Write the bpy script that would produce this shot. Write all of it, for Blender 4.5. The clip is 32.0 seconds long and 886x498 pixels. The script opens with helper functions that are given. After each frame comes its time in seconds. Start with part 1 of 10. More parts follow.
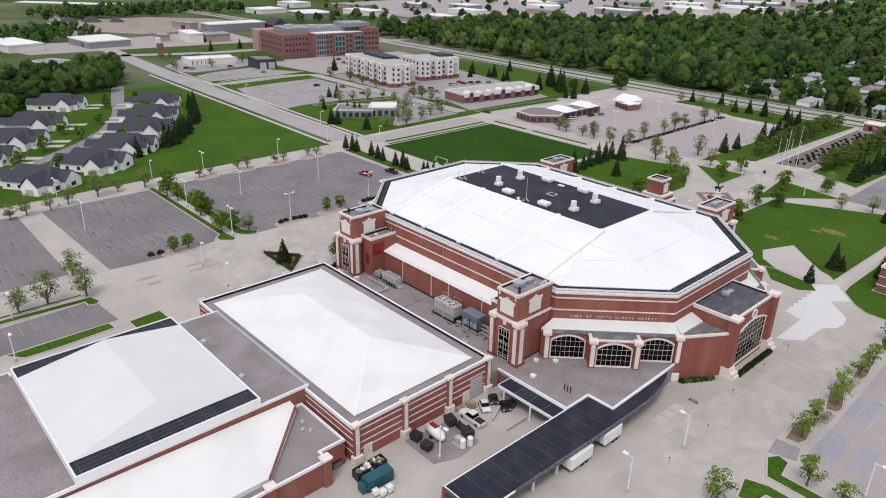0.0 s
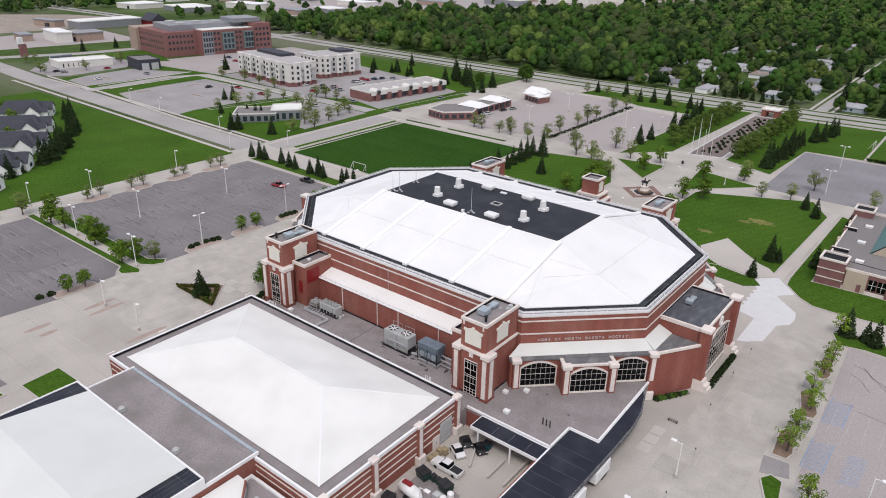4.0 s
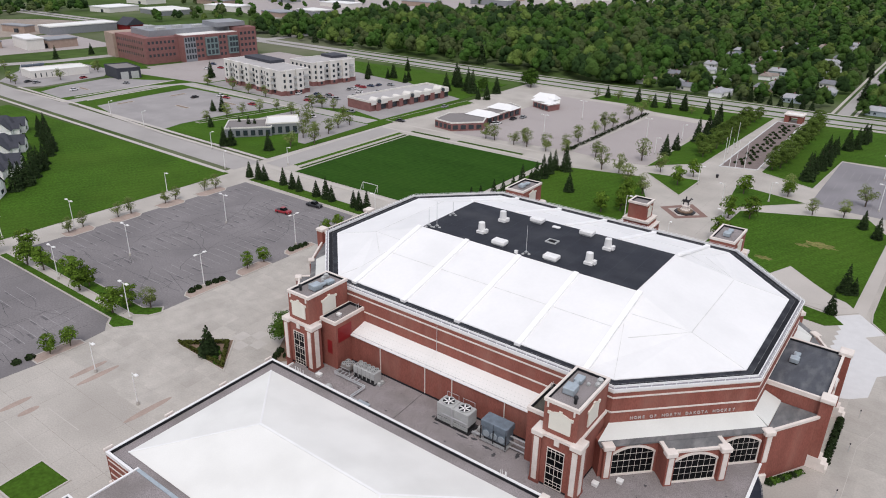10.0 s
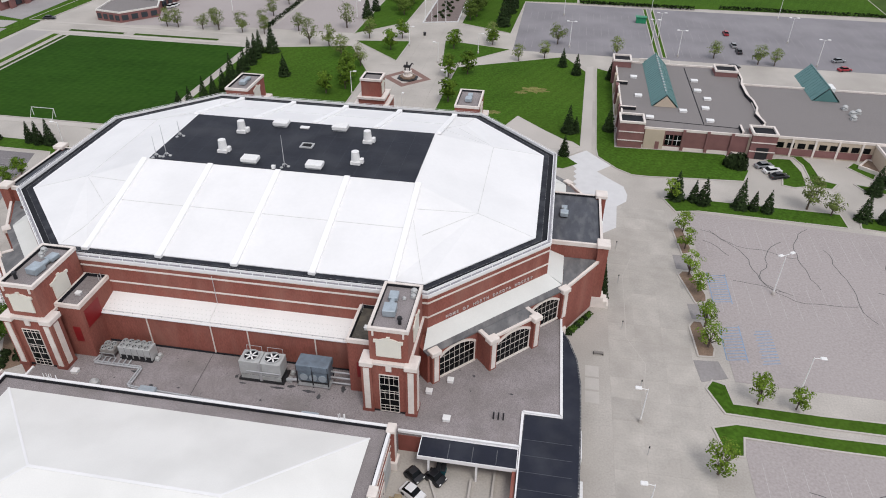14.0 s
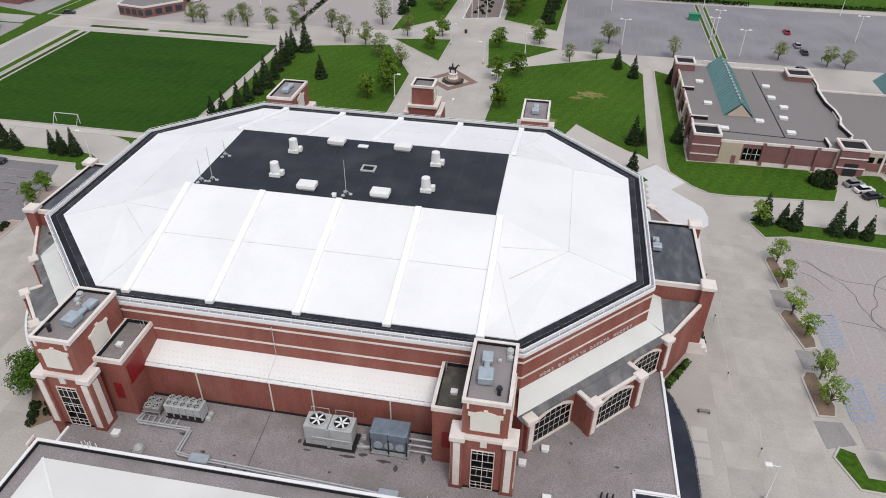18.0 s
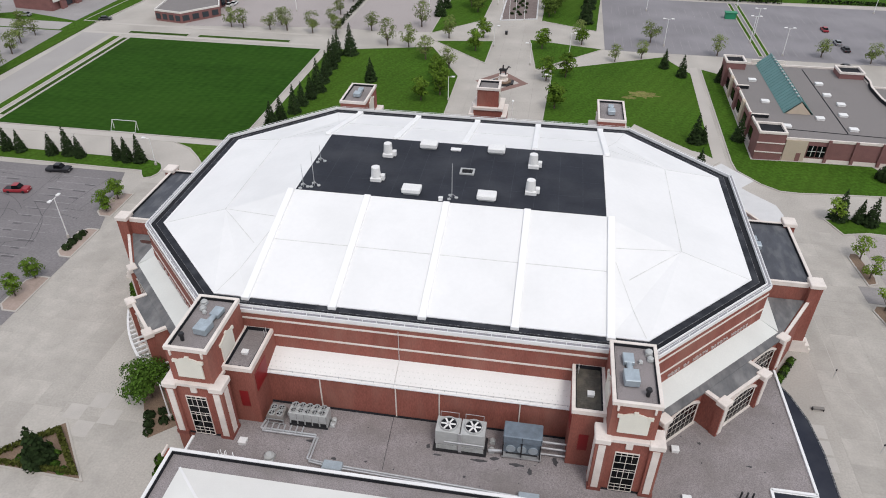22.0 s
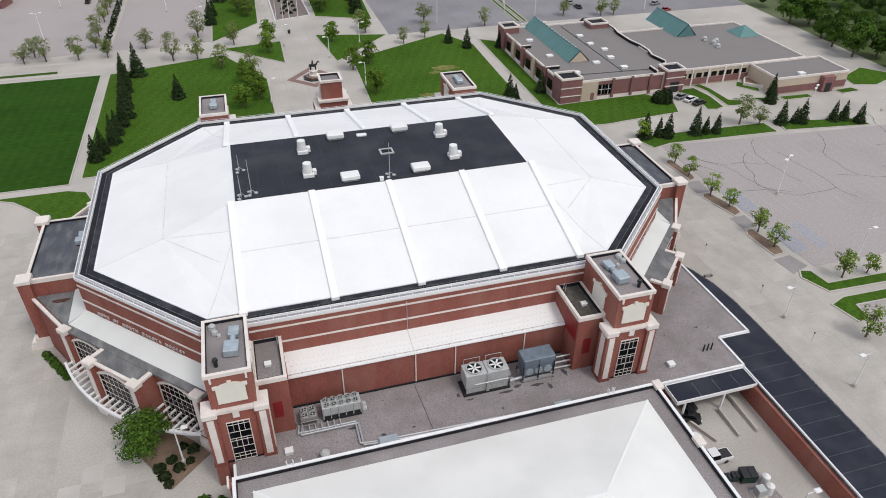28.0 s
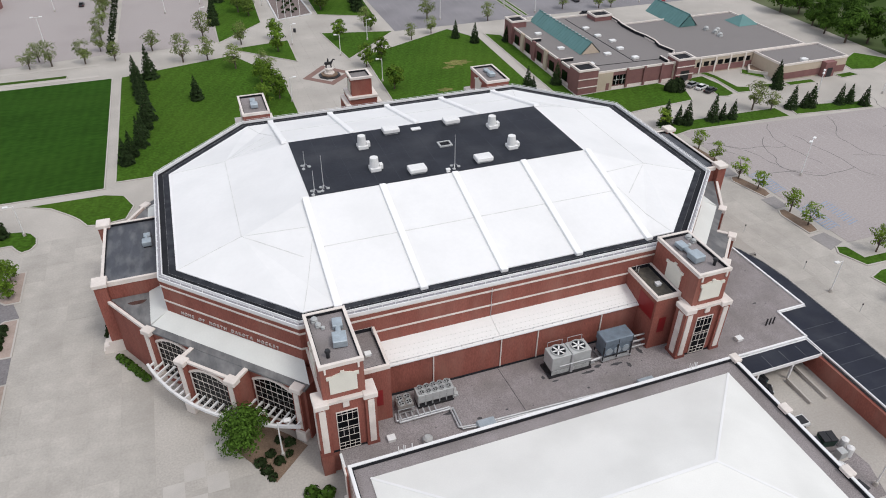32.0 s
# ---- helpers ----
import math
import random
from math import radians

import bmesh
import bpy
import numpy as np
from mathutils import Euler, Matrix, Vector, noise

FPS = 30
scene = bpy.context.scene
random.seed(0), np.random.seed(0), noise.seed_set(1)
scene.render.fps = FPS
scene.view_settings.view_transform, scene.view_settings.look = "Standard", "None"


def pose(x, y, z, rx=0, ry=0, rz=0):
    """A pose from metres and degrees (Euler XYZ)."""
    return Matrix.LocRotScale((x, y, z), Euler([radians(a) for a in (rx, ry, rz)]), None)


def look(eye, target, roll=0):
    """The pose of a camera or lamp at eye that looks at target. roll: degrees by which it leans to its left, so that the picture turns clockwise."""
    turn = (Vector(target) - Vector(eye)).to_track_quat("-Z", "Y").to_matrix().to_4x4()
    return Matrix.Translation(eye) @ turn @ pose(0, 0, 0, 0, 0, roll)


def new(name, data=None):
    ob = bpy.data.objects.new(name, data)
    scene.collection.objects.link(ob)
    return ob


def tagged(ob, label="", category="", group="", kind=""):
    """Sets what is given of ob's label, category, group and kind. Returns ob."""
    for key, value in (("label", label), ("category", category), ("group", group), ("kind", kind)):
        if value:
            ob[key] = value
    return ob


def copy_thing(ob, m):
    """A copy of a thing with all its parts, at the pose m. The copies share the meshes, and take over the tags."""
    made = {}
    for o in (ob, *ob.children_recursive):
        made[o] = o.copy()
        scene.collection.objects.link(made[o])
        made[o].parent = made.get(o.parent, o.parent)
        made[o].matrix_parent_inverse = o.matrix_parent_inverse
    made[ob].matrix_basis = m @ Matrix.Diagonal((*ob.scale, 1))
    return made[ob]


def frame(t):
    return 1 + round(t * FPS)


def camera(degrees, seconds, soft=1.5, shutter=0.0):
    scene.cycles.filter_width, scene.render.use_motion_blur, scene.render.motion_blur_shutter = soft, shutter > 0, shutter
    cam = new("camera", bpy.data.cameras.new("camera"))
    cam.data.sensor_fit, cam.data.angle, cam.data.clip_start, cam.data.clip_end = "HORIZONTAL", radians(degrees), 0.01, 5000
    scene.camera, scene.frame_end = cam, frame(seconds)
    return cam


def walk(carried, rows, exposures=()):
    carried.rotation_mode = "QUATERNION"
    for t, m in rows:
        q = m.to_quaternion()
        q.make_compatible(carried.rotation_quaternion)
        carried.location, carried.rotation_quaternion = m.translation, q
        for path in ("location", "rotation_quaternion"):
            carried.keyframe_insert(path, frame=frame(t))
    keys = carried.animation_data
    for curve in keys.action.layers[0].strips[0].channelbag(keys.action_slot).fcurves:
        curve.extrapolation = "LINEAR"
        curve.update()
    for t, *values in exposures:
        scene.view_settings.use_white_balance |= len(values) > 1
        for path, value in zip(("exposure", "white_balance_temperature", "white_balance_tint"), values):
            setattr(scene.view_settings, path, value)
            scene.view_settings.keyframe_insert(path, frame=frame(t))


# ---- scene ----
from mathutils.bvhtree import BVHTree
PATH = [
    (0, (106.60, -124.86, 80.01), (39.31, -62.49, 40.23), 1.24),
    (0.5, (103.95, -124.53, 80.20), (37.02, -62.21, 39.75), 1.24),
    (1, (101.78, -124.02, 80.16), (34.93, -61.92, 39.24), 1.24),
    (1.5, (99.52, -123.52, 80.10), (32.69, -61.42, 39.16), 1.23),
    (2, (97.33, -122.81, 80.15), (32.52, -58.58, 39.24), 1.25),
    (2.5, (95.01, -122.40, 80.33), (34.86, -53.71, 39.56), 1.30),
    (3, (92.58, -121.90, 80.29), (35.16, -50.85, 39.62), 1.32),
    (3.5, (90.15, -121.43, 80.16), (33.83, -49.47, 39.55), 1.39),
    (5.5, (80.90, -118.42, 79.53), (24.84, -46.23, 38.94), 1.24),
    (6, (78.43, -117.68, 79.39), (22.47, -45.41, 38.82), 1.26),
    (6.5, (76.20, -116.89, 79.48), (20.23, -44.65, 38.87), 1.26),
    (7, (74.04, -115.84, 79.60), (18.01, -43.71, 38.88), 1.17),
    (7.5, (71.73, -114.87, 79.50), (15.73, -42.71, 38.79), 1.19),
    (8, (69.63, -113.77, 79.48), (14.02, -41.31, 38.76), 1.10),
    (8.5, (67.34, -112.85, 79.40), (12.35, -39.92, 38.70), 1.11),
    (9, (65.26, -111.84, 79.35), (10.72, -38.53, 38.70), 1.10),
    (9.5, (63.12, -110.80, 79.39), (8.79, -37.38, 38.66), 1.09),
    (10, (61.17, -109.68, 79.35), (7.31, -35.87, 38.70), 0.98),
    (10.5, (59.06, -108.77, 79.53), (6.61, -33.98, 38.84), 1.02),
    (11, (57.14, -107.66, 79.59), (6.42, -31.68, 38.93), 0.97),
    (11.5, (55.10, -106.65, 79.37), (7.59, -28.46, 39.00), 0.82),
    (12, (53.13, -105.55, 79.39), (9.57, -25.20, 38.82), 0.78),
    (12.5, (51.39, -104.64, 79.46), (15.88, -20.92, 37.88), 0.80),
    (13, (49.70, -103.48, 79.52), (25.26, -18.78, 32.31), 0.68),
    (13.5, (47.61, -102.70, 80.24), (32.51, -20.45, 25.40), 0.62),
    (15.5, (38.75, -95.25, 78.91), (27.57, -14.43, 21.09), 0.97),
    (16, (37.10, -93.31, 78.71), (25.18, -12.62, 20.86), 0.94),
    (16.5, (35.58, -91.24, 78.57), (22.09, -10.81, 20.69), 0.91),
    (17, (33.83, -89.24, 78.55), (20.32, -8.80, 20.69), 0.90),
    (17.5, (32.59, -88.13, 78.59), (19.21, -7.67, 20.73), 0.91),
    (18, (31.33, -87.53, 78.60), (17.55, -7.21, 20.65), 0.79),
    (18.5, (29.64, -87.40, 78.68), (15.56, -7.15, 20.70), 0.68),
    (19, (27.77, -87.37, 78.82), (13.37, -7.19, 20.82), 0.58),
    (19.5, (25.53, -87.60, 78.73), (10.97, -7.38, 20.82), 0.60),
    (20, (23.33, -88.01, 78.68), (8.51, -7.76, 20.87), 0.53),
    (20.5, (21.06, -88.40, 78.78), (5.95, -8.24, 20.92), 0.47),
    (21, (18.51, -88.96, 78.65), (3.31, -8.78, 20.86), 0.44),
    (21.5, (16.09, -89.60, 78.64), (0.70, -9.46, 20.84), 0.36),
    (22, (13.88, -90.27, 78.64), (1.01, -9.70, 20.83), 0.29),
    (22.5, (11.30, -91.19, 78.47), (3.69, -9.84, 20.80), 0.35),
    (23, (8.51, -92.04, 78.37), (2.68, -10.49, 20.80), 0.40),
    (23.5, (5.98, -92.82, 78.41), (0.94, -11.24, 20.79), 0.35),
    (24, (3.41, -93.59, 78.50), (1.28, -11.90, 20.85), 0.35),
    (24.5, (0.79, -94.37, 78.50), (2.30, -12.65, 20.89), 0.38),
    (25, (-1.74, -95.17, 78.53), (2.28, -13.51, 20.94), 0.33),
    (25.5, (-4.20, -95.75, 78.65), (4.49, -14.50, 21.00), 0.29),
    (27.5, (-16.91, -97.07, 78.88), (3.61, -18.00, 21.20), 0.60),
    (28, (-19.69, -97.17, 78.76), (3.82, -18.87, 21.16), 0.62),
    (28.5, (-22.19, -97.07, 78.70), (3.72, -19.58, 21.05), 0.57),
    (29, (-24.74, -96.84, 78.67), (3.15, -20.08, 20.97), 0.50),
    (29.5, (-27.55, -96.46, 78.56), (0.63, -19.82, 20.84), 0.53),
    (30, (-30.23, -96.13, 78.61), (-2.12, -19.50, 20.84), 0.48),
    (30.5, (-32.47, -95.65, 78.69), (-4.40, -19.06, 20.86), 0.47),
    (31, (-34.19, -95.26, 78.76), (-6.15, -18.65, 20.93), 0.45),
    (31.5, (-35.55, -94.84, 78.90), (-7.46, -18.30, 21.01), 0.48),
    (32, (-36.62, -94.51, 78.92), (-8.50, -17.95, 21.06), 0.47),
]
cam = camera(65.4, 32.0, soft=1.0)
walk(cam, [(t, look(eye, target, roll)) for t, eye, target, roll in PATH],
     exposures=[(0.0, 0.06, 6500, 14), (9.0, 0.04, 6500, 13), (16.0, 0.02, 6500, 11), (32.0, 0.03, 6500, 10)])

# ---- light: a bright overcast sky ----
world = bpy.data.worlds.new("world")
scene.world = world
world.use_nodes = True
wn = world.node_tree
sky = wn.nodes.new("ShaderNodeTexSky")
sky.sky_type = "NISHITA"
sky.sun_disc = False
sky.sun_elevation, sky.sun_rotation = radians(58), radians(148)
sky.air_density, sky.dust_density, sky.ozone_density = 1.0, 5.0, 1.0
veil = wn.nodes.new("ShaderNodeMixRGB")
veil.inputs[0].default_value = 0.75
veil.inputs[2].default_value = (9.0, 9.35, 10.3, 1)
wn.links.new(sky.outputs[0], veil.inputs[1])
wn.links.new(veil.outputs[0], wn.nodes["Background"].inputs[0])
wn.nodes["Background"].inputs[1].default_value = 0.094
sun_data = bpy.data.lights.new("sun", "SUN")
sun_data.energy, sun_data.angle, sun_data.color = 1.35, radians(16), (1.0, 0.97, 0.93)
sun = new("sun", sun_data)
sun.matrix_world = look((0, 0, 300), (-99, 159, 0))


# ---- materials ----
def material(name, color, rough=0.8, metal=0.0, vary=0.12, scale=0.5, fine=0.08, fine_scale=6.0, bump=0.0,
             stain=None, stain_amount=0.0, stain_scale=0.05, per_object=0.0, spec=0.4, stretch=None):
    """A surface whose colour varies at two scales, with an optional third layer of blotches."""
    m = bpy.data.materials.new(name)
    m.use_nodes = True
    nt = m.node_tree
    b = nt.nodes["Principled BSDF"]
    b.inputs["Roughness"].default_value, b.inputs["Metallic"].default_value = rough, metal
    b.inputs["Specular IOR Level"].default_value = spec
    tc = nt.nodes.new("ShaderNodeTexCoord")
    mp = nt.nodes.new("ShaderNodeMapping")
    geo = nt.nodes.new("ShaderNodeNewGeometry")
    nt.links.new(geo.outputs["Position"], mp.inputs["Vector"])
    if stretch:
        mp.inputs["Scale"].default_value = stretch

    def noise_at(s, detail):
        n = nt.nodes.new("ShaderNodeTexNoise")
        n.inputs["Scale"].default_value, n.inputs["Detail"].default_value = s, detail
        nt.links.new(mp.outputs[0], n.inputs["Vector"])
        return n

    def scaled(n, amount):
        r = nt.nodes.new("ShaderNodeMapRange")
        r.inputs["From Min"].default_value, r.inputs["From Max"].default_value = 0.25, 0.75
        r.inputs["To Min"].default_value, r.inputs["To Max"].default_value = 1 - amount, 1 + amount
        nt.links.new(n.outputs["Fac"], r.inputs["Value"])
        return r.outputs[0]

    def times(a, c):
        x = nt.nodes.new("ShaderNodeMath")
        x.operation = "MULTIPLY"
        nt.links.new(a, x.inputs[0])
        nt.links.new(c, x.inputs[1])
        return x.outputs[0]

    coarse, grain = noise_at(scale, 3), noise_at(fine_scale, 2)
    level = times(scaled(coarse, vary), scaled(grain, fine))
    if per_object:
        info = nt.nodes.new("ShaderNodeObjectInfo")
        r = nt.nodes.new("ShaderNodeMapRange")
        r.inputs["To Min"].default_value, r.inputs["To Max"].default_value = 1 - per_object, 1 + per_object
        nt.links.new(info.outputs["Random"], r.inputs["Value"])
        level = times(level, r.outputs[0])
    base = nt.nodes.new("ShaderNodeVectorMath")
    base.operation = "SCALE"
    base.inputs[0].default_value = color
    nt.links.new(level, base.inputs["Scale"])
    out = base.outputs[0]
    if stain:
        n = noise_at(stain_scale, 4)
        ramp = nt.nodes.new("ShaderNodeMapRange")
        ramp.inputs["From Min"].default_value, ramp.inputs["From Max"].default_value = 0.45, 0.7
        ramp.inputs["To Max"].default_value = stain_amount
        nt.links.new(n.outputs["Fac"], ramp.inputs["Value"])
        mix = nt.nodes.new("ShaderNodeMixRGB")
        mix.inputs[2].default_value = (*stain, 1)
        nt.links.new(ramp.outputs[0], mix.inputs[0])
        nt.links.new(out, mix.inputs[1])
        out = mix.outputs[0]
    nt.links.new(out, b.inputs["Base Color"])
    if bump:
        bn = nt.nodes.new("ShaderNodeBump")
        bn.inputs["Strength"].default_value, bn.inputs["Distance"].default_value = bump, 0.05
        nt.links.new(grain.outputs["Fac"], bn.inputs["Height"])
        nt.links.new(bn.outputs[0], b.inputs["Normal"])
    return m


M = {}
M["brick"] = material("brick", (0.25, 0.082, 0.061), 0.85, vary=0.14, scale=0.5, fine=0.2, fine_scale=7, stain=(0.32, 0.155, 0.12), stain_amount=0.5, stain_scale=0.3, stretch=(1, 1, 0.3))
M["letter_stone"] = material("letter_stone", (0.46, 0.40, 0.385), 0.6, vary=0.06)
M["brick_dark"] = material("brick_dark", (0.22, 0.07, 0.055), 0.85, fine=0.12, fine_scale=9)
M["red_panel"] = material("red_panel", (0.22, 0.012, 0.014), 0.5, fine=0.05)
M["cast_stone"] = material("cast_stone", (0.73, 0.67, 0.62), 0.75, vary=0.07, fine=0.05, stain=(0.45, 0.40, 0.36), stain_amount=0.3, stain_scale=0.6)
M["white_trim"] = material("white_trim", (0.78, 0.78, 0.78), 0.5, vary=0.05, fine=0.03)
M["cream_panel"] = material("cream_panel", (0.72, 0.70, 0.62), 0.6, vary=0.04, fine=0.03)
M["membrane"] = material("membrane", (0.79, 0.79, 0.785), 0.55, vary=0.035, scale=0.08, fine=0.015, fine_scale=1.5, stain=(0.68, 0.685, 0.68), stain_amount=0.4, stain_scale=0.12)
M["rib_white"] = material("rib_white", (0.87, 0.87, 0.865), 0.5, vary=0.03, scale=0.3, fine=0.02)
M["roof_seam"] = material("roof_seam", (0.65, 0.65, 0.635), 0.7, vary=0.15, scale=0.6, fine=0.1)
M["membrane_aged"] = material("membrane_aged", (0.745, 0.745, 0.715), 0.6, vary=0.05, scale=0.1, fine=0.02, stain=(0.56, 0.56, 0.53), stain_amount=0.35, stain_scale=0.11)
M["membrane_dull"] = material("membrane_dull", (0.655, 0.67, 0.65), 0.6, vary=0.04, scale=0.1, fine=0.02, stain=(0.60, 0.61, 0.59), stain_amount=0.4, stain_scale=0.15)
M["skirt"] = material("skirt", (0.79, 0.785, 0.765), 0.65, vary=0.03, scale=0.2, fine=0.03, fine_scale=4)
M["skirt_grey"] = material("skirt_grey", (0.66, 0.675, 0.645), 0.65, vary=0.04, scale=0.2, fine=0.03, fine_scale=4, stain=(0.57, 0.58, 0.55), stain_amount=0.35, stain_scale=0.25)
M["worn_grey"] = material("worn_grey", (0.135, 0.138, 0.142), 0.7, vary=0.22, scale=0.7, fine=0.1, fine_scale=4, stain=(0.30, 0.30, 0.295), stain_amount=0.6, stain_scale=0.6, stretch=(1.0, 0.4, 1.0))
M["black_roof"] = material("black_roof", (0.024, 0.027, 0.036), 0.7, spec=0.2, vary=0.15, scale=0.25, fine=0.12, fine_scale=3, stain=(0.062, 0.065, 0.072), stain_amount=0.45, stain_scale=0.13)
M["grey_roof"] = material("grey_roof", (0.068, 0.074, 0.088), 0.65, vary=0.2, scale=0.8, fine=0.08, stain=(0.21, 0.215, 0.22), stain_amount=0.5, stain_scale=0.7, stretch=(1.0, 0.35, 1.0))
M["canopy_roof"] = material("canopy_roof", (0.019, 0.022, 0.034), 0.65, spec=0.2, vary=0.2, scale=0.2, fine=0.1, stain=(0.06, 0.065, 0.075), stain_amount=0.35, stain_scale=0.25)
M["gravel"] = material("gravel", (0.262, 0.236, 0.236), 0.95, vary=0.10, scale=0.3, fine=0.35, fine_scale=7, bump=0.4, stain=(0.165, 0.148, 0.138), stain_amount=0.6, stain_scale=0.14)
M["roof_stained"] = material("roof_stained", (0.075, 0.07, 0.06), 0.95, vary=0.25, scale=0.6, fine=0.2, fine_scale=5, stain=(0.16, 0.14, 0.11), stain_amount=0.7, stain_scale=0.7)
M["deck_seam"] = material("deck_seam", (0.043, 0.047, 0.058), 0.7, spec=0.2, vary=0.3, scale=0.8)
M["gutter"] = material("gutter", (0.019, 0.020, 0.024), 0.8, spec=0.15, vary=0.25, scale=0.4, fine=0.15, fine_scale=4)
M["gutter_strip"] = material("gutter_strip", (0.026, 0.028, 0.035), 0.75, spec=0.15, vary=0.25, scale=0.5, fine=0.15, fine_scale=4, stain=(0.075, 0.078, 0.085), stain_amount=0.45, stain_scale=0.5)
M["ledge_metal"] = material("ledge_metal", (0.30, 0.295, 0.315), 0.5, vary=0.1, scale=0.8, fine=0.06)
M["roof_grey"] = material("roof_grey", (0.205, 0.19, 0.185), 0.9, vary=0.08, scale=0.1, fine=0.15, fine_scale=4, stain=(0.16, 0.148, 0.143), stain_amount=0.4, stain_scale=0.1)
M["concrete"] = material("concrete", (0.435, 0.407, 0.37), 0.9, vary=0.10, scale=0.12, fine=0.13, fine_scale=3.5, stain=(0.315, 0.292, 0.262), stain_amount=0.6, stain_scale=0.05)
M["concrete_new"] = material("concrete_new", (0.60, 0.60, 0.60), 0.9, vary=0.05, fine=0.04)
M["concrete_walk"] = material("concrete_walk", (0.46, 0.43, 0.395), 0.9, vary=0.06, scale=0.1, fine=0.05)
M["concrete_dark"] = material("concrete_dark", (0.22, 0.205, 0.19), 0.9, vary=0.1, fine=0.08)
M["asphalt"] = material("asphalt", (0.196, 0.184, 0.187), 0.95, vary=0.14, scale=0.06, fine=0.2, fine_scale=2.5, stain=(0.14, 0.131, 0.136), stain_amount=0.6, stain_scale=0.07)
M["asphalt_pale"] = material("asphalt_pale", (0.36, 0.325, 0.315), 0.95, vary=0.10, scale=0.06, fine=0.15, fine_scale=2.5, stain=(0.30, 0.275, 0.265), stain_amount=0.4, stain_scale=0.06)
M["crack"] = material("crack", (0.10, 0.095, 0.095), 0.9)
M["paint_blue"] = material("paint_blue", (0.22, 0.30, 0.42), 0.7, vary=0.25, scale=2)
M["grass"] = material("grass", (0.047, 0.104, 0.0115), 0.95, spec=0.05, vary=0.18, scale=0.05, fine=0.36, fine_scale=1.4, stain=(0.064, 0.116, 0.015), stain_amount=0.5, stain_scale=0.03)
M["turf"] = material("turf", (0.023, 0.066, 0.0075), 0.95, spec=0.05, vary=0.16, scale=0.08, fine=0.26, fine_scale=1.2, stretch=(0.35, 1, 1), stain=(0.031, 0.077, 0.010), stain_amount=0.5, stain_scale=0.05)
M["thin_grass"] = material("thin_grass", (0.165, 0.165, 0.055), 0.95, spec=0.05, vary=0.35, scale=0.6, fine=0.3, fine_scale=2.0)
M["bare_soil"] = material("bare_soil", (0.30, 0.24, 0.15), 0.95, vary=0.2)
M["mulch"] = material("mulch", (0.20, 0.14, 0.10), 0.95, vary=0.2, fine=0.25)
M["far_ground"] = material("far_ground", (0.060, 0.100, 0.026), 0.95, spec=0.05, vary=0.3, scale=0.012, fine=0.2, fine_scale=0.12, stain=(0.21, 0.19, 0.16), stain_amount=0.6, stain_scale=0.006)
M["glass"] = material("glass", (0.004, 0.005, 0.006), 0.12, vary=0.3, scale=0.7, spec=0.14)
M["steel"] = material("steel", (0.52, 0.53, 0.54), 0.4, 0.5, vary=0.1, scale=1, fine=0.1)
M["galvanised"] = material("galvanised", (0.40, 0.46, 0.50), 0.45, 0.4, vary=0.12, scale=1, fine=0.08)
M["unit_grey"] = material("unit_grey", (0.44, 0.45, 0.445), 0.55, 0.1, vary=0.1, scale=1)
M["unit_blue"] = material("unit_blue", (0.16, 0.20, 0.24), 0.5, 0.2, vary=0.2, scale=1)
M["dark_metal"] = material("dark_metal", (0.03, 0.03, 0.033), 0.5, 0.3)
M["white_paint"] = material("white_paint", (0.75, 0.75, 0.74), 0.45, vary=0.04)

M["worn_edge"] = material("worn_edge", (0.05, 0.052, 0.06), 0.7, vary=0.3, scale=2, stain=(0.5, 0.5, 0.5), stain_amount=0.55, stain_scale=5.0)
M["concrete_pad"] = material("concrete_pad", (0.468, 0.442, 0.408), 0.9, vary=0.06, fine=0.05)
M["asphalt_worn_patch"] = material("asphalt_worn_patch", (0.27, 0.255, 0.25), 0.95, vary=0.1, scale=0.3, fine=0.1, fine_scale=2.5)
M["asphalt_lilac"] = material("asphalt_lilac", (0.215, 0.206, 0.218), 0.95, vary=0.12, scale=0.08, fine=0.1, fine_scale=2.5, stain=(0.29, 0.28, 0.29), stain_amount=0.5, stain_scale=0.05)
M["canopy_seam"] = material("canopy_seam", (0.075, 0.08, 0.095), 0.7, vary=0.2, scale=1)
M["paver_brown"] = material("paver_brown", (0.22, 0.135, 0.115), 0.9, vary=0.1, fine=0.15, fine_scale=5)
M["slab"] = material("slab", (0.425, 0.399, 0.362), 0.9, vary=0.11, scale=0.35, fine=0.09, fine_scale=3.0, per_object=0.065, stain=(0.315, 0.292, 0.262), stain_amount=0.5, stain_scale=0.09)
M["mulch_grey"] = material("mulch_grey", (0.185, 0.148, 0.138), 0.95, vary=0.15, fine=0.2)
M["island_tan"] = material("island_tan", (0.36, 0.285, 0.245), 0.95, vary=0.12, fine=0.1, fine_scale=3)
M["rust"] = material("rust", (0.075, 0.035, 0.028), 0.9, vary=0.3, scale=1.2, fine=0.2, stain=(0.14, 0.10, 0.085), stain_amount=0.6, stain_scale=0.9)
M["tar"] = material("tar", (0.06, 0.058, 0.062), 0.8, vary=0.3, scale=1.0)
M["oil_stain"] = material("oil_stain", (0.115, 0.108, 0.113), 0.9, vary=0.3, scale=0.8, fine=0.2)
M["paint_worn"] = material("paint_worn", (0.275, 0.262, 0.265), 0.8, vary=0.25, scale=1.5)
M["paint_faint"] = material("paint_faint", (0.44, 0.415, 0.405), 0.8, vary=0.2, scale=1.5)
M["concrete_joint"] = material("concrete_joint", (0.285, 0.262, 0.235), 0.9, vary=0.15)


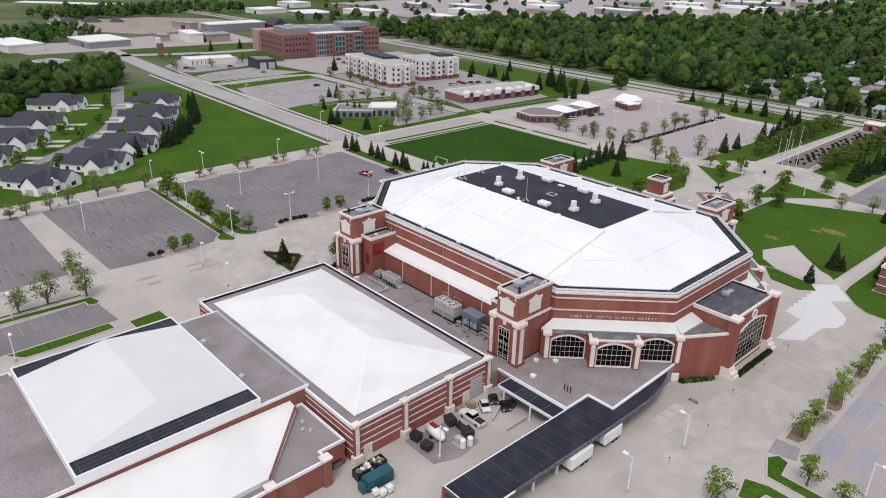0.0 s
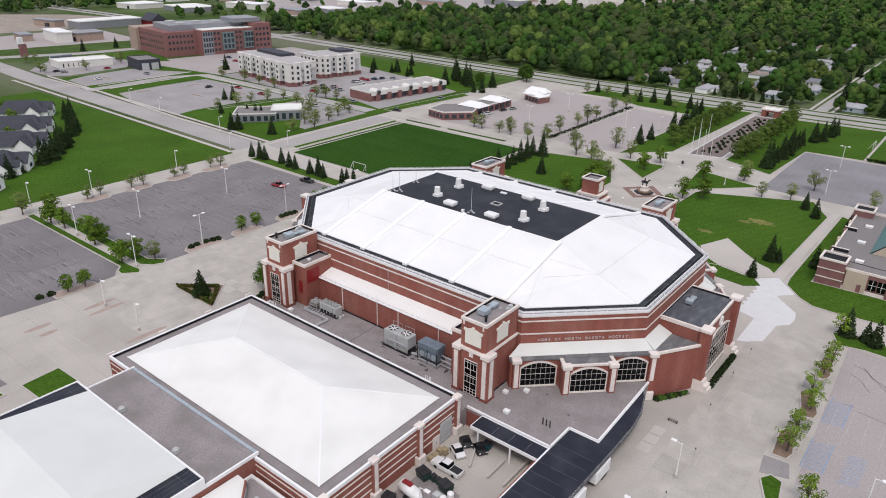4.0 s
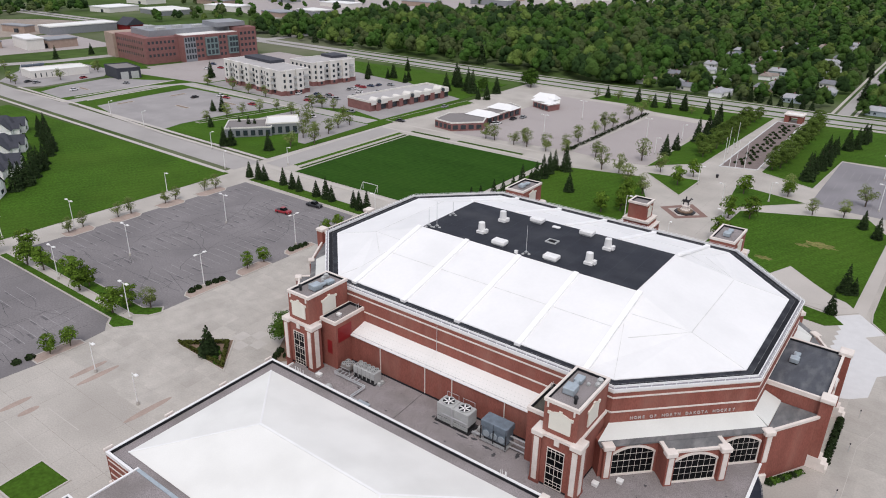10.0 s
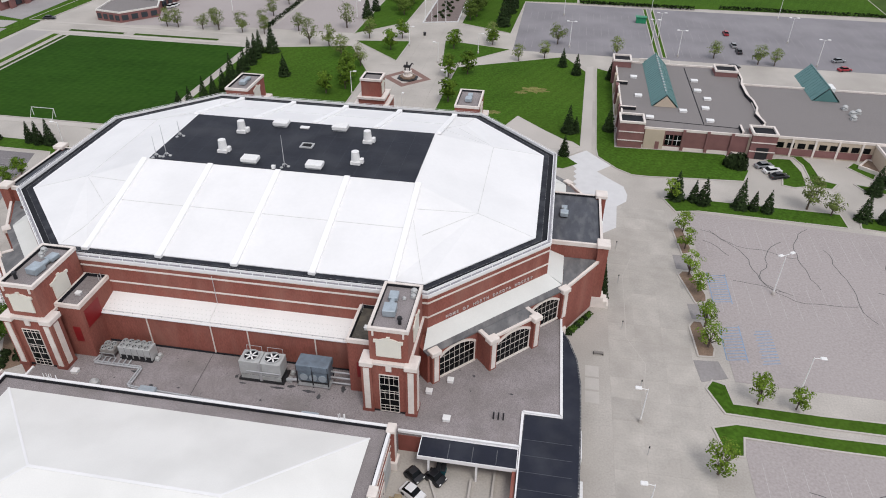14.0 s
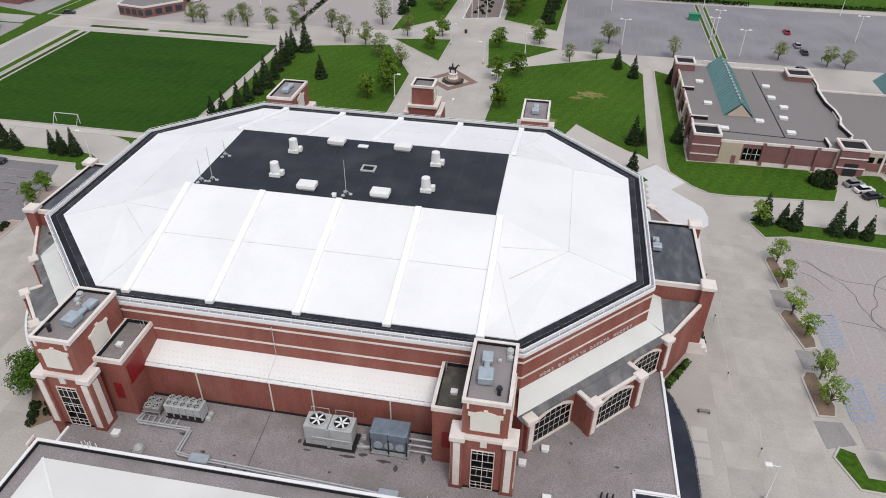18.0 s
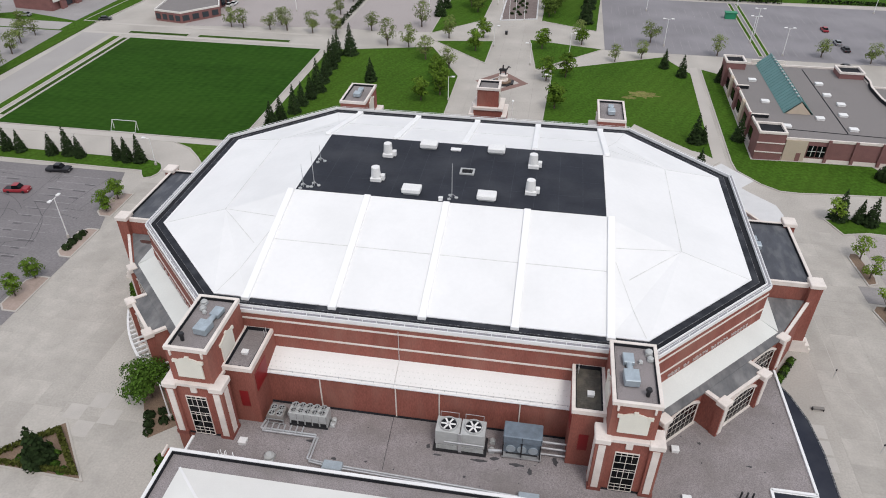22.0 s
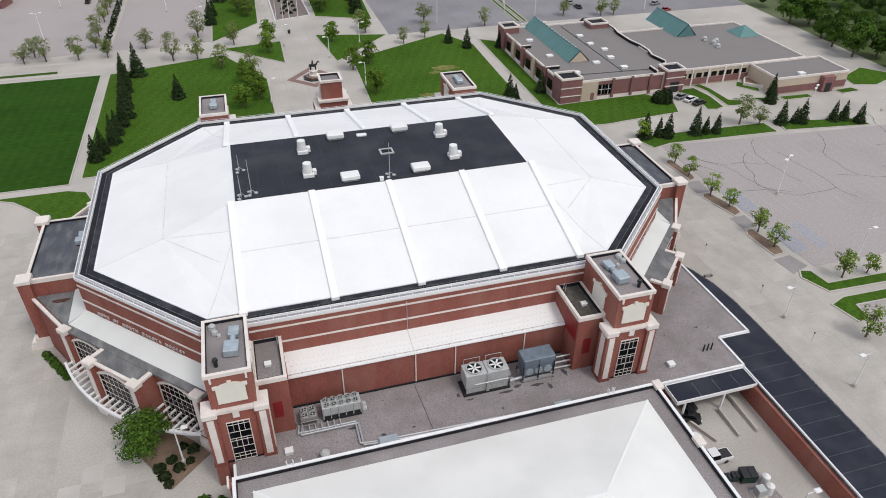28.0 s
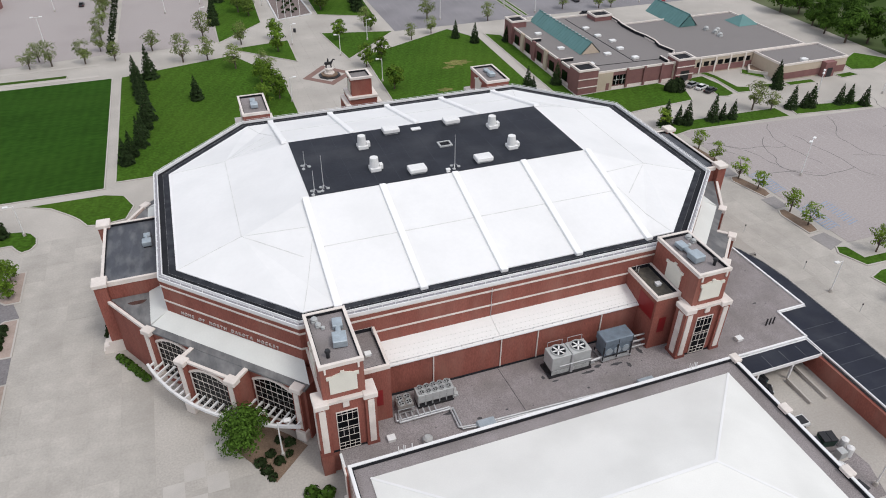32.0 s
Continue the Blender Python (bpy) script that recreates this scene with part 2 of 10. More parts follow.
def mown(name, turn, width, amount):
    """Mowing bands across a grass material."""
    nt = M[name].node_tree
    b = nt.nodes["Principled BSDF"]
    src = b.inputs["Base Color"].links[0].from_socket
    geo, mp, wave = nt.nodes.new("ShaderNodeNewGeometry"), nt.nodes.new("ShaderNodeMapping"), nt.nodes.new("ShaderNodeTexWave")
    mp.inputs["Rotation"].default_value = (0, 0, radians(turn))
    wave.inputs["Scale"].default_value, wave.inputs["Distortion"].default_value, wave.inputs["Detail Scale"].default_value = 0.314 / width, 1.2, 0.3
    r, s = nt.nodes.new("ShaderNodeMapRange"), nt.nodes.new("ShaderNodeVectorMath")
    r.inputs["To Min"].default_value, r.inputs["To Max"].default_value = 1 - amount, 1 + amount
    s.operation = "SCALE"
    nt.links.new(geo.outputs["Position"], mp.inputs["Vector"])
    nt.links.new(mp.outputs[0], wave.inputs["Vector"])
    nt.links.new(wave.outputs["Fac"], r.inputs["Value"])
    nt.links.new(src, s.inputs[0])
    nt.links.new(r.outputs[0], s.inputs["Scale"])
    nt.links.new(s.outputs[0], b.inputs["Base Color"])


mown("grass", 24, 3.2, 0.045)
mown("turf", 3, 2.4, 0.05)

# ---- mesh helpers ----
def quad_box(bm, x0, y0, z0, x1, y1, z1):
    v = [bm.verts.new(p) for p in ((x0, y0, z0), (x1, y0, z0), (x1, y1, z0), (x0, y1, z0), (x0, y0, z1), (x1, y0, z1), (x1, y1, z1), (x0, y1, z1))]
    for f in ((3, 2, 1, 0), (4, 5, 6, 7), (0, 1, 5, 4), (1, 2, 6, 5), (2, 3, 7, 6), (3, 0, 4, 7)):
        bm.faces.new([v[i] for i in f])
    return bm


def beam(bm, a, b, w, h):
    """A bar of width w and height h from a to b (centre line at mid height)."""
    a, b = Vector(a), Vector(b)
    d = (b - a).normalized()
    up = Vector((0, 0, 1)) if abs(d.z) < 0.95 else Vector((0, 1, 0))
    s = d.cross(up).normalized() * w / 2
    u = s.cross(d).normalized() * h / 2
    v = [bm.verts.new(p + q) for p in (a, b) for q in (-s - u, s - u, s + u, -s + u)]
    for f in ((0, 1, 2, 3), (7, 6, 5, 4), (0, 4, 5, 1), (1, 5, 6, 2), (2, 6, 7, 3), (3, 7, 4, 0)):
        bm.faces.new([v[i] for i in f])
    bmesh.ops.recalc_face_normals(bm, faces=bm.faces[-6:])
    return bm


def prism(bm, poly, z0, z1):
    """An upright prism over a plan polygon, wound either way."""
    if sum(a[0] * b[1] - b[0] * a[1] for a, b in zip(poly, poly[1:] + poly[:1])) < 0:
        poly = poly[::-1]
    lo = [bm.verts.new((x, y, z0)) for x, y in poly]
    hi = [bm.verts.new((x, y, z1)) for x, y in poly]
    bm.faces.new(hi)
    bm.faces.new(lo[::-1])
    n = len(poly)
    for i in range(n):
        bm.faces.new((lo[i], lo[(i + 1) % n], hi[(i + 1) % n], hi[i]))
    return bm


def tube(bm, a, b, r0, r1, n=8):
    """A tapered round bar from a to b."""
    a, b = Vector(a), Vector(b)
    d = (b - a).normalized()
    s = d.orthogonal().normalized()
    u = d.cross(s)
    rings = []
    for p, r in ((a, r0), (b, r1)):
        rings.append([bm.verts.new(p + r * (math.cos(2 * math.pi * i / n) * s + math.sin(2 * math.pi * i / n) * u)) for i in range(n)])
    for i in range(n):
        bm.faces.new((rings[0][i], rings[0][(i + 1) % n], rings[1][(i + 1) % n], rings[1][i]))
    bm.faces.new(rings[0][::-1])
    bm.faces.new(rings[1])
    return bm


def inset_poly(poly, d):
    """The polygon moved inwards by d (convex or nearly so)."""
    if sum(a[0] * b[1] - b[0] * a[1] for a, b in zip(poly, poly[1:] + poly[:1])) < 0:
        poly = poly[::-1]
    out, n = [], len(poly)
    for i in range(n):
        p, c, q = Vector(poly[i - 1]), Vector(poly[i]), Vector(poly[(i + 1) % n])
        e, g = (c - p).normalized(), (q - c).normalized()
        m, k = Vector((-e.y, e.x)), Vector((-g.y, g.x))
        t = (m + k) / max(0.2, 1 + m.dot(k))
        out.append(tuple(c + d * t))
    return out


def ring(bm, poly, d, z0, z1):
    """A rim of width d along the inside of a plan polygon."""
    if sum(a[0] * b[1] - b[0] * a[1] for a, b in zip(poly, poly[1:] + poly[:1])) < 0:
        poly = poly[::-1]
    inner, n = inset_poly(poly, d), len(poly)
    o0, o1 = [bm.verts.new((x, y, z0)) for x, y in poly], [bm.verts.new((x, y, z1)) for x, y in poly]
    i0, i1 = [bm.verts.new((x, y, z0)) for x, y in inner], [bm.verts.new((x, y, z1)) for x, y in inner]
    for i in range(n):
        j = (i + 1) % n
        bm.faces.new((o0[i], o0[j], o1[j], o1[i]))
        bm.faces.new((o1[i], o1[j], i1[j], i1[i]))
        bm.faces.new((i0[j], i0[i], i1[i], i1[j]))
        bm.faces.new((o0[j], o0[i], i0[i], i0[j]))
    return bm


def bevelled(bm, w):
    bmesh.ops.bevel(bm, geom=bm.edges[:], offset=w, segments=1, affect="EDGES", clamp_overlap=True)
    return bm


def part(name, bm, mat, parent=None, label="", smooth=False):
    me = bpy.data.meshes.new(name)
    bm.to_mesh(me)
    bm.free()
    me.materials.append(M[mat] if isinstance(mat, str) else mat)
    if smooth:
        me.polygons.foreach_set("use_smooth", [True] * len(me.polygons))
    ob = new(name, me)
    if parent:
        ob.parent = parent
        ob.matrix_parent_inverse = parent.matrix_basis.inverted() if parent.parent is None and parent.type == "EMPTY" else Matrix()
    if label:
        ob["label"] = label
    return ob


def box(name, mat, x0, y0, z0, x1, y1, z1, parent=None, label="", bevel=0.0):
    bm = quad_box(bmesh.new(), min(x0, x1), min(y0, y1), min(z0, z1), max(x0, x1), max(y0, y1), max(z0, z1))
    if bevel:
        bevelled(bm, bevel)
    return part(name, bm, mat, parent, label)


def thing(name, label, category, x=0.0, y=0.0, z=0.0, group="", kind=""):
    ob = new(name)
    ob.empty_display_size = 0.5
    ob.location = (x, y, z)
    return tagged(ob, label, category, group, kind)


def sheet(name, mat, poly, z, label, category, kind="structure", thick=0.3):
    return tagged(part(name, prism(bmesh.new(), list(poly), z - thick, z), mat), label, category, kind=kind)


def rect(x0, y0, x1, y1):
    return [(x0, y0), (x1, y0), (x1, y1), (x0, y1)]

# ---- ground ----
tagged(part("ground", prism(bmesh.new(), rect(-2600, -700, 2600, 3400), -1.0, -0.06), "far_ground"), "green and grey land reaching the horizon", "ground", kind="structure")
sheet("pavement", "concrete", rect(-152, -160, 176, 292), 0.0, "pale worn concrete paving round the arena", "pavement")


def lawn(poly, label, z=0.12, mat="grass", kerb=True, category="lawn"):
    """A raised lawn with a concrete kerb round it."""
    g = sheet("lawn", mat, poly, z, label, category)
    if kerb:
        part("kerb", ring(bmesh.new(), inset_poly(list(poly), -0.3), 0.298, -0.2, z + 0.04), "concrete_walk", g, "pale concrete kerb")
    return g


def lot(poly, label, mat="asphalt", z=0.03):
    return sheet("parking_lot", mat, poly, z, label, "parking lot")


lot([(-136.5, -37.2), (-78, -37.2), (-74.6, -34.8), (-74.5, -14), (-74.5, 14), (-82, 36.5), (-135, 36.5)], "grey cracked asphalt parking lot with faded bay lines")
lot([(-135.5, -80), (-76, -78), (-74.6, -63), (-76.6, -48.2), (-79.4, -46.4), (-81, -44.8), (-135.5, -45.2)], "grey asphalt parking lot with faded bay lines")
lot(rect(-136, -150, -80, -87), "dark grey asphalt parking lot with faded lines")
lot([(-59.6, -107), (-60.4, -88.8), (-58, -86.6), (-46.8, -85.6), (-46.6, -110), (-50, -150), (-62, -150)], "dark grey asphalt parking lot beside the hall")
lawn([(-137, -44.8), (-80.6, -44.4), (-78.6, -46.2), (-76.4, -46.4), (-73.7, -43.3), (-75.2, -42.2), (-80, -42.7), (-137, -43.0)], "narrow grass strip with a hooked end between two parking lots")
lawn([(-136, -40.2), (-78, -40.3), (-75.2, -38.4), (-74.2, -35.8), (-75.9, -34.4), (-79.5, -37.4), (-136, -37.5)], "second narrow grass strip beside a concrete walk")
lawn([(-148, 39), (-148, -150), (-330, -150), (-330, 40)], "wide mown green field", kerb=False)
lawn(rect(-130.5, 55.7, -62.2, 123.5), "dark green mown soccer field", mat="turf", category="field")
lawn([(-59.4, 123.5), (-26, 132), (-14, 108), (-13.7, 66), (-20, 58), (-59.6, 58)], "bright green lawn behind the arena")
lawn([(14, 118), (48.7, 135), (55.8, 122), (54.5, 66), (28, 58), (12.6, 66)], "bright green lawn with a bare patch")
lawn([(-26, 138), (-6.9, 141), (-7.3, 120.5)], "triangular lawn at the plaza")
lawn([(5.6, 144.5), (29.5, 139), (9, 117.5)], "triangular lawn beside the plaza")
lawn([(59.5, 126), (64.2, 123), (63.4, 67.6), (76, 68.2), (91, 68.4), (95.6, 60.5), (93.5, 54.8), (77, 53.6), (71.3, 53.0), (67.1, 53.2), (63.6, 55.8), (59.2, 61.4), (58.8, 66)], "green lawn round the low brick building")
lot(rect(30.5, 139, 176, 201), "grey asphalt parking lot behind the low building", "asphalt_lilac")
lawn([(8.5, 166), (28, 157.5), (30.3, 202), (52, 204), (52, 266), (9.5, 262)], "green lawn with dark spruces beside the garden")
lawn([(53, 203.5), (176, 207), (176, 284), (53, 268)], "green mown playing field behind the rear lot", category="field")
lawn([(-29, 146), (-13, 163), (-10, 264), (-38, 262), (-28, 228)], "green lawn beside the walkway")
lot([(-48, 145), (-29, 147), (-32, 228), (-60, 230), (-61.5, 146)], "pale pinkish concrete parking lot", "asphalt_pale")
lot([(-118, 139), (-64.5, 146), (-64, 230), (-70, 241), (-119, 243)], "pale pinkish concrete parking lot with few cars", "asphalt_pale")
lawn([(-103, 247), (-81, 247), (-62, 238), (-38, 237), (-31.6, 238), (-38.8, 263.2), (-60, 264), (-100, 264)], "green lawn with spruces between lot and road")
lot([(78, 38), (160, 32), (160, -15), (80, -15)], "pale grey asphalt parking lot with long cracks", "asphalt_pale")
lot([(79, -27), (160, -27), (160, -110), (79, -110)], "pale grey asphalt parking lot with blue bays", "asphalt_pale")

# ---- arena ----
CY = 10.1  # middle of the arena along y
EAVE = [(-30.95, -23.45), (30.95, -23.45), (48.25, -6.15), (48.25, 26.35), (30.95, 43.65), (-30.95, 43.65), (-48.25, 26.35), (-48.25, -6.15)]
arena = thing("arena", "large red brick ice arena with a white hipped roof", "arena", 0, CY, 0)
part("upper_wall", prism(bmesh.new(), inset_poly(EAVE, 0.15), 0, 17.0), "brick", arena)
for z0, z1 in ((13.03, 13.31), (15.71, 15.99)):
    part("stone_band", ring(bmesh.new(), inset_poly(EAVE, 0.07), 0.3, z0, z1), "cast_stone", arena)
part("cornice", ring(bmesh.new(), inset_poly(EAVE, 0.06), 0.4, 16.72, 16.92), "cast_stone", arena)
part("fascia", ring(bmesh.new(), EAVE, 0.14, 16.92, 17.42), "white_trim", arena)
part("eaves_ledge", ring(bmesh.new(), inset_poly(EAVE, 0.14), 0.5, 16.9, 17.36), "ledge_metal", arena, "grey metal ledge behind the fascia")
part("eaves_curb", ring(bmesh.new(), inset_poly(EAVE, 0.64), 0.12, 16.9, 17.68), "white_trim", arena, "white metal curb of the gutter")
part("gutter", ring(bmesh.new(), inset_poly(EAVE, 0.76), 0.84, 16.5, 17.2), "gutter", arena, "black gutter channel behind the eaves")
part("gutter_lip", ring(bmesh.new(), inset_poly(EAVE, 1.6), 0.06, 16.5, 17.3), "worn_edge", arena)
part("gutter_strip", ring(bmesh.new(), inset_poly(EAVE, 1.66), 1.0, 16.5, 17.24), "gutter_strip", arena, "dark membrane strip along the gutter")

# white roof in facets that rise to the black deck
ZR, ZD, ZP = 17.3, 22.75, 19.55
bm = bmesh.new()


def roof_half(sy):
    """The facets of the front (sy = 0) or back half of the roof."""
    ye, yd, yp, yc = ((-20.8, 0.0, -2.9, -5.05), (41.0, 19.86, 22.9, 25.25))[sy]
    pts = {}
    for s in (-1, 1):
        pts["e25", s], pts["e30", s], pts["c", s] = (25 * s, ye, ZR), (29.85 * s, ye, ZR), (45.6 * s, yc, ZR)
        pts["p", s], pts["d", s] = (35.5 * s, yp, ZP), (24.36 * s, yd, ZD)
    return {k: bm.verts.new(v) for k, v in pts.items()}


front, back = roof_half(0), roof_half(1)
for h in (front, back):
    bm.faces.new((h["e25", -1], h["e25", 1], h["d", 1], h["d", -1]))
    for s in (-1, 1):
        bm.faces.new((h["e25", s], h["e30", s], h["p", s]))
        bm.faces.new((h["e30", s], h["c", s], h["p", s]))
        bm.faces.new((h["e25", s], h["p", s], h["d", s]))
for s in (-1, 1):
    bm.faces.new((front["c", s], back["c", s], back["p", s], front["p", s]))
    bm.faces.new((front["p", s], back["p", s], back["d", s], front["d", s]))
bm.faces.new((front["d", -1], front["d", 1], back["d", 1], back["d", -1]))
bmesh.ops.recalc_face_normals(bm, faces=bm.faces)
facets = BVHTree.FromBMesh(bm)
part("roof", bm, "membrane", arena, "white membrane roof")
part("roof_edge", ring(bmesh.new(), inset_poly(EAVE, 2.65), 0.4, 16.6, 17.38), "white_trim", arena)
part("roof_deck", prism(bmesh.new(), rect(-24.3, 0.05, 24.3, 19.8), 22.6, 22.87), "black_roof", arena, "black membrane roof deck")
for i in range(5):
    x = -25 + 12.5 * i
    for ya, yb, e in ((-21.1, -0.15, -1), (41.3, 20.0, 1)):
        rib = part("roof_rib", bevelled(beam(bmesh.new(), (x, ya, 17.42), (x, yb, 22.9), 1.0, 0.5), 0.06), "rib_white", arena, "raised white roof rib")
        part("rib_foot", bevelled(quad_box(bmesh.new(), x - 0.56, ya - 0.35, 17.0, x + 0.56, ya + 0.35, 17.78), 0.05), "rib_white", rib)


def seam(pts, w=0.13):
    """A welded seam laid over the facets between points of the plan."""
    for (xa, ya), (xb, yb) in zip(pts, pts[1:]):
        n = max(2, int(math.hypot(xb - xa, yb - ya) / 2.5))
        line = []
        for k in range(n + 1):
            x, y = xa + (xb - xa) * k / n, ya + (yb - ya) * k / n
            hit = facets.ray_cast(Vector((x, y, 40)), Vector((0, 0, -1)))[0]
            line.append((x, y, (hit.z if hit else 17.4) + 0.012))
        bm = bmesh.new()
        for p, q in zip(line, line[1:]):
            beam(bm, p, q, w, 0.05)
        part("roof_seam", bm, "roof_seam", arena)


for x0 in (-24.4, -11.9, 0.6, 13.1):
    seam([(x0, -10.2), (x0 + 11.3, -10.2)], 0.12)
    seam([(x0, 31.0), (x0 + 11.3, 31.0)], 0.12)
for s in (-1, 1):
    seam([(s * 27.6, -10.7), (s * 35.6, -2.7), (s * 35.6, 22.7), (s * 27.6, 30.6)])
    for y, yc, yr in ((-2.7, -5.05, -5.6), (22.7, 25.25, 25.6)):
        seam([(s * 25.8, yr), (s * 35.6, y), (s * 45.2, yc)], 0.09)
    seam([(s * 29.6, -20.4), (s * 25.7, -8.2)], 0.09)
    seam([(s * 29.6, 40.6), (s * 25.7, 28.4)], 0.09)

# long side wall with its shallow skirt roof
part("side_wall", prism(bmesh.new(), rect(-20.6, -27.1, 20.6, -23), 0, 9.9), "brick", arena)


def skirt(lo, hi, z_lo, z_hi, mat="skirt"):
    bm = bmesh.new()
    v = [bm.verts.new((*lo[0], z_lo)), bm.verts.new((*lo[1], z_lo)), bm.verts.new((*hi[1], z_hi)), bm.verts.new((*hi[0], z_hi))]
    u = [bm.verts.new((p.co.x, p.co.y, p.co.z - 0.3)) for p in v]
    bm.faces.new(v), bm.faces.new(u[::-1])
    for i in range(4):
        bm.faces.new((v[i], v[(i + 1) % 4], u[(i + 1) % 4], u[i]))
    bmesh.ops.recalc_face_normals(bm, faces=bm.faces)
    return part("skirt_roof", bm, mat, arena, "off-white skirt roof")


for x0, x1 in ((-20.6, -2.84), (-2.80, 20.6)):
    skirt([(x0, -27.3), (x1, -27.3)], [(x0, -23.32), (x1, -23.32)], 10.05, 11.1)
    part("eave_trim", beam(bmesh.new(), (x0, -27.38, 9.9), (x1, -27.38, 9.9), 0.12, 0.16), "white_trim", arena)
    part("eave_rail", beam(bmesh.new(), (x0, -27.1, 10.3), (x1, -27.1, 10.3), 0.035, 0.05), "steel", arena)
studs = bmesh.new()
for k in range(3):
    for i in range(58):
        x = -20.2 + i * 0.7 + 0.35 * (k % 2)
        y = -26.5 + k * 0.8
        quad_box(studs, x - 0.06, y - 0.05, 10.0 + (y + 27.3) * 0.264, x + 0.06, y + 0.05, 10.14 + (y + 27.3) * 0.264)
tagged(part("snow_guard", studs, "skirt_grey", arena), kind="stuff")
for i in range(26):
    x = -20.2 + i * 1.62
    part("eave_post", quad_box(bmesh.new(), x - 0.04, -27.14, 10.05, x + 0.04, -27.06, 10.38), "steel", arena)
for x in (-13.2, -2.6, 3.4, 14.2):
    part("downspout", beam(bmesh.new(), (x, -27.2, 4.0), (x, -27.2, 9.8), 0.15, 0.16), "cast_stone", arena)
part("conduit", tube(bmesh.new(), (-2.83, -23.4, 11.1), (-2.83, -23.4, 16.4), 0.05, 0.05, 6), "steel", arena)



sheet("footpath", "concrete_walk", [(32.5, 72), (36.9, 82.8), (44.3, 75.1), (49.9, 69.9), (52.6, 68.7), (55.9, 64.8), (51.7, 60.3), (49.1, 60.9), (40.5, 62.3), (35.3, 66)], 0.13, "grey paved patch at the corner of the lawn", "path")
# worn bare soil on the lawn behind the arena
for cx, cy, rx, ry in ((40.4, 103.2, 5.2, 3.0), (36.4, 100.2, 2.6, 1.3), (29.5, 84, 3.0, 1.6)):
    pts = []
    for k in range(22):
        a = 2 * math.pi * k / 22
        w = 0.75 + 0.25 * math.sin(3.1 * k) + 0.15 * math.cos(1.7 * k + cx)
        pts.append((cx + rx * w * math.cos(a), cy + ry * w * math.sin(a)))
    sheet("bare_patch", "thin_grass", pts, 0.125, "worn patch of bare soil in the grass", "bare soil", thick=0.1)

# concrete slabs of the aprons, each laid by itself
def slab_mesh(w, d):
    bm = bevelled(quad_box(bmesh.new(), 0.015, 0.015, -0.05, w - 0.015, d - 0.015, 0.012), 0.006)
    me = bpy.data.meshes.new("slab")
    bm.to_mesh(me)
    bm.free()
    me.materials.append(M["slab"])
    return me


SLABS = slab_mesh(4.6, 4.6)
for name, x0, nx, y0, ny in (("apron_west", -76.4, 5, -58.6, 21), ("apron_east", 60.4, 3, -58.6, 21), ("apron_corner", -52.66, 3, -58.6, 6)):
    field = tagged(new(name), "pale concrete slabs laid beside the arena", "paving", kind="structure")
    field.location = (x0, y0, 0)
    for i in range(nx):
        for j in range(ny):
            sl = new("slab", SLABS)
            sl.parent, sl.location = field, (i * 4.6, j * 4.6, 0)


def on_wall(bm, o, u, n, w0, w1, z0, z1, d0, d1):
    """A slab on an upright wall: from w0 to w1 along u, z0 to z1 in height, d0 to d1 out along n."""
    v = []
    for z in (z0, z1):
        for w, d in ((w0, d0), (w1, d0), (w1, d1), (w0, d1)):
            v.append(bm.verts.new((o[0] + u[0] * w + n[0] * d, o[1] + u[1] * w + n[1] * d, z)))
    fs = [bm.faces.new([v[i] for i in f]) for f in ((3, 2, 1, 0), (4, 5, 6, 7), (0, 1, 5, 4), (1, 2, 6, 5), (2, 3, 7, 6), (3, 0, 4, 7))]
    bmesh.ops.recalc_face_normals(bm, faces=fs)
    return bm


def arch_z(w, w0, w1, z1, rise):
    """The height of a flat arch with its crown in the middle."""
    m = (w0 + w1) / 2
    return z1 - rise * ((w - m) / ((w1 - w0) / 2)) ** 2


def wall_panel(name, mat, parent, o, u, n, w0, w1, z0, z1, rise, d0, d1, label="", steps=10):
    """A slab on a wall with an arched top."""
    bm = bmesh.new()
    rows = []
    for d in (d0, d1):
        pts = [(w0, z0), (w1, z0)] + [(w1 + (w0 - w1) * i / steps, arch_z(w1 + (w0 - w1) * i / steps, w0, w1, z1, rise)) for i in range(steps + 1)]
        rows.append([bm.verts.new((o[0] + u[0] * w + n[0] * d, o[1] + u[1] * w + n[1] * d, z)) for w, z in pts])
    bm.faces.new(rows[1]), bm.faces.new(rows[0][::-1])
    k = len(rows[0])
    for i in range(k):
        bm.faces.new((rows[0][i], rows[0][(i + 1) % k], rows[1][(i + 1) % k], rows[1][i]))
    bmesh.ops.recalc_face_normals(bm, faces=bm.faces)
    return part(name, bm, mat, parent, label)


PANES = {}


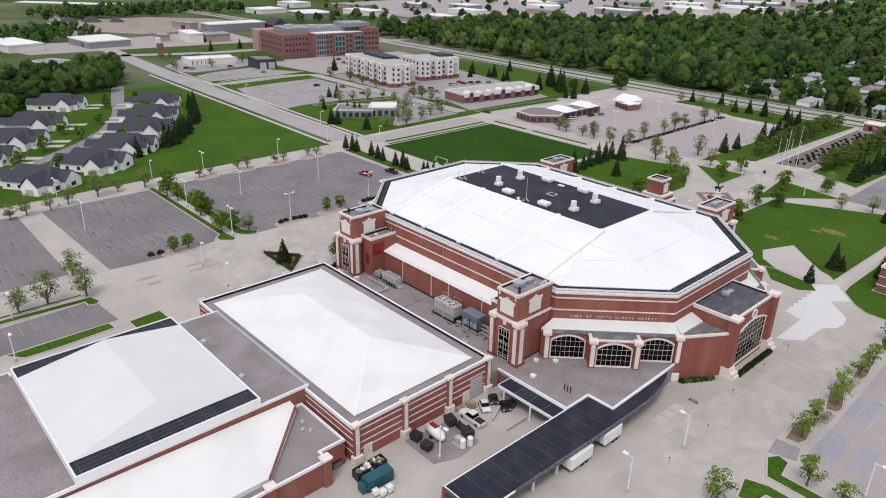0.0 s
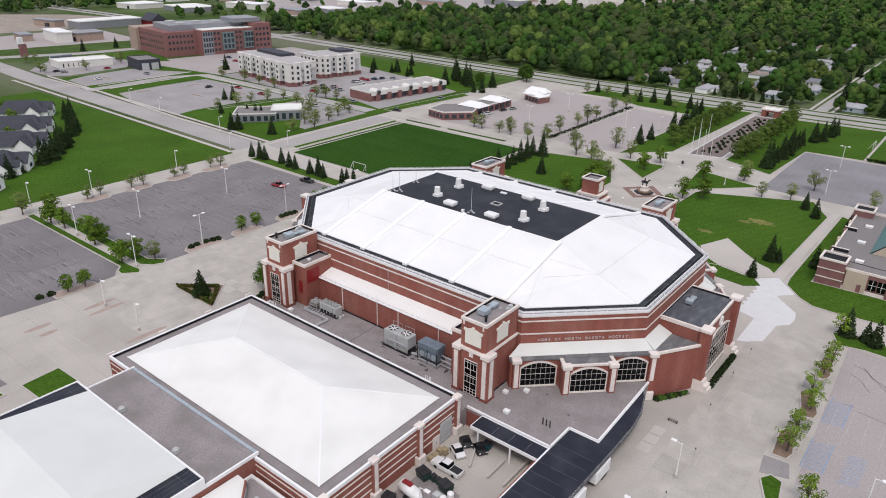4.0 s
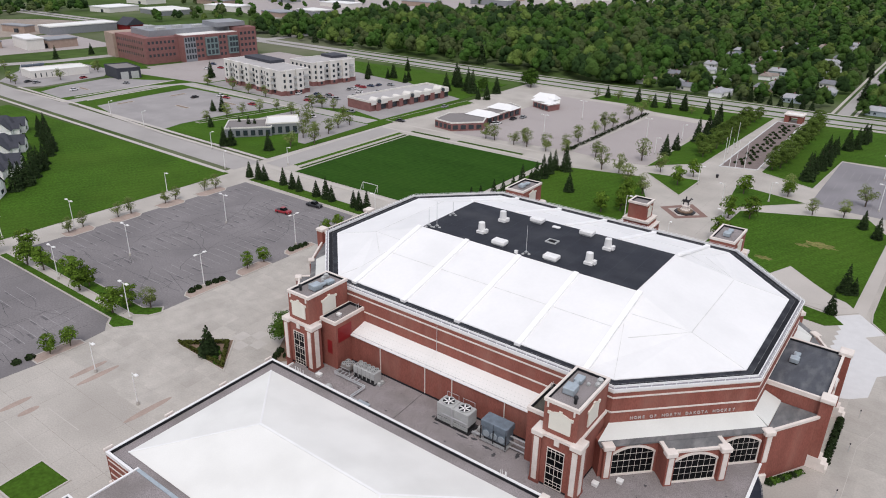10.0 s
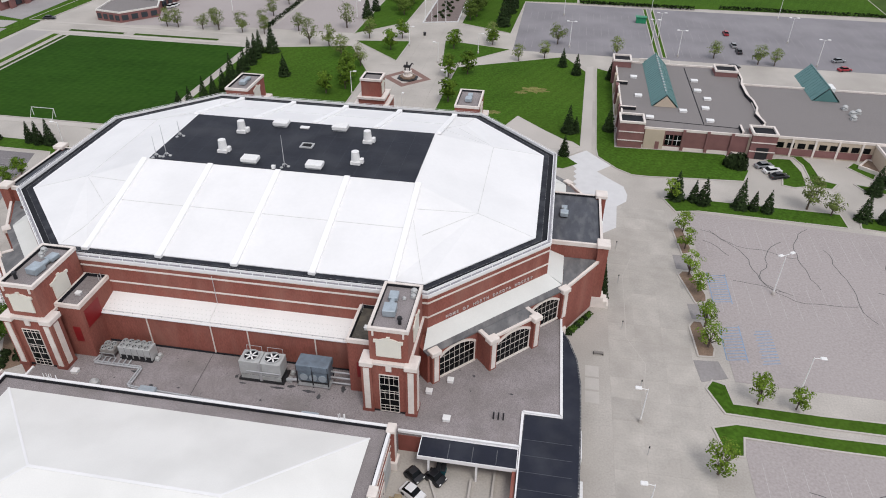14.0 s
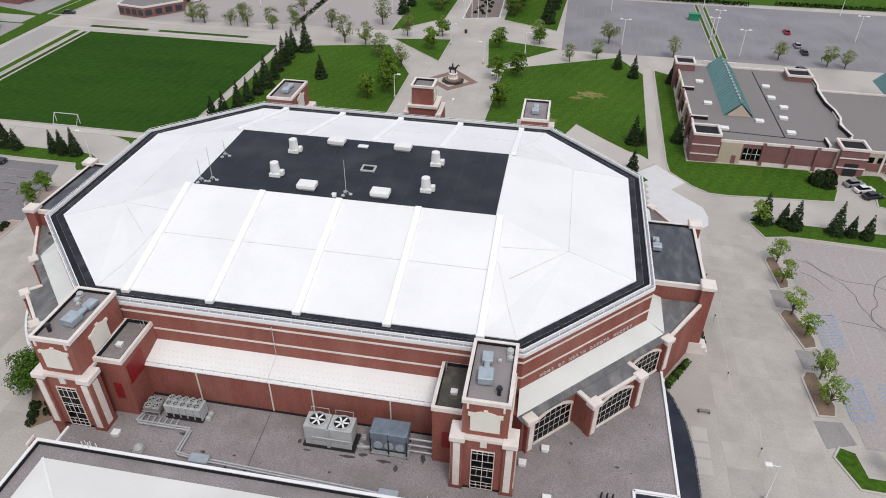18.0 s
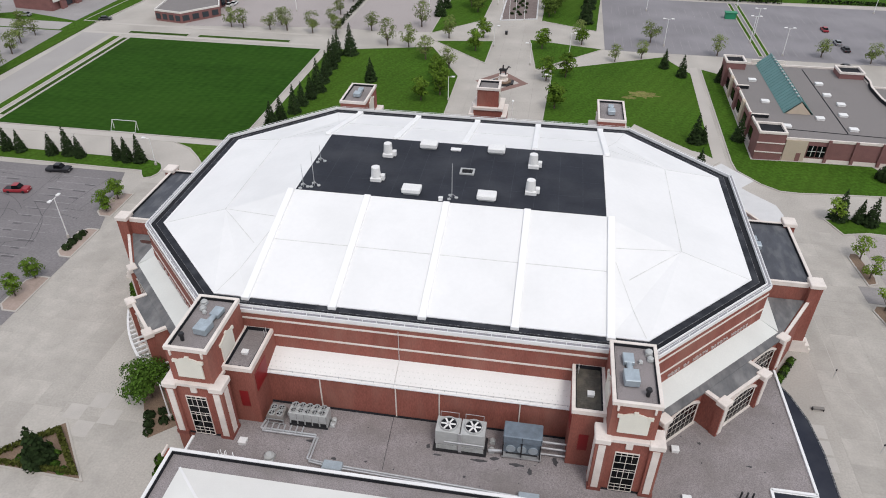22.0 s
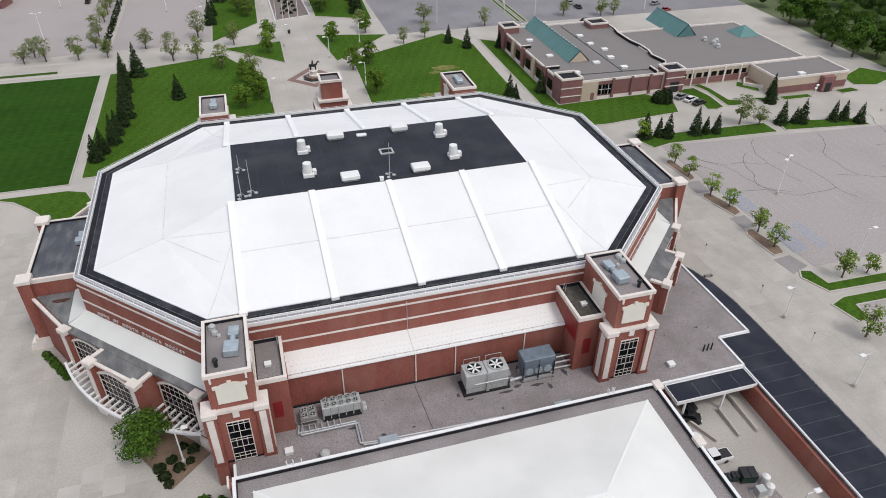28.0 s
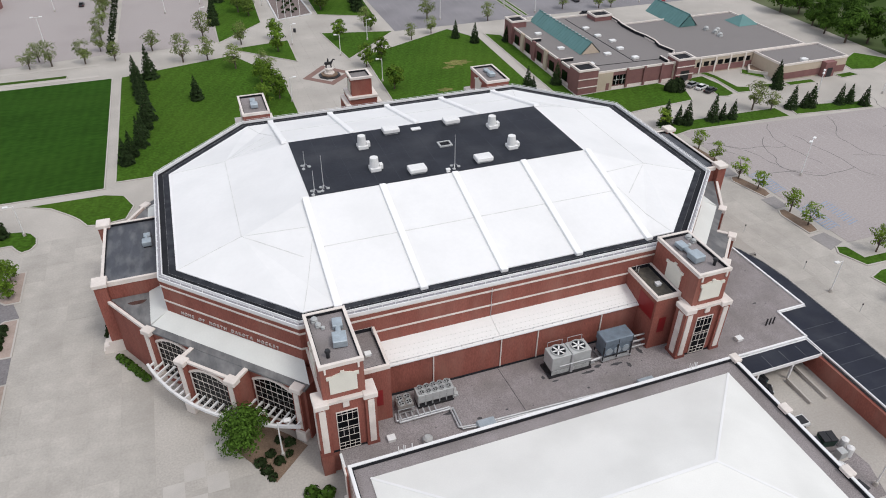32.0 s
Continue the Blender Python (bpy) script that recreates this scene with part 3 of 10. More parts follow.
def tower_window(parent, o, u, n, w0, w1, z0, z1):
    """A tall tower window: rows of four lights and rows of two, from the top down."""
    win = wall_panel("window", "glass", parent, o, u, n, w0, w1, z0, z1, 0.0, 0.0, 0.05, "tall dark window with pale bars")
    cuts = (0, 0.06, 0.25, 0.42, 0.48, 0.66, 0.83, 0.915, 1)
    for k, lights in enumerate((4, 4, 2, 4, 4, 2, 4, 4)):
        hi, lo = z1 - (z1 - z0) * cuts[k], z1 - (z1 - z0) * cuts[k + 1]
        dw = (w1 - w0) / lights
        for i in range(lights):
            part("pane", on_wall(bmesh.new(), o, u, n, w0 + i * dw + 0.03, w0 + (i + 1) * dw - 0.03, lo + 0.03, hi - 0.03, 0.052, 0.075), "glass", win)
            if i and i * 2 != lights:
                part("mullion", on_wall(bmesh.new(), o, u, n, w0 + i * dw - 0.02, w0 + i * dw + 0.02, lo, hi, 0.05, 0.11), "cast_stone", win)
        if k:
            part("transom", on_wall(bmesh.new(), o, u, n, w0, w1, hi - 0.028, hi + 0.028, 0.05, 0.12), "cast_stone", win)
    part("mullion", on_wall(bmesh.new(), o, u, n, (w0 + w1) / 2 - 0.035, (w0 + w1) / 2 + 0.035, z0, z1, 0.05, 0.12), "cast_stone", win)
    for a, b, c, d in ((w0 - 0.09, w0, z0 - 0.12, z1 + 0.12), (w1, w1 + 0.09, z0 - 0.12, z1 + 0.12), (w0, w1, z1, z1 + 0.12), (w0, w1, z0 - 0.12, z0)):
        part("frame", on_wall(bmesh.new(), o, u, n, a, b, c, d, 0.0, 0.13), "cast_stone", win)
    return win


def mullioned(parent, o, u, n, w0, w1, z0, z1, rise, cols, rows, heavy=(), frame_w=0.22, arch_trim=0.0):
    """A tall window: one dark pane a field, pale bars between, a frame round it."""
    win = wall_panel("window", "glass", parent, o, u, n, w0, w1, z0, z1, rise, 0.0, 0.05, "dark glazed window with pale bars")
    dw, dz = (w1 - w0) / cols, (z1 - z0) / rows
    key = (round(dw, 3), round(dz, 3), round(u[0], 3), round(u[1], 3), round(n[0], 3))
    if key not in PANES:
        bm = on_wall(bmesh.new(), (0, 0), u, n, 0.03, dw - 0.03, 0.03, dz - 0.03, 0.052, 0.075)
        PANES[key] = bpy.data.meshes.new("pane")
        bm.to_mesh(PANES[key])
        bm.free()
        PANES[key].materials.append(M["glass"])
    for i in range(cols):
        for k in range(rows):
            a, b = w0 + i * dw, w0 + (i + 1) * dw
            if z0 + (k + 1) * dz <= min(arch_z(a, w0, w1, z1, rise), arch_z(b, w0, w1, z1, rise)) + 0.01:
                p = new("pane", PANES[key])
                p.parent, p.location = win, (o[0] + u[0] * a, o[1] + u[1] * a, z0 + k * dz)
    for i in range(1, cols):
        w = w0 + i * dw
        part("mullion", on_wall(bmesh.new(), o, u, n, w - 0.018, w + 0.018, z0, arch_z(w, w0, w1, z1, rise), 0.05, 0.1), "cast_stone", win)
    for i in range(1, rows):
        z = z0 + i * dz
        lo, hi = w0, w1
        if z > z1 - rise:
            k = math.sqrt(max(0.0, (z1 - z) / rise)) * (w1 - w0) / 2
            lo, hi = (w0 + w1) / 2 - k, (w0 + w1) / 2 + k
        t = 0.04 if i in heavy else 0.018
        part("transom", on_wall(bmesh.new(), o, u, n, lo, hi, z - t, z + t, 0.05, 0.12 if i in heavy else 0.09), "cast_stone", win)
    part("sill", on_wall(bmesh.new(), o, u, n, w0 - frame_w, w1 + frame_w, z0 - 0.28, z0, 0, 0.3), "cast_stone", win)
    for a, b in ((w0 - frame_w, w0), (w1, w1 + frame_w)):
        part("jamb", on_wall(bmesh.new(), o, u, n, a, b, z0, z1 - rise, 0, 0.12), "cast_stone", win)
    if rise:
        bm, rows_ = bmesh.new(), []
        for i in range(13):
            a = w0 - frame_w + (w1 - w0 + 2 * frame_w) * i / 12
            za = arch_z(a, w0 - frame_w, w1 + frame_w, z1 + 0.12, rise + 0.12)
            rows_.append([bm.verts.new((o[0] + u[0] * a + n[0] * d, o[1] + u[1] * a + n[1] * d, z)) for d, z in ((0, za - 0.12), (0.25, za - 0.12), (0.25, za + 0.25), (0, za + 0.25))])
        for p, q in zip(rows_, rows_[1:]):
            for k in range(4):
                bm.faces.new((p[k], p[(k + 1) % 4], q[(k + 1) % 4], q[k]))
        bm.faces.new(rows_[0]), bm.faces.new(rows_[-1][::-1])
        bmesh.ops.recalc_face_normals(bm, faces=bm.faces)
        part("arch", bm, "cast_stone", win)
    else:
        part("head", on_wall(bmesh.new(), o, u, n, w0 - frame_w, w1 + frame_w, z1, z1 + 0.2, 0, 0.24), "cast_stone", win)
    return win


def shield(parent, o, u, n, w, z0, z1):
    """The cream panel with an arched head and little ears on a tower."""
    p = wall_panel("stone_panel", "cream_panel", parent, o, u, n, -w, w, z0, z1, 0.55, 0.0, 0.18, "cream stone panel with an arched head")
    for s in (-1, 1):
        on = on_wall(bmesh.new(), o, u, n, s * w - 0.3, s * w + 0.3, z1 - 0.75, z1 - 0.3, 0.0, 0.24)
        part("ear", on, "cream_panel", p)
    part("keystone", on_wall(bmesh.new(), o, u, n, -0.25, 0.25, z1 - 0.2, z1 + 0.3, 0.0, 0.26), "cream_panel", p)


def corner_tower(sx, y0, y1, top, facing):
    """A corner tower with its stone parapet, ledge, piers, panels and, in front, a tall window."""
    x0, x1 = sorted((24.65 * sx, 30.1 * sx))
    yf = y0 if facing < 0 else y1
    t = part("tower", prism(bmesh.new(), rect(x0, y0, x1, y1), 0, top - 0.45), "brick", arena, "square brick corner tower")
    part("parapet", ring(bmesh.new(), rect(x0 - 0.12, y0 - 0.12, x1 + 0.12, y1 + 0.12), 0.42, top - 0.5, top + 0.05), "cast_stone", t)
    part("parapet_lining", ring(bmesh.new(), rect(x0 + 0.302, y0 + 0.302, x1 - 0.302, y1 - 0.302), 0.1, top - 1.2, top - 0.05), "gutter", t)
    part("tower_roof", prism(bmesh.new(), rect(x0 + 0.4, y0 + 0.4, x1 - 0.4, y1 - 0.4), top - 1.2, top - 0.44), "gravel", t)
    xm = (x0 + x1) / 2
    part("ledge", ring(bmesh.new(), rect(x0 - 0.3, min(y0, yf + facing * 0.6), x1 + 0.3, max(y1, yf + facing * 0.6)), 0.6, 13.05, 13.5), "cast_stone", t)
    u, n = ((1, 0), (0, -1)) if facing < 0 else ((-1, 0), (0, 1))
    part("tower_foot", prism(bmesh.new(), rect(x0 + 0.3, min(yf, yf + facing * 0.4), x1 - 0.3, max(yf, yf + facing * 0.4)), 0, 12.95), "brick", t)
    shield(t, (xm, yf), u, n, 1.75, 14.4, 17.7)
    for e in (-1, 1):
        shield(t, (x1 if e > 0 else x0, (y0 + y1) / 2), (0, e), (e, 0), 1.7, 14.4, 17.7)
        # parapet spouts and corner piers
        part("spout", on_wall(bmesh.new(), (xm, yf), u, n, e * 2.1 - 0.12, e * 2.1 + 0.12, top - 1.3, top - 0.5, 0.0, 0.2), "cast_stone", t)
        px = xm + e * 3.15
        pier = part("pier", prism(bmesh.new(), rect(px - 0.75, min(yf + facing * 0.75, yf - facing * 1.6), px + 0.75, max(yf + facing * 0.75, yf - facing * 1.6)), 0, 12.75), "brick", t)
        part("pier_cap", bevelled(prism(bmesh.new(), rect(px - 0.95, min(yf + facing * 0.95, yf - facing * 1.8), px + 0.95, max(yf + facing * 0.95, yf - facing * 1.8)), 12.72, 13.6), 0.1), "cast_stone", pier)
        part("pier_strip", on_wall(bmesh.new(), (px, yf + facing * 0.75), u, n, -0.42, 0.42, 4.6, 12.5, 0.0, 0.12), "cast_stone", pier)
        part("pier_strip", on_wall(bmesh.new(), (px + e * 0.75, yf - facing * 0.35), (0, e), (e, 0), -0.5, 0.5, 4.6, 12.5, 0.0, 0.12), "cast_stone", pier)
        part("pier_foot", prism(bmesh.new(), rect(px - 0.85, min(yf + facing * 0.85, yf - facing * 1.7), px + 0.85, max(yf + facing * 0.85, yf - facing * 1.7)), 3.9, 4.5), "brick_dark", pier)
    # black strip round the foot of the tower
    part("base_flashing", ring(bmesh.new(), rect(x0 - 0.12, min(y0, yf + facing * 0.52), x1 + 0.12, max(y1, yf + facing * 0.52)), 0.3, 3.95, 4.2), "gutter", t)
    part("keystone", on_wall(bmesh.new(), (xm, yf), u, n, -0.4, 0.4, 12.1, 13.0, 0.0, 0.62), "cast_stone", t)
    if facing < 0:
        tower_window(t, (xm, yf - 0.42), u, n, -1.34, 1.34, 4.2, 11.2)
    return t


def roof_unit(x, y, z, turn, ln=1.0, wide=1.0):
    """The pale blue ventilation unit that lies on each tower: two boxes and a round duct between."""
    ob = thing("rooftop_unit", "pale blue galvanised ventilation unit on a flat roof", "ventilation unit", x, y, z, "roof units")
    for k, (a, b, w, h) in enumerate(((-2.3, -0.5, 0.75, 1.0), (0.7, 2.2, 0.55, 0.7))):
        bm = bevelled(quad_box(bmesh.new(), x - w * wide, y + a * ln, z + 0.15, x + w * wide, y + b * ln, z + h * wide), 0.08)
        part("casing", bm, "galvanised", ob)
    part("duct", tube(bmesh.new(), (x, y - 0.6, z + 0.55), (x, y + 0.8, z + 0.5), 0.42, 0.36, 12), "galvanised", ob)
    for a in (-1.8, 1.6):
        part("skid", quad_box(bmesh.new(), x - 0.6, y + a - 0.1, z, x + 0.6, y + a + 0.1, z + 0.15), "dark_metal", ob)
    ob.rotation_euler.z = turn
    return ob


def mushroom_vent(x, y, z, r=0.4, label="small pale mushroom vent on the gravel roof"):
    ob = thing("roof_vent", label, "vent", x, y, z, "roof vents")
    part("curb", bevelled(quad_box(bmesh.new(), x - r, y - r, z, x + r, y + r, z + r * 0.9), 0.04), "unit_grey", ob)
    part("neck", tube(bmesh.new(), (x, y, z + r * 0.9), (x, y, z + r * 1.4), r * 0.7, r * 0.7, 12), "unit_grey", ob)
    part("cap", tube(bmesh.new(), (x, y, z + r * 1.4), (x, y, z + r * 1.9), r * 1.1, r * 0.6, 14), "unit_grey", ob)
    return ob


def hatch_box(x, y, z, w, d, h, label="small white box on the gravel roof"):
    ob = thing("roof_box", label, "roof box", x, y, z, "roof boxes")
    part("body", bevelled(quad_box(bmesh.new(), x - w / 2, y - d / 2, z, x + w / 2, y + d / 2, z + h * 0.8), 0.03), "white_paint", ob)
    part("lid", bevelled(quad_box(bmesh.new(), x - w / 2 - 0.06, y - d / 2 - 0.06, z + h * 0.8, x + w / 2 + 0.06, y + d / 2 + 0.06, z + h), 0.04), "white_paint", ob)
    return ob


for sx in (-1, 1):
    corner_tower(sx, -33.85, -23.65, 19.3, -1)
    corner_tower(sx, 43.85, 53.9, 18.8, 1)
    roof_unit(26.7 * sx + (0.25 if sx < 0 else 0), -28.4, 18.86, 0.05 if sx > 0 else -0.12, 1.15, 1.2)
    roof_unit(27.3 * sx, 49.2, 18.36, 0.0)
    mushroom_vent(28.9 * sx if sx < 0 else 29.2, -25.0, 18.86, 0.42)
    mushroom_vent(28.6 * sx if sx < 0 else 29.3, -26.1, 18.86, 0.36)
    mushroom_vent(28.1 * sx, -26.7, 18.86, 0.25)
    stack = thing("vent_pipe", "black vent pipe on a tower roof", "vent pipe", 28.6 * sx, -32.0, 18.86)
    part("pipe", tube(bmesh.new(), (28.6 * sx, -32.0, 18.86), (28.6 * sx, -32.0, 19.8), 0.25, 0.25, 10), "dark_metal", stack)
    part("hood", tube(bmesh.new(), (28.6 * sx, -32.0, 19.8), (28.6 * sx, -32.0, 20.1), 0.4, 0.3, 10), "dark_metal", stack)
    x0, x1 = sorted((20.6 * sx, 24.65 * sx))
    b = part("stair_box", prism(bmesh.new(), rect(x0, -31.15, x1, -23.0), 0, 13.6), "brick", arena)
    part("parapet", ring(bmesh.new(), rect(x0 - 0.15, -31.3, x1 - 0.02, -22.9), 0.42, 13.6, 14.25), "cast_stone", b)
    part("box_roof", prism(bmesh.new(), rect(x0 + 0.3, -30.85, x1 - 0.1, -23.1), 13.5, 13.66), "roof_stained" if sx > 0 else "gravel", b)
    part("parapet_lining", ring(bmesh.new(), rect(x0 + 0.272, -30.878, x1 - 0.442, -23.322), 0.12, 13.6, 14.2), "gutter", b)
    xa, xb = (21.6 * sx, 23.0 * sx)
    part("red_panel", on_wall(bmesh.new(), (22.4 * sx, -31.15), (1, 0), (0, -1), -0.6, 0.6, 7.0, 9.85, 0, 0.06), "red_panel", b, "dark red wall panel")
    part("red_panel", on_wall(bmesh.new(), (20.6 * sx, -29.0), (0, 1), (-sx, 0), -1.7, 1.9, 9.6, 12.8, 0, 0.06), "red_panel", b, "dark red wall panel")
    part("ladder_hoop", tube(bmesh.new(), (21.2 * sx, -24.3, 14.2), (21.2 * sx, -24.3, 15.3), 0.05, 0.05, 6), "steel", b)
    part("ladder_hoop", tube(bmesh.new(), (21.2 * sx, -24.9, 14.2), (21.2 * sx, -24.9, 15.3), 0.05, 0.05, 6), "steel", b)
    hatch_box(22.8 * sx, -28.0, 13.66, 0.8, 0.7, 0.5)
    # side entrance block
    x0, x1 = sorted((47.6 * sx, 57.35 * sx))
    e = part("entrance_block", prism(bmesh.new(), rect(x0, 1.35, x1, 18.85), 0, 12.5), "brick", arena)
    part("parapet", ring(bmesh.new(), rect(x0, 1.23, x1, 18.97), 0.45, 12.3, 13.05), "cast_stone", e)
    part("parapet_lining", ring(bmesh.new(), rect(x0 + 0.452, 1.682, x1 - 0.452, 18.518), 0.1, 12.3, 12.95), "gutter", e)
    part("entrance_roof", prism(bmesh.new(), rect(x0 + 0.5, 1.73, x1 - 0.5, 18.47), 12.4, 12.6), "grey_roof", e)
    roof_unit(50.4 * sx, 11.8, 12.6, 0.0, 0.8)
    o, u, n = (57.35 * sx, CY), (0, sx), (sx, 0)
    mullioned(e, o, u, n, -6.6, 6.6, 1.2, 9.9, 1.6, 9, 7, heavy=(4,), frame_w=0.3)
    for s in (-1, 1):
        px = CY + s * 8.7
        pier = part("pier", prism(bmesh.new(), rect(min(56.5 * sx, 58.3 * sx), px - 1.0, max(56.5 * sx, 58.3 * sx), px + 1.0), 0, 12.9), "brick", e)
        part("pier_cap", bevelled(prism(bmesh.new(), rect(min(56.3 * sx, 58.55 * sx), px - 1.2, max(56.3 * sx, 58.55 * sx), px + 1.2), 12.88, 13.6), 0.1), "cast_stone", pier)
        bm = bmesh.new()
        for q, (d, z) in enumerate(((1.6, 0.0), (1.25, 0.7), (0.5, 1.5))):
            quad_box(bm, min(56.7 * sx, (58.3 + d) * sx), px - 1.1, z, max(56.7 * sx, (58.3 + d) * sx), px + 1.1, (0.7, 1.5, 2.3)[q])
        part("pier_base", bm, "cast_stone", pier, "stepped pale stone base")
    bm, rows_ = bmesh.new(), []
    for i in range(25):
        a = 2 * math.pi * i / 24 + 0.5
        rows_.append([bm.verts.new((57.35 * sx + sx * d, CY + sx * r * math.cos(a), 11.35 + r * math.sin(a))) for d, r in ((0.0, 0.75), (0.25, 0.75), (0.25, 1.1), (0.0, 1.1))])
    for p, q in zip(rows_, rows_[1:]):
        for k in range(4):
            bm.faces.new((p[k], p[(k + 1) % 4], q[(k + 1) % 4], q[k]))
    bmesh.ops.remove_doubles(bm, verts=bm.verts[:], dist=0.001)
    bmesh.ops.recalc_face_normals(bm, faces=bm.faces)
    part("emblem", bm, "white_paint", e, "plain white ring emblem")


def diag(sx, sy, s, d):
    """A plan point by its way along a corner wall (s) and its distance out (d)."""
    x, y = (s + d) / math.sqrt(2), (s - d) / math.sqrt(2)
    x, y = x - 0.55, y - 0.05
    return (sx * x, y if sy > 0 else 2 * CY - y)


RT = math.sqrt(0.5)
GLYPH = {}
for sx in (-1, 1):
    for sy in (1, -1):
        P = [diag(sx, sy, *q) for q in ((3.2, 37.2), (3.2, 42.3), (12.6, 42.3), (12.6, 45), (22.4, 45), (22.4, 42.3), (31.2, 42.3), (31.2, 37.4))]
        w = part("corner_wall", prism(bmesh.new(), P, 0, 9.75), "brick", arena)
        part("coping", prism(bmesh.new(), [diag(sx, sy, *q) for q in ((12.4, 42.62), (12.4, 45.25), (22.6, 45.25), (22.6, 42.62), (21.95, 42.62), (21.95, 44.8), (13.05, 44.8), (13.05, 42.62))], 9.75, 10.12), "cast_stone", w)
        part("bay_roof", prism(bmesh.new(), [diag(sx, sy, *q) for q in ((13.05, 42.3), (13.05, 44.8), (21.95, 44.8), (21.95, 42.3))], 9.75, 9.98), "worn_grey", w)
        skirt([diag(sx, sy, 3.0, 41.45), diag(sx, sy, 31.0, 41.45)], [diag(sx, sy, 5.7, 38.62), diag(sx, sy, 30.1, 38.62)], 10.05, 11.15, "skirt_grey")
        part("eave_gutter", prism(bmesh.new(), [diag(sx, sy, *q) for q in ((3.0, 41.45), (3.0, 42.6), (31.2, 42.6), (31.2, 41.45))], 9.755, 10.06), "worn_grey", w)
        u = (sx * RT, sy * RT)
        n = (sx * RT, -sy * RT)
        low = 4.3 if (sx > 0 and sy > 0) else 1.6
        for s0, s1, d in ((5.3, 11.9, 42.3), (14.1, 20.8, 45.0), (23.2, 29.6, 42.3)):
            o = diag(sx, sy, (s0 + s1) / 2, d)
            h = (s1 - s0) / 2
            mullioned(w, o, u, n, -h, h, low, 9.2, 1.15, 7, 4 if low > 4 else 7, heavy=(2,) if low > 4 else (3, 5), frame_w=0.24)
        for s, d in ((4.3, 42.3), (13.1, 45.0), (21.9, 45.0), (30.7, 42.3)):
            o = diag(sx, sy, s, d)
            pier = part("pier", on_wall(bmesh.new(), o, u, n, -0.65, 0.65, 0, 9.7, -0.3, 0.7), "brick", w)
            part("pier_cap", bevelled(on_wall(bmesh.new(), o, u, n, -0.9, 0.9, 9.45, 10.3, -0.5, 0.95), 0.1), "cast_stone", pier)
            part("pier_strip", on_wall(bmesh.new(), o, u, n, -0.4, 0.4, max(low, 2.4), 9.3, 0.7, 0.82), "cast_stone", pier)
            part("pier_base", bevelled(on_wall(bmesh.new(), o, u, n, -0.85, 0.85, 0, 1.9, -0.3, 1.1), 0.12), "cast_stone", pier)
        yy = (lambda y: y if sy > 0 else 2 * CY - y)
        W = [(sx * 51.4, yy(-8.3)), (sx * 57.25, yy(1.3)), (sx * 48, yy(1.3)), (sx * 48, yy(-5))]
        g = part("wedge_wall", prism(bmesh.new(), W, 0, 9.7), "brick", arena)
        part("wedge_coping", beam(bmesh.new(), (sx * 51.4, yy(-8.15), 9.93), (sx * 57.2, yy(1.1), 9.93), 0.45, 0.5), "cast_stone", g)
        part("wedge_roof", prism(bmesh.new(), [(sx * 51.3, yy(-7.5)), (sx * 56.6, yy(1.2)), (sx * 50.9, yy(1.2)), (sx * 50.9, yy(-7.5))], 9.6, 9.85), "worn_grey", g)
        skirt([(sx * 50.8, yy(-7.2)), (sx * 50.9, yy(1.2))], [(sx * 48.12, yy(-6.1)), (sx * 48.12, yy(1.2))], 10.05, 11.1, "skirt_grey")
        if sx < 0 < sy:
            rust = [(-52.7 + 1.05 * math.cos(a) * (1.2 + 0.3 * math.sin(3 * a)), -0.9 + 0.62 * math.sin(a) * (1 + 0.25 * math.cos(2 * a))) for a in (i * math.pi / 7 for i in range(14))]
            part("rust_stain", prism(bmesh.new(), rust, 9.8, 9.856), "rust", g, "dark rusty stain on the roof")
        # lettering over the skirt roof of the two front corners
        if sy > 0:
            a, b2 = Vector((48.25 * sx, -6.15, 0)), Vector((30.95 * sx, -23.45, 0))
            way = (a - b2).normalized() * (1 if sx > 0 else -1)
            out = Vector((way.y, -way.x, 0))
            mid = (a + b2) / 2 - out * 0.1
            m = Matrix((way, Vector((0, 0, 1)), out)).transposed().to_4x4()
            sign = thing("lettering_sign", "raised pale capital lettering on the brick wall", "sign", mid.x, mid.y, 11.55)
            for k, ch in enumerate("HOME OF NORTH DAKOTA HOCKEY"):
                if ch == " ":
                    continue
                if ch not in GLYPH:
                    fc = bpy.data.curves.new("letter", "FONT")
                    fc.body, fc.size, fc.extrude, fc.align_x, fc.offset = ch, 0.72, 0.1, "CENTER", 0.006
                    raw = new("letter", fc)
                    GLYPH[ch] = bpy.data.meshes.new_from_object(raw.evaluated_get(bpy.context.evaluated_depsgraph_get()))
                    bpy.data.objects.remove(raw)
                    GLYPH[ch].materials.clear()
                    GLYPH[ch].materials.append(M["letter_stone"])
                lt = new("letter", GLYPH[ch])
                lt.parent = sign
                lt.matrix_basis = Matrix.Translation(way * ((k - 13) * 0.66 - (0.5 if sx < 0 else 0.1))) @ m

# trellis over the west corner entrance
bm = bmesh.new()
arc = [diag(-1, 1, s, 47.2 - 3.4 * ((s - 17.5) / 14.0) ** 2) for s in [3.6 + 27.8 * i / 24 for i in range(25)]]
rows = []
for i, p in enumerate(arc):
    a, b = Vector(arc[max(0, i - 1)]), Vector(arc[min(24, i + 1)])
    side = Vector((-(b - a).y, (b - a).x)).normalized() * 0.175
    rows.append([bm.verts.new((p[0] + k * side.x, p[1] + k * side.y, z)) for k, z in ((-1, 3.68), (1, 3.68), (1, 4.12), (-1, 4.12))])
for p, q in zip(rows, rows[1:]):
    for k in range(4):
        bm.faces.new((p[k], p[(k + 1) % 4], q[(k + 1) % 4], q[k]))
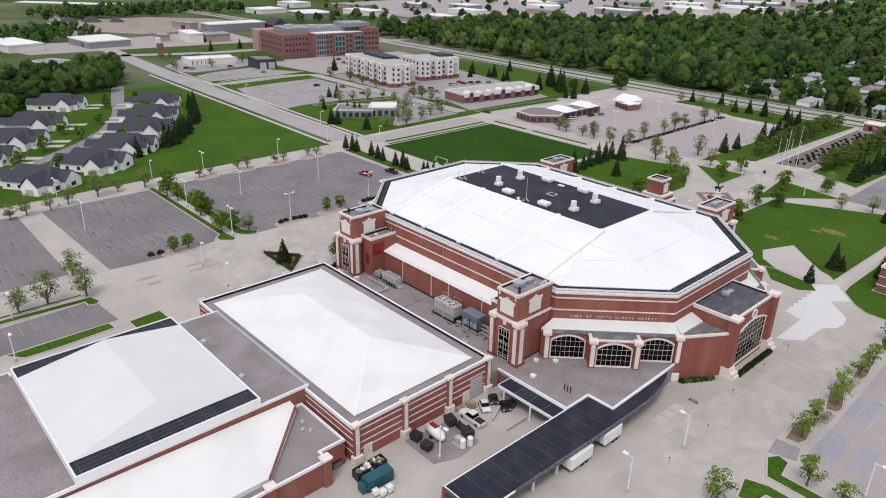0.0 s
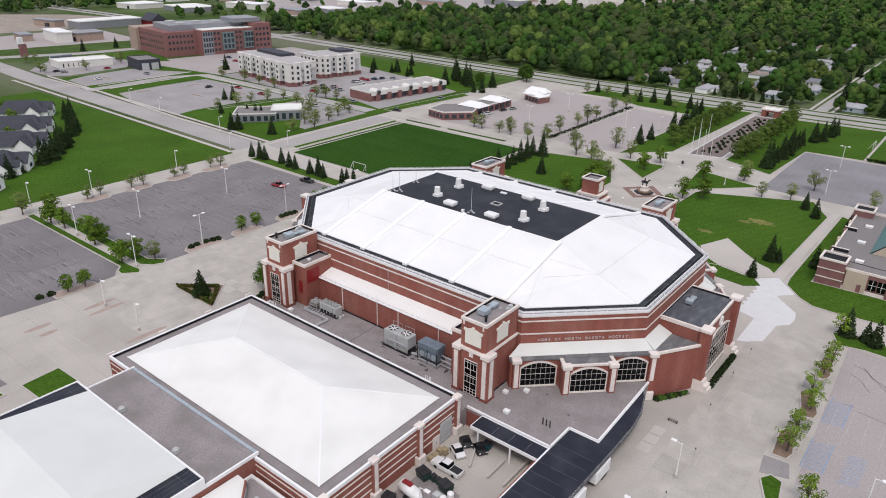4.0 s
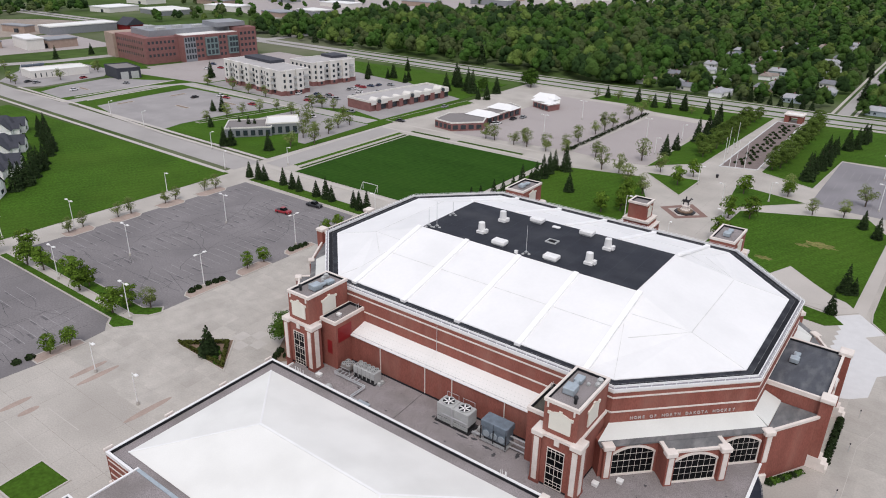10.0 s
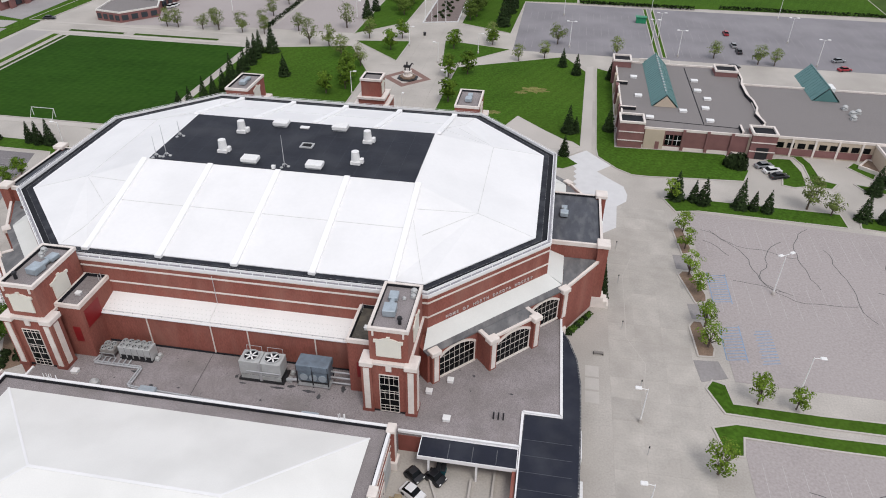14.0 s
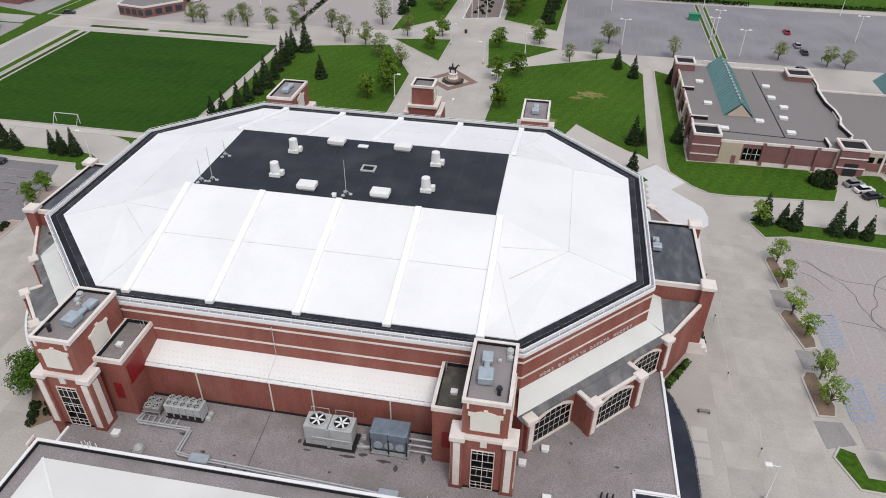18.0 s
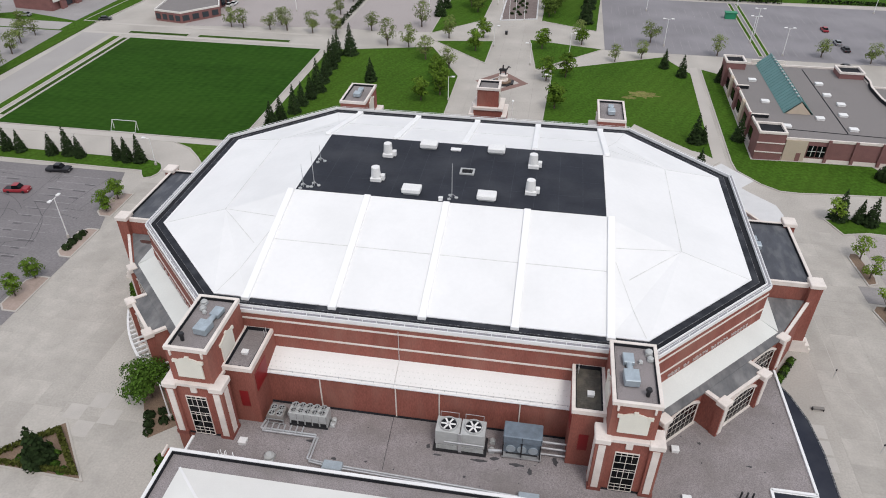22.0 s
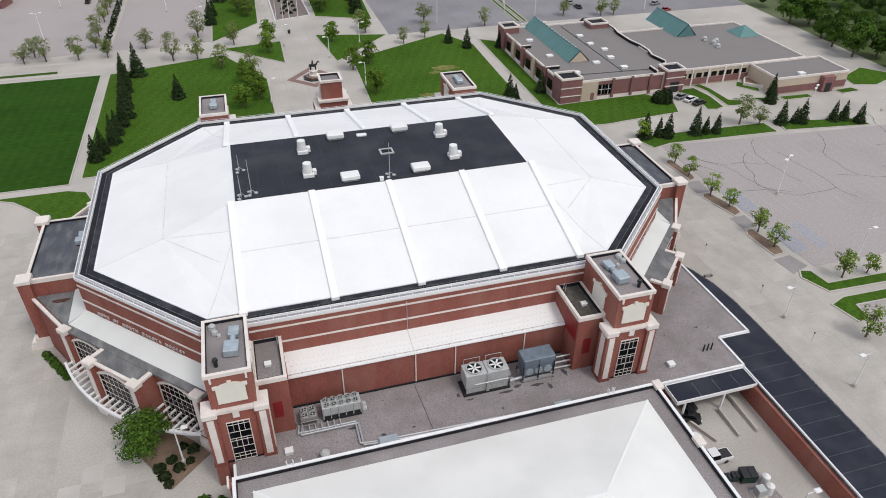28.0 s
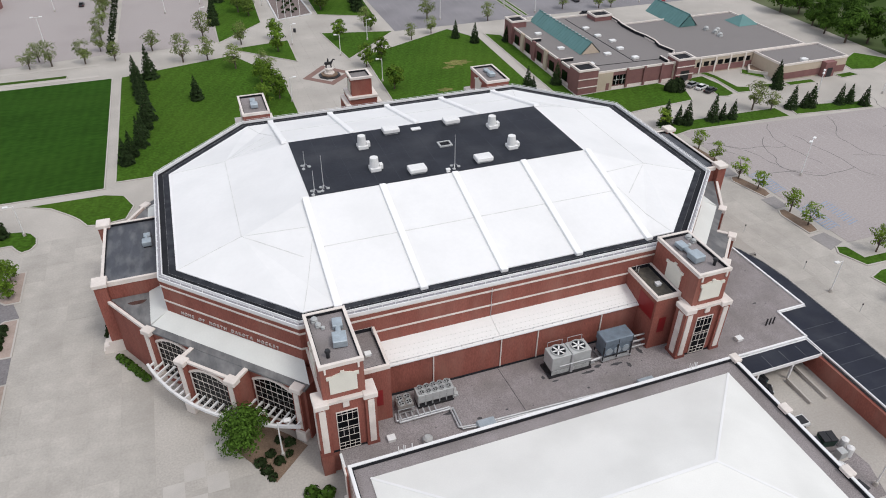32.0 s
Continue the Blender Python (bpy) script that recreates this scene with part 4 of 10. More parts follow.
bm.faces.new(rows[0]), bm.faces.new(rows[-1][::-1])
bmesh.ops.recalc_face_normals(bm, faces=bm.faces)
trellis = part("trellis", bm, "white_trim", arena, "curved white entrance trellis")
for i in range(24):
    s = 4.2 + 26.6 * i / 23
    d = 47.2 - 3.4 * ((s - 17.5) / 14.0) ** 2
    inner = 45.1 if 13 < s < 22 else 42.4
    part("slat", beam(bmesh.new(), (*diag(-1, 1, s, inner), 3.9), (*diag(-1, 1, s, d), 3.9), 0.22, 0.3), "white_trim", trellis)

# eaves railing
posts = quad_box(bmesh.new(), -0.04, -0.04, 0, 0.04, 0.04, 0.38)
pm = bpy.data.meshes.new("rail_post")
posts.to_mesh(pm)
posts.free()
pm.materials.append(M["white_trim"])
RAIL = inset_poly(EAVE, 0.24)
for i in range(8):
    a, b = Vector((*RAIL[i], 0)), Vector((*RAIL[(i + 1) % 8], 0))
    rail = part("railing", beam(bmesh.new(), (a.x, a.y, 17.74), (b.x, b.y, 17.74), 0.045, 0.045), "white_trim", arena, "white eaves railing")
    count = int((b - a).length / 1.9)
    for k in range(count + 1):
        p = a.lerp(b, k / count)
        ob = new("rail_post", pm)
        ob.parent, ob.location = rail, (p.x, p.y, 17.36)

# black deck: fans, hoods, masts
for x, y in ((-12.25, 13.5), (-12.3, 5.0), (12.65, 13.6), (12.7, 4.9)):
    fan = thing("roof_fan", "white upblast exhaust fan on the black deck", "exhaust fan", x, y, 22.87, "deck fans")
    part("curb", bevelled(quad_box(bmesh.new(), x - 0.9, y - 0.9, 22.87, x + 0.9, y + 0.9, 23.5), 0.05), "white_paint", fan)
    part("barrel", tube(bmesh.new(), (x - 0.1, y, 23.5), (x - 0.1, y, 25.2), 0.8, 0.68, 18), "white_paint", fan)
    part("motor_box", bevelled(quad_box(bmesh.new(), x + 0.7, y - 0.45, 23.0, x + 1.35, y + 0.45, 23.9), 0.06), "white_paint", fan)
for x, y in ((-5.9, 1.9), (6.0, 1.9), (-5.9, 17.6), (6.0, 17.8)):
    hood = thing("roof_hood", "long white ventilation hood on the black deck", "ventilation hood", x, y, 22.87, "deck hoods")
    part("curb", quad_box(bmesh.new(), x - 1.25, y - 0.75, 22.87, x + 1.25, y + 0.75, 23.2), "unit_grey", hood)
    part("cover", bevelled(quad_box(bmesh.new(), x - 1.5, y - 1.0, 23.15, x + 1.5, y + 1.0, 23.95), 0.12), "white_paint", hood)
hatch_box(-1.1, 17.4, 22.87, 1.7, 0.9, 0.25, "flat white access hatch on the black deck")
hatch_box(-1.0, 0.3, 22.87, 0.6, 0.5, 0.6, "small white box on the black deck")
pit = thing("cable_pit", "square cable pit with a pale rim on the deck", "pit", 1.9, 9.9, 22.87)
part("rim", ring(bmesh.new(), rect(0.7, 8.9, 3.1, 10.9), 0.3, 22.87, 23.1), "unit_grey", pit)
part("cover", prism(bmesh.new(), rect(1.0, 9.2, 2.8, 10.6), 22.87, 22.98), "gutter", pit)
for i in range(5):
    a = 0.3 + i
    part("cable", tube(bmesh.new(), (1.2 + 0.3 * i, 9.4, 23.0), (1.5 + 0.3 * i, 10.3, 23.15 + 0.1 * (i % 2)), 0.06, 0.06, 6), "dark_metal", pit)
for x, y, h in ((0.6, 1.4, 6.0), (-23.2, 9.6, 3.0), (-23.3, 0.8, 4.0), (-21.7, 1.5, 6.0)):
    mast = thing("mast", "thin grey antenna mast with ballast feet", "mast", x, y, 22.87, "deck masts")
    part("pole", tube(bmesh.new(), (x, y, 22.87), (x, y, 22.87 + h), 0.07, 0.03, 6), "steel", mast)
    for a in (0, 2.1, 4.2):
        part("foot", tube(bmesh.new(), (x + 0.7 * math.cos(a), y + 0.7 * math.sin(a), 22.87), (x + 0.7 * math.cos(a), y + 0.7 * math.sin(a), 23.0), 0.3, 0.3, 10), "unit_grey", mast)
        part("brace", tube(bmesh.new(), (x + 0.7 * math.cos(a), y + 0.7 * math.sin(a), 23.0), (x, y, 23.6), 0.04, 0.04, 5), "steel", mast)
# seams of the black deck
bm = bmesh.new()
for i in range(1, 13):
    quad_box(bm, -24.2 + i * 3.75, 0.2, 22.868, -24.14 + i * 3.75, 19.7, 22.884)
for y in (4.9, 9.6, 14.6):
    quad_box(bm, -24.2, y, 22.868, 24.2, y + 0.06, 22.882)
part("deck_seams", bm, "deck_seam", arena)
# rear tower behind
ct = part("rear_tower", prism(bmesh.new(), rect(-2.65, 63.6, 2.4, 68.55), 0, 15.35), "brick", arena, "brick tower over the rear entrance")
part("parapet", ring(bmesh.new(), rect(-2.9, 63.35, 2.65, 68.8), 0.55, 15.3, 15.85), "cast_stone", ct)
part("parapet_lining", ring(bmesh.new(), rect(-2.348, 63.902, 2.098, 68.248), 0.1, 14.9, 15.8), "gutter", ct)
part("tower_roof", prism(bmesh.new(), rect(-2.3, 63.9, 2.05, 68.2), 14.7, 15.36), "roof_grey", ct)
part("tower_base", prism(bmesh.new(), rect(-3.4, 62.9, 3.45, 69.4), 0, 10.6), "brick", ct)
part("ledge", ring(bmesh.new(), rect(-3.65, 62.6, 3.7, 69.6), 1.2, 10.6, 11.15), "cast_stone", ct)
for e in (-1, 1):
    shield(ct, (2.4 if e > 0 else -2.65, 66.1), (0, e), (e, 0), 1.2, 11.6, 14.6)
    part("pier", quad_box(bmesh.new(), e * 3.9 - 0.5, 62.5, 0, e * 3.9 + 0.5, 69.7, 9.0), "brick", ct)
    part("pier_cap", bevelled(quad_box(bmesh.new(), e * 3.9 - 0.65, 62.3, 9.0, e * 3.9 + 0.65, 69.9, 9.5), 0.08), "cast_stone", ct)
part("rear_lobby", prism(bmesh.new(), [(-10.5, 43.5), (10.5, 43.5), (7.2, 62.8), (-7.2, 62.8)], 0, 8.2), "brick", ct)
part("lobby_roof", prism(bmesh.new(), [(-10.7, 43.5), (10.7, 43.5), (7.4, 63.0), (-7.4, 63.0)], 8.2, 8.5), "grey_roof", ct)

# ---- low flat roof at the foot of the arena ----
LOW = [(-28.9, -39.85), (29.1, -39.85), (29.1, -37.5), (46.3, -37.5), (46.3, -31.05), (51.8, -31.05), (51.3, -8.9), (30, -20), (-28.9, -20)]
low = sheet("low_roof", "gravel", LOW, 3.95, "grey gravel flat roof at the foot of the arena", "roof", thick=3.95)
for a, b in (((29.2, -37.5), (46.3, -37.5)), ((46.3, -37.5), (46.3, -31.05)), ((46.3, -31.05), (51.8, -31.05)), ((51.8, -31.05), (51.3, -9.2)), ((-28.9, -39.8), (-28.9, -35))):
    part("roof_curb", beam(bmesh.new(), (*a, 4.02), (*b, 4.02), 0.34, 0.42), "white_trim", low, "white metal roof curb")
part("expansion_joint", beam(bmesh.new(), (-2.4, -39.6, 3.93), (-3.0, -27.2, 3.93), 0.06, 0.1), "dark_metal", low)
# black strip along the foot of the side wall
part("wall_flashing", beam(bmesh.new(), (-20.6, -27.24, 4.1), (20.6, -27.2, 4.02), 0.16, 0.3), "gutter", low)


def fan_ring(x, y, z, r, parent, blades=6):
    """A round fan: ring, hub and blades at rest."""
    rim = [(x + r * math.cos(2 * math.pi * i / 18), y + r * math.sin(2 * math.pi * i / 18)) for i in range(18)]
    fr = part("fan_ring", ring(bmesh.new(), rim, r * 0.1, z, z + 0.28), "unit_grey", parent)
    part("fan_well", tube(bmesh.new(), (x, y, z - 0.02), (x, y, z + 0.03), r * 0.9, r * 0.9, 18), "gutter", fr)
    for i in range(blades):
        a = 2 * math.pi * i / blades
        part("blade", beam(bmesh.new(), (x, y, z + 0.14), (x + 0.82 * r * math.cos(a), y + 0.82 * r * math.sin(a), z + 0.18), r * (0.2 if r > 0.6 else 0.14), 0.04), "white_paint" if r > 0.6 else "unit_grey", fr)
    part("hub", tube(bmesh.new(), (x, y, z + 0.05), (x, y, z + 0.24), r * 0.18, r * 0.15, 10), "unit_grey", fr)


chiller = thing("chiller", "long grey chiller with two rows of small fans", "chiller", -14, -30.0, 3.95)
part("base", quad_box(bmesh.new(), -16.8, -31.0, 3.95, -11.4, -29.0, 4.3), "dark_metal", chiller)
part("casing", bevelled(quad_box(bmesh.new(), -16.8, -30.95, 4.95, -11.4, -29.05, 6.45), 0.05), "unit_grey", chiller)
for i in range(6):
    part("leg", quad_box(bmesh.new(), -16.75 + i * 1.04, -30.9, 4.3, -16.6 + i * 1.04, -29.1, 4.95), "unit_grey", chiller)
    part("panel_joint", quad_box(bmesh.new(), -16.7 + i * 1.04, -30.965, 5.0, -16.67 + i * 1.04, -30.95, 6.4), "dark_metal", chiller)
part("coil", quad_box(bmesh.new(), -16.6, -30.8, 4.3, -11.6, -29.15, 4.95), "dark_metal", chiller)
for i in range(5):
    for y in (-30.45, -29.5):
        fan_ring(-16.1 + i * 1.0, y, 6.45, 0.42, chiller, 4)
cond = thing("condenser", "low dark condenser with four fans on a steel frame", "condenser", -18.6, -30.4, 3.95)
part("casing", bevelled(quad_box(bmesh.new(), -19.8, -31.2, 4.8, -17.5, -29.3, 5.7), 0.05), "concrete_dark", cond)
for x in (-19.2, -18.1):
    for y in (-30.75, -29.75):
        fan_ring(x, y, 5.7, 0.46, cond, 4)
for x in (-19.8, -17.65):
    for y in (-31.2, -29.45):
        part("leg", quad_box(bmesh.new(), x, y, 3.95, x + 0.12, y + 0.12, 4.85), "steel", cond)
for z in (4.4, 5.1):
    part("frame_bar", beam(bmesh.new(), (-19.9, -31.3, z), (-17.4, -31.3, z), 0.08, 0.08), "steel", cond)
pipes = thing("pipework", "silver insulated pipes along the gravel roof", "pipes", -16, -33, 3.95)
RUN = [(-20.2, -31.0), (-20.4, -32.3), (-13.6, -32.3), (-12.6, -32.3), (-12.6, -36.2), (-10.2, -36.5), (15.2, -37.4)]
for off in (0.0, 0.38):
    for a, b in zip(RUN, RUN[1:]):
        part("pipe", tube(bmesh.new(), (a[0] + off, a[1] - off, 4.25), (b[0] + off, b[1] - off, 4.25), 0.15, 0.15, 8), "steel", pipes)
for i in range(7):
    part("pipe", tube(bmesh.new(), (-19.7 + i * 0.85, -31.4, 4.5), (-19.7 + i * 0.85, -32.7, 4.4), 0.1, 0.1, 7), "steel", pipes)
for i in range(9):
    x = -8 + i * 2.6
    yb = -36.8 - 0.035 * (x + 10.2)
    part("sleeper", quad_box(bmesh.new(), x, yb - 0.45, 3.95, x + 0.2, yb + 0.35, 4.1), "dark_metal", pipes)
for x, y in ((-8.9, -37.0), (16.3, -37.7)):
    cv = thing("pipe_cover", "pale blue sheet metal pipe cover", "pipe cover", x, y, 3.95, "pipe covers")
    part("cover", bevelled(quad_box(bmesh.new(), x - 1.3, y - 0.7, 4.2, x + 1.3, y + 0.7, 4.85), 0.1), "galvanised", cv)
    part("stand", quad_box(bmesh.new(), x - 1.1, y - 0.5, 3.95, x + 1.1, y + 0.5, 4.2), "dark_metal", cv)

tower2 = thing("cooling_tower", "pale grey cooling tower with two big fans", "cooling tower", 6.9, -30.6, 3.95)
part("base", quad_box(bmesh.new(), 3.3, -32.0, 3.95, 10.4, -29.0, 4.3), "dark_metal", tower2)
for i in range(2):
    x0 = 3.6 + i * 3.3
    part("casing", bevelled(quad_box(bmesh.new(), x0, -31.8, 5.2, x0 + 3.2, -29.2, 7.75), 0.06), "unit_grey", tower2)
    part("louvre", quad_box(bmesh.new(), x0 + 0.1, -31.7, 4.3, x0 + 3.1, -29.3, 5.2), "dark_metal", tower2)
    for k in range(4):
        part("louvre_blade", quad_box(bmesh.new(), x0 + 0.1, -31.82, 4.38 + k * 0.21, x0 + 3.1, -31.7, 4.47 + k * 0.21), "unit_grey", tower2)
    fan_ring(x0 + 1.6, -30.5, 7.75, 1.2, tower2, 6)
    for dx in (0.4, 2.8):
        part("guard_post", tube(bmesh.new(), (x0 + dx, -29.25, 7.75), (x0 + dx, -29.25, 8.7), 0.04, 0.04, 5), "steel", tower2)
    part("guard_rail", tube(bmesh.new(), (x0 + 0.4, -29.25, 8.7), (x0 + 2.8, -29.25, 8.7), 0.04, 0.04, 5), "steel", tower2)
part("ladder", quad_box(bmesh.new(), 6.7, -32.0, 4.3, 7.1, -31.85, 7.75), "steel", tower2)
part("pipe_rail", tube(bmesh.new(), (4.8, -32.0, 6.1), (10.0, -32.0, 6.1), 0.09, 0.09, 6), "steel", tower2)
for x in (11.0, 11.05):
    mushroom_vent(x, -29.4 - (x - 11) * 30, 3.95, 0.38)
blue = thing("heat_exchanger", "weathered blue-grey metal plant box on a frame", "plant box", 15.0, -30.2, 3.95)
part("hood", bevelled(quad_box(bmesh.new(), 12.45, -31.6, 7.0, 17.45, -29.0, 8.25), 0.1), "unit_blue", blue)
part("body", quad_box(bmesh.new(), 12.6, -31.4, 5.0, 17.3, -29.2, 7.0), "unit_blue", blue)
part("frame_rail", quad_box(bmesh.new(), 12.4, -31.7, 4.2, 17.5, -29.0, 4.4), "steel", blue)
for x in (12.5, 14.9, 17.3):
    part("post", quad_box(bmesh.new(), x - 0.08, -31.65, 3.95, x + 0.08, -31.5, 7.0), "dark_metal", blue)
    part("post", quad_box(bmesh.new(), x - 0.08, -29.2, 3.95, x + 0.08, -29.05, 5.0), "dark_metal", blue)
    part("joint", quad_box(bmesh.new(), x - 0.03, -31.64, 7.05, x + 0.03, -31.6, 8.2), "dark_metal", blue)
part("pump_base", quad_box(bmesh.new(), 12.9, -31.2, 4.4, 17.0, -29.4, 5.0), "dark_metal", blue)
for i in range(3):
    bm = tube(bmesh.new(), (13.5 + i * 1.45, -31.4, 5.8), (13.5 + i * 1.45, -31.55, 5.8), 0.62, 0.62, 14)
    part("fan_face", bm, "galvanised", blue)
for z in (4.5, 5.3, 6.1):
    part("duct_pipe", tube(bmesh.new(), (17.3, -30.4 + (z - 5) * 0.4, z), (21.0, -30.4 + (z - 5) * 0.4, z), 0.14, 0.14, 8), "steel", blue)
part("elbow_pipe", tube(bmesh.new(), (10.6, -31.2, 4.5), (12.8, -31.2, 4.8), 0.24, 0.24, 8), "steel", blue)
for x, y in ((-10.9, -29.4), (-10.9, -30.2)):
    mushroom_vent(x, y, 3.95, 0.36)
mushroom_vent(-17.4, -36.9, 3.95, 0.62)
for x, y, w in ((-21.9, -34.9, 1.0), (32.2, -29.6, 0.9), (35.0, -26.8, 0.9), (35.6, -34.4, 1.0)):
    hatch_box(x, y, 3.95, w, w * 0.9, 0.6)
for i in range(3):
    vp = thing("vent_stack", "short dark vent stack on the gravel roof", "vent stack", 42.2 + i * 0.7, -33.0, 3.95, "vent stacks")
    part("pipe", tube(bmesh.new(), (42.2 + i * 0.7, -33.0, 3.95), (42.2 + i * 0.7, -33.0, 5.3), 0.12, 0.12, 8), "dark_metal", vp)

rs = random.Random(5)
SPILLS = [(9.5, -32.6, 1.3, 0.3), (11.6, -32.0, 0.9, 0.4), (4.0, -32.6, 0.9, 0.25), (14.6, -32.5, 1.6, 0.4), (16.2, -33.3, 0.5, 0.8), (-20.9, -30.4, 0.5, 0.9), (-13.2, -33.1, 0.9, 0.35), (-9.2, -35.4, 0.5, 0.3), (2.6, -31.4, 0.4, 0.5), (19.4, -31.2, 0.5, 1.0), (-5.0, -35.2, 0.35, 0.2), (8.0, -35.4, 0.3, 0.22), (31.0, -31.8, 0.4, 0.2), (38.4, -25.0, 0.35, 0.3), (44.3, -27.8, 0.5, 0.25), (36.5, -21.8, 0.5, 0.2)]
SPILLS += [(rs.uniform(-19, 19), rs.uniform(-38, -29), rs.uniform(0.1, 0.2), rs.uniform(0.08, 0.16)) for _ in range(26)] + [(rs.uniform(31, 49), rs.uniform(-30, -18), rs.uniform(0.1, 0.22), rs.uniform(0.08, 0.16)) for _ in range(18)]
for x, y, rx, ry in SPILLS:
    rim = []
    for k in range(11):
        q, w = 2 * math.pi * k / 11, rs.uniform(0.6, 1.25)
        rim.append((x + 0.75 * rx * w * math.cos(q), y + 0.75 * ry * w * math.sin(q)))
    part("roof_stain", prism(bmesh.new(), rim, 3.93, 3.956), "tar", low)

for x, y in ((-21.9, -40.1), (22.0, -40.1)):
    lad = thing("roof_ladder", "white hooped ladder head over the parapet", "ladder", x, y, 7.3, "roof ladders")
    for dx in (-0.35, 0.35):
        part("hoop", tube(bmesh.new(), (x + dx, y, 7.3), (x + dx * 1.3, y + 0.1, 8.6), 0.05, 0.05, 6), "white_paint", lad)
        part("stile", tube(bmesh.new(), (x + dx, y + 0.5, 3.95), (x + dx, y + 0.5, 8.3), 0.045, 0.045, 6), "white_paint", lad)
    for k in range(7):
        part("rung", tube(bmesh.new(), (x - 0.35, y + 0.5, 4.5 + 0.5 * k), (x + 0.35, y + 0.5, 4.5 + 0.5 * k), 0.03, 0.03, 5), "white_paint", lad)

# ---- practice hall ----
hall = thing("practice_hall", "low banded brick hall with a white hipped roof", "hall", 0, -56, 0)
part("wall", prism(bmesh.new(), rect(-28.75, -72.42, 28.9, -39.97), 0, 7.1), "brick", hall)
part("parapet", ring(bmesh.new(), rect(-28.9, -72.57, 29.05, -39.82), 0.42, 7.05, 7.68), "white_trim", hall)
part("parapet_lining", ring(bmesh.new(), rect(-28.47, -72.14, 28.62, -40.25), 0.12, 6.9, 7.58), "gutter", hall)
part("flat_roof", prism(bmesh.new(), rect(-28.4, -72.1, 28.55, -40.3), 6.9, 7.12), "gravel", hall)
for z in (2.0, 3.35, 4.7, 6.0):
    part("stone_band", ring(bmesh.new(), rect(-28.83, -72.5, 28.98, -39.89), 0.1, z + 0.05, z + 0.26), "cast_stone", hall)
bm = bmesh.new()
e = [bm.verts.new(p) for p in ((-26.6, -70.25, 7.25), (26.5, -70.25, 7.25), (26.5, -42.2, 7.25), (-26.6, -42.2, 7.25))]
r = [bm.verts.new(p) for p in ((-12.1, -56.35, 10.9), (12.35, -56.35, 10.9))]
for f in ((e[0], e[1], r[1], r[0]), (e[1], e[2], r[1]), (e[2], e[3], r[0], r[1]), (e[3], e[0], r[0])):
    bm.faces.new(f)
part("hip_roof", bm, "membrane_aged", hall, "white membrane hipped roof")
part("ridge_strip", beam(bmesh.new(), (-12.1, -56.35, 10.9), (12.35, -56.35, 10.9), 0.4, 0.06), "membrane", hall)
for x, xr in ((-26.6, -12.1), (26.5, 12.35)):
    for y in (-70.25, -42.2):
        part("hip_strip", beam(bmesh.new(), (xr, -56.35, 10.9), (x, y, 7.25), 0.3, 0.05), "membrane", hall)
for sx, xw in ((1, 28.9), (-1, -28.75)):
    for y in (-71.8, -61.3, -50.6, -40.4):
        pier = part("pier", quad_box(bmesh.new(), min(xw - 0.3, xw + sx * 0.55), y - 0.6, 0, max(xw - 0.3, xw + sx * 0.55), y + 0.6, 7.4), "brick", hall)
        part("pier_cap", bevelled(quad_box(bmesh.new(), min(xw - 0.5, xw + sx * 0.75), y - 0.8, 7.38, max(xw - 0.5, xw + sx * 0.75), y + 0.8, 7.95), 0.08), "cast_stone", pier)
        part("pier_strip", quad_box(bmesh.new(), min(xw, xw + sx * 0.64), y - 0.38, 1.6, max(xw, xw + sx * 0.64), y + 0.38, 7.2), "cast_stone", pier)
        part("pier_base", bevelled(quad_box(bmesh.new(), min(xw - 0.3, xw + sx * 0.95), y - 0.95, 0, max(xw - 0.3, xw + sx * 0.95), y + 0.95, 1.6), 0.1), "cast_stone", pier)
dock = part("dock_door", quad_box(bmesh.new(), 28.9, -44.9, 0.2, 29.02, -41.7, 4.4), "unit_grey", hall, "pale grey roller door")
for i in range(7):
    part("door_slat", quad_box(bmesh.new(), 29.02, -44.8, 0.4 + i * 0.56, 29.06, -41.8, 0.86 + i * 0.56), "unit_grey", dock)
for y in (-46.0, -69.4):
    d = part("door", quad_box(bmesh.new(), 28.9, y - 0.9, 0, 29.03, y + 0.9, 2.5), "cast_stone", hall, "pale double door")
    part("handle", quad_box(bmesh.new(), 29.03, y - 0.06, 1.0, 29.08, y + 0.06, 1.3), "dark_metal", d)
part("ladder_hoop", tube(bmesh.new(), (-20.5, -39.9, 7.5), (-20.5, -39.9, 8.5), 0.06, 0.06, 6), "white_trim", hall)
part("ladder_hoop", tube(bmesh.new(), (22.3, -39.9, 7.5), (22.3, -39.9, 8.5), 0.06, 0.06, 6), "white_trim", hall)

# ---- south hall with its gabled white roof ----
south = thing("south_hall", "brick hall with a white gabled roof and gravel decks", "hall", -4, -95, 0)
DECK = [(-21.1, -71.75), (-21.1, -81.0), (-22.3, -81.0), (-22.3, -110.8), (-23.6, -110.8), (-23.6, -150), (14.6, -150), (14.6, -71.75)]
part("wall", prism(bmesh.new(), DECK, 0, 8.0), "brick", south)
for (xa, ya), (xb, yb) in zip(DECK, DECK[1:]):
    part("parapet", beam(bmesh.new(), (xa, ya, 8.0), (xb, yb, 8.0), 0.3, 0.56), "white_trim", south)
# pale blue-grey strip along the line where the two halls meet
part("joint_flashing", beam(bmesh.new(), (-21.0, -72.0, 8.06), (14.5, -72.0, 8.06), 0.55, 0.2), "galvanised", south, "pale blue strip between the two halls")
part("flat_roof", prism(bmesh.new(), inset_poly(DECK, 0.2), 7.9, 8.08), "gravel", south)
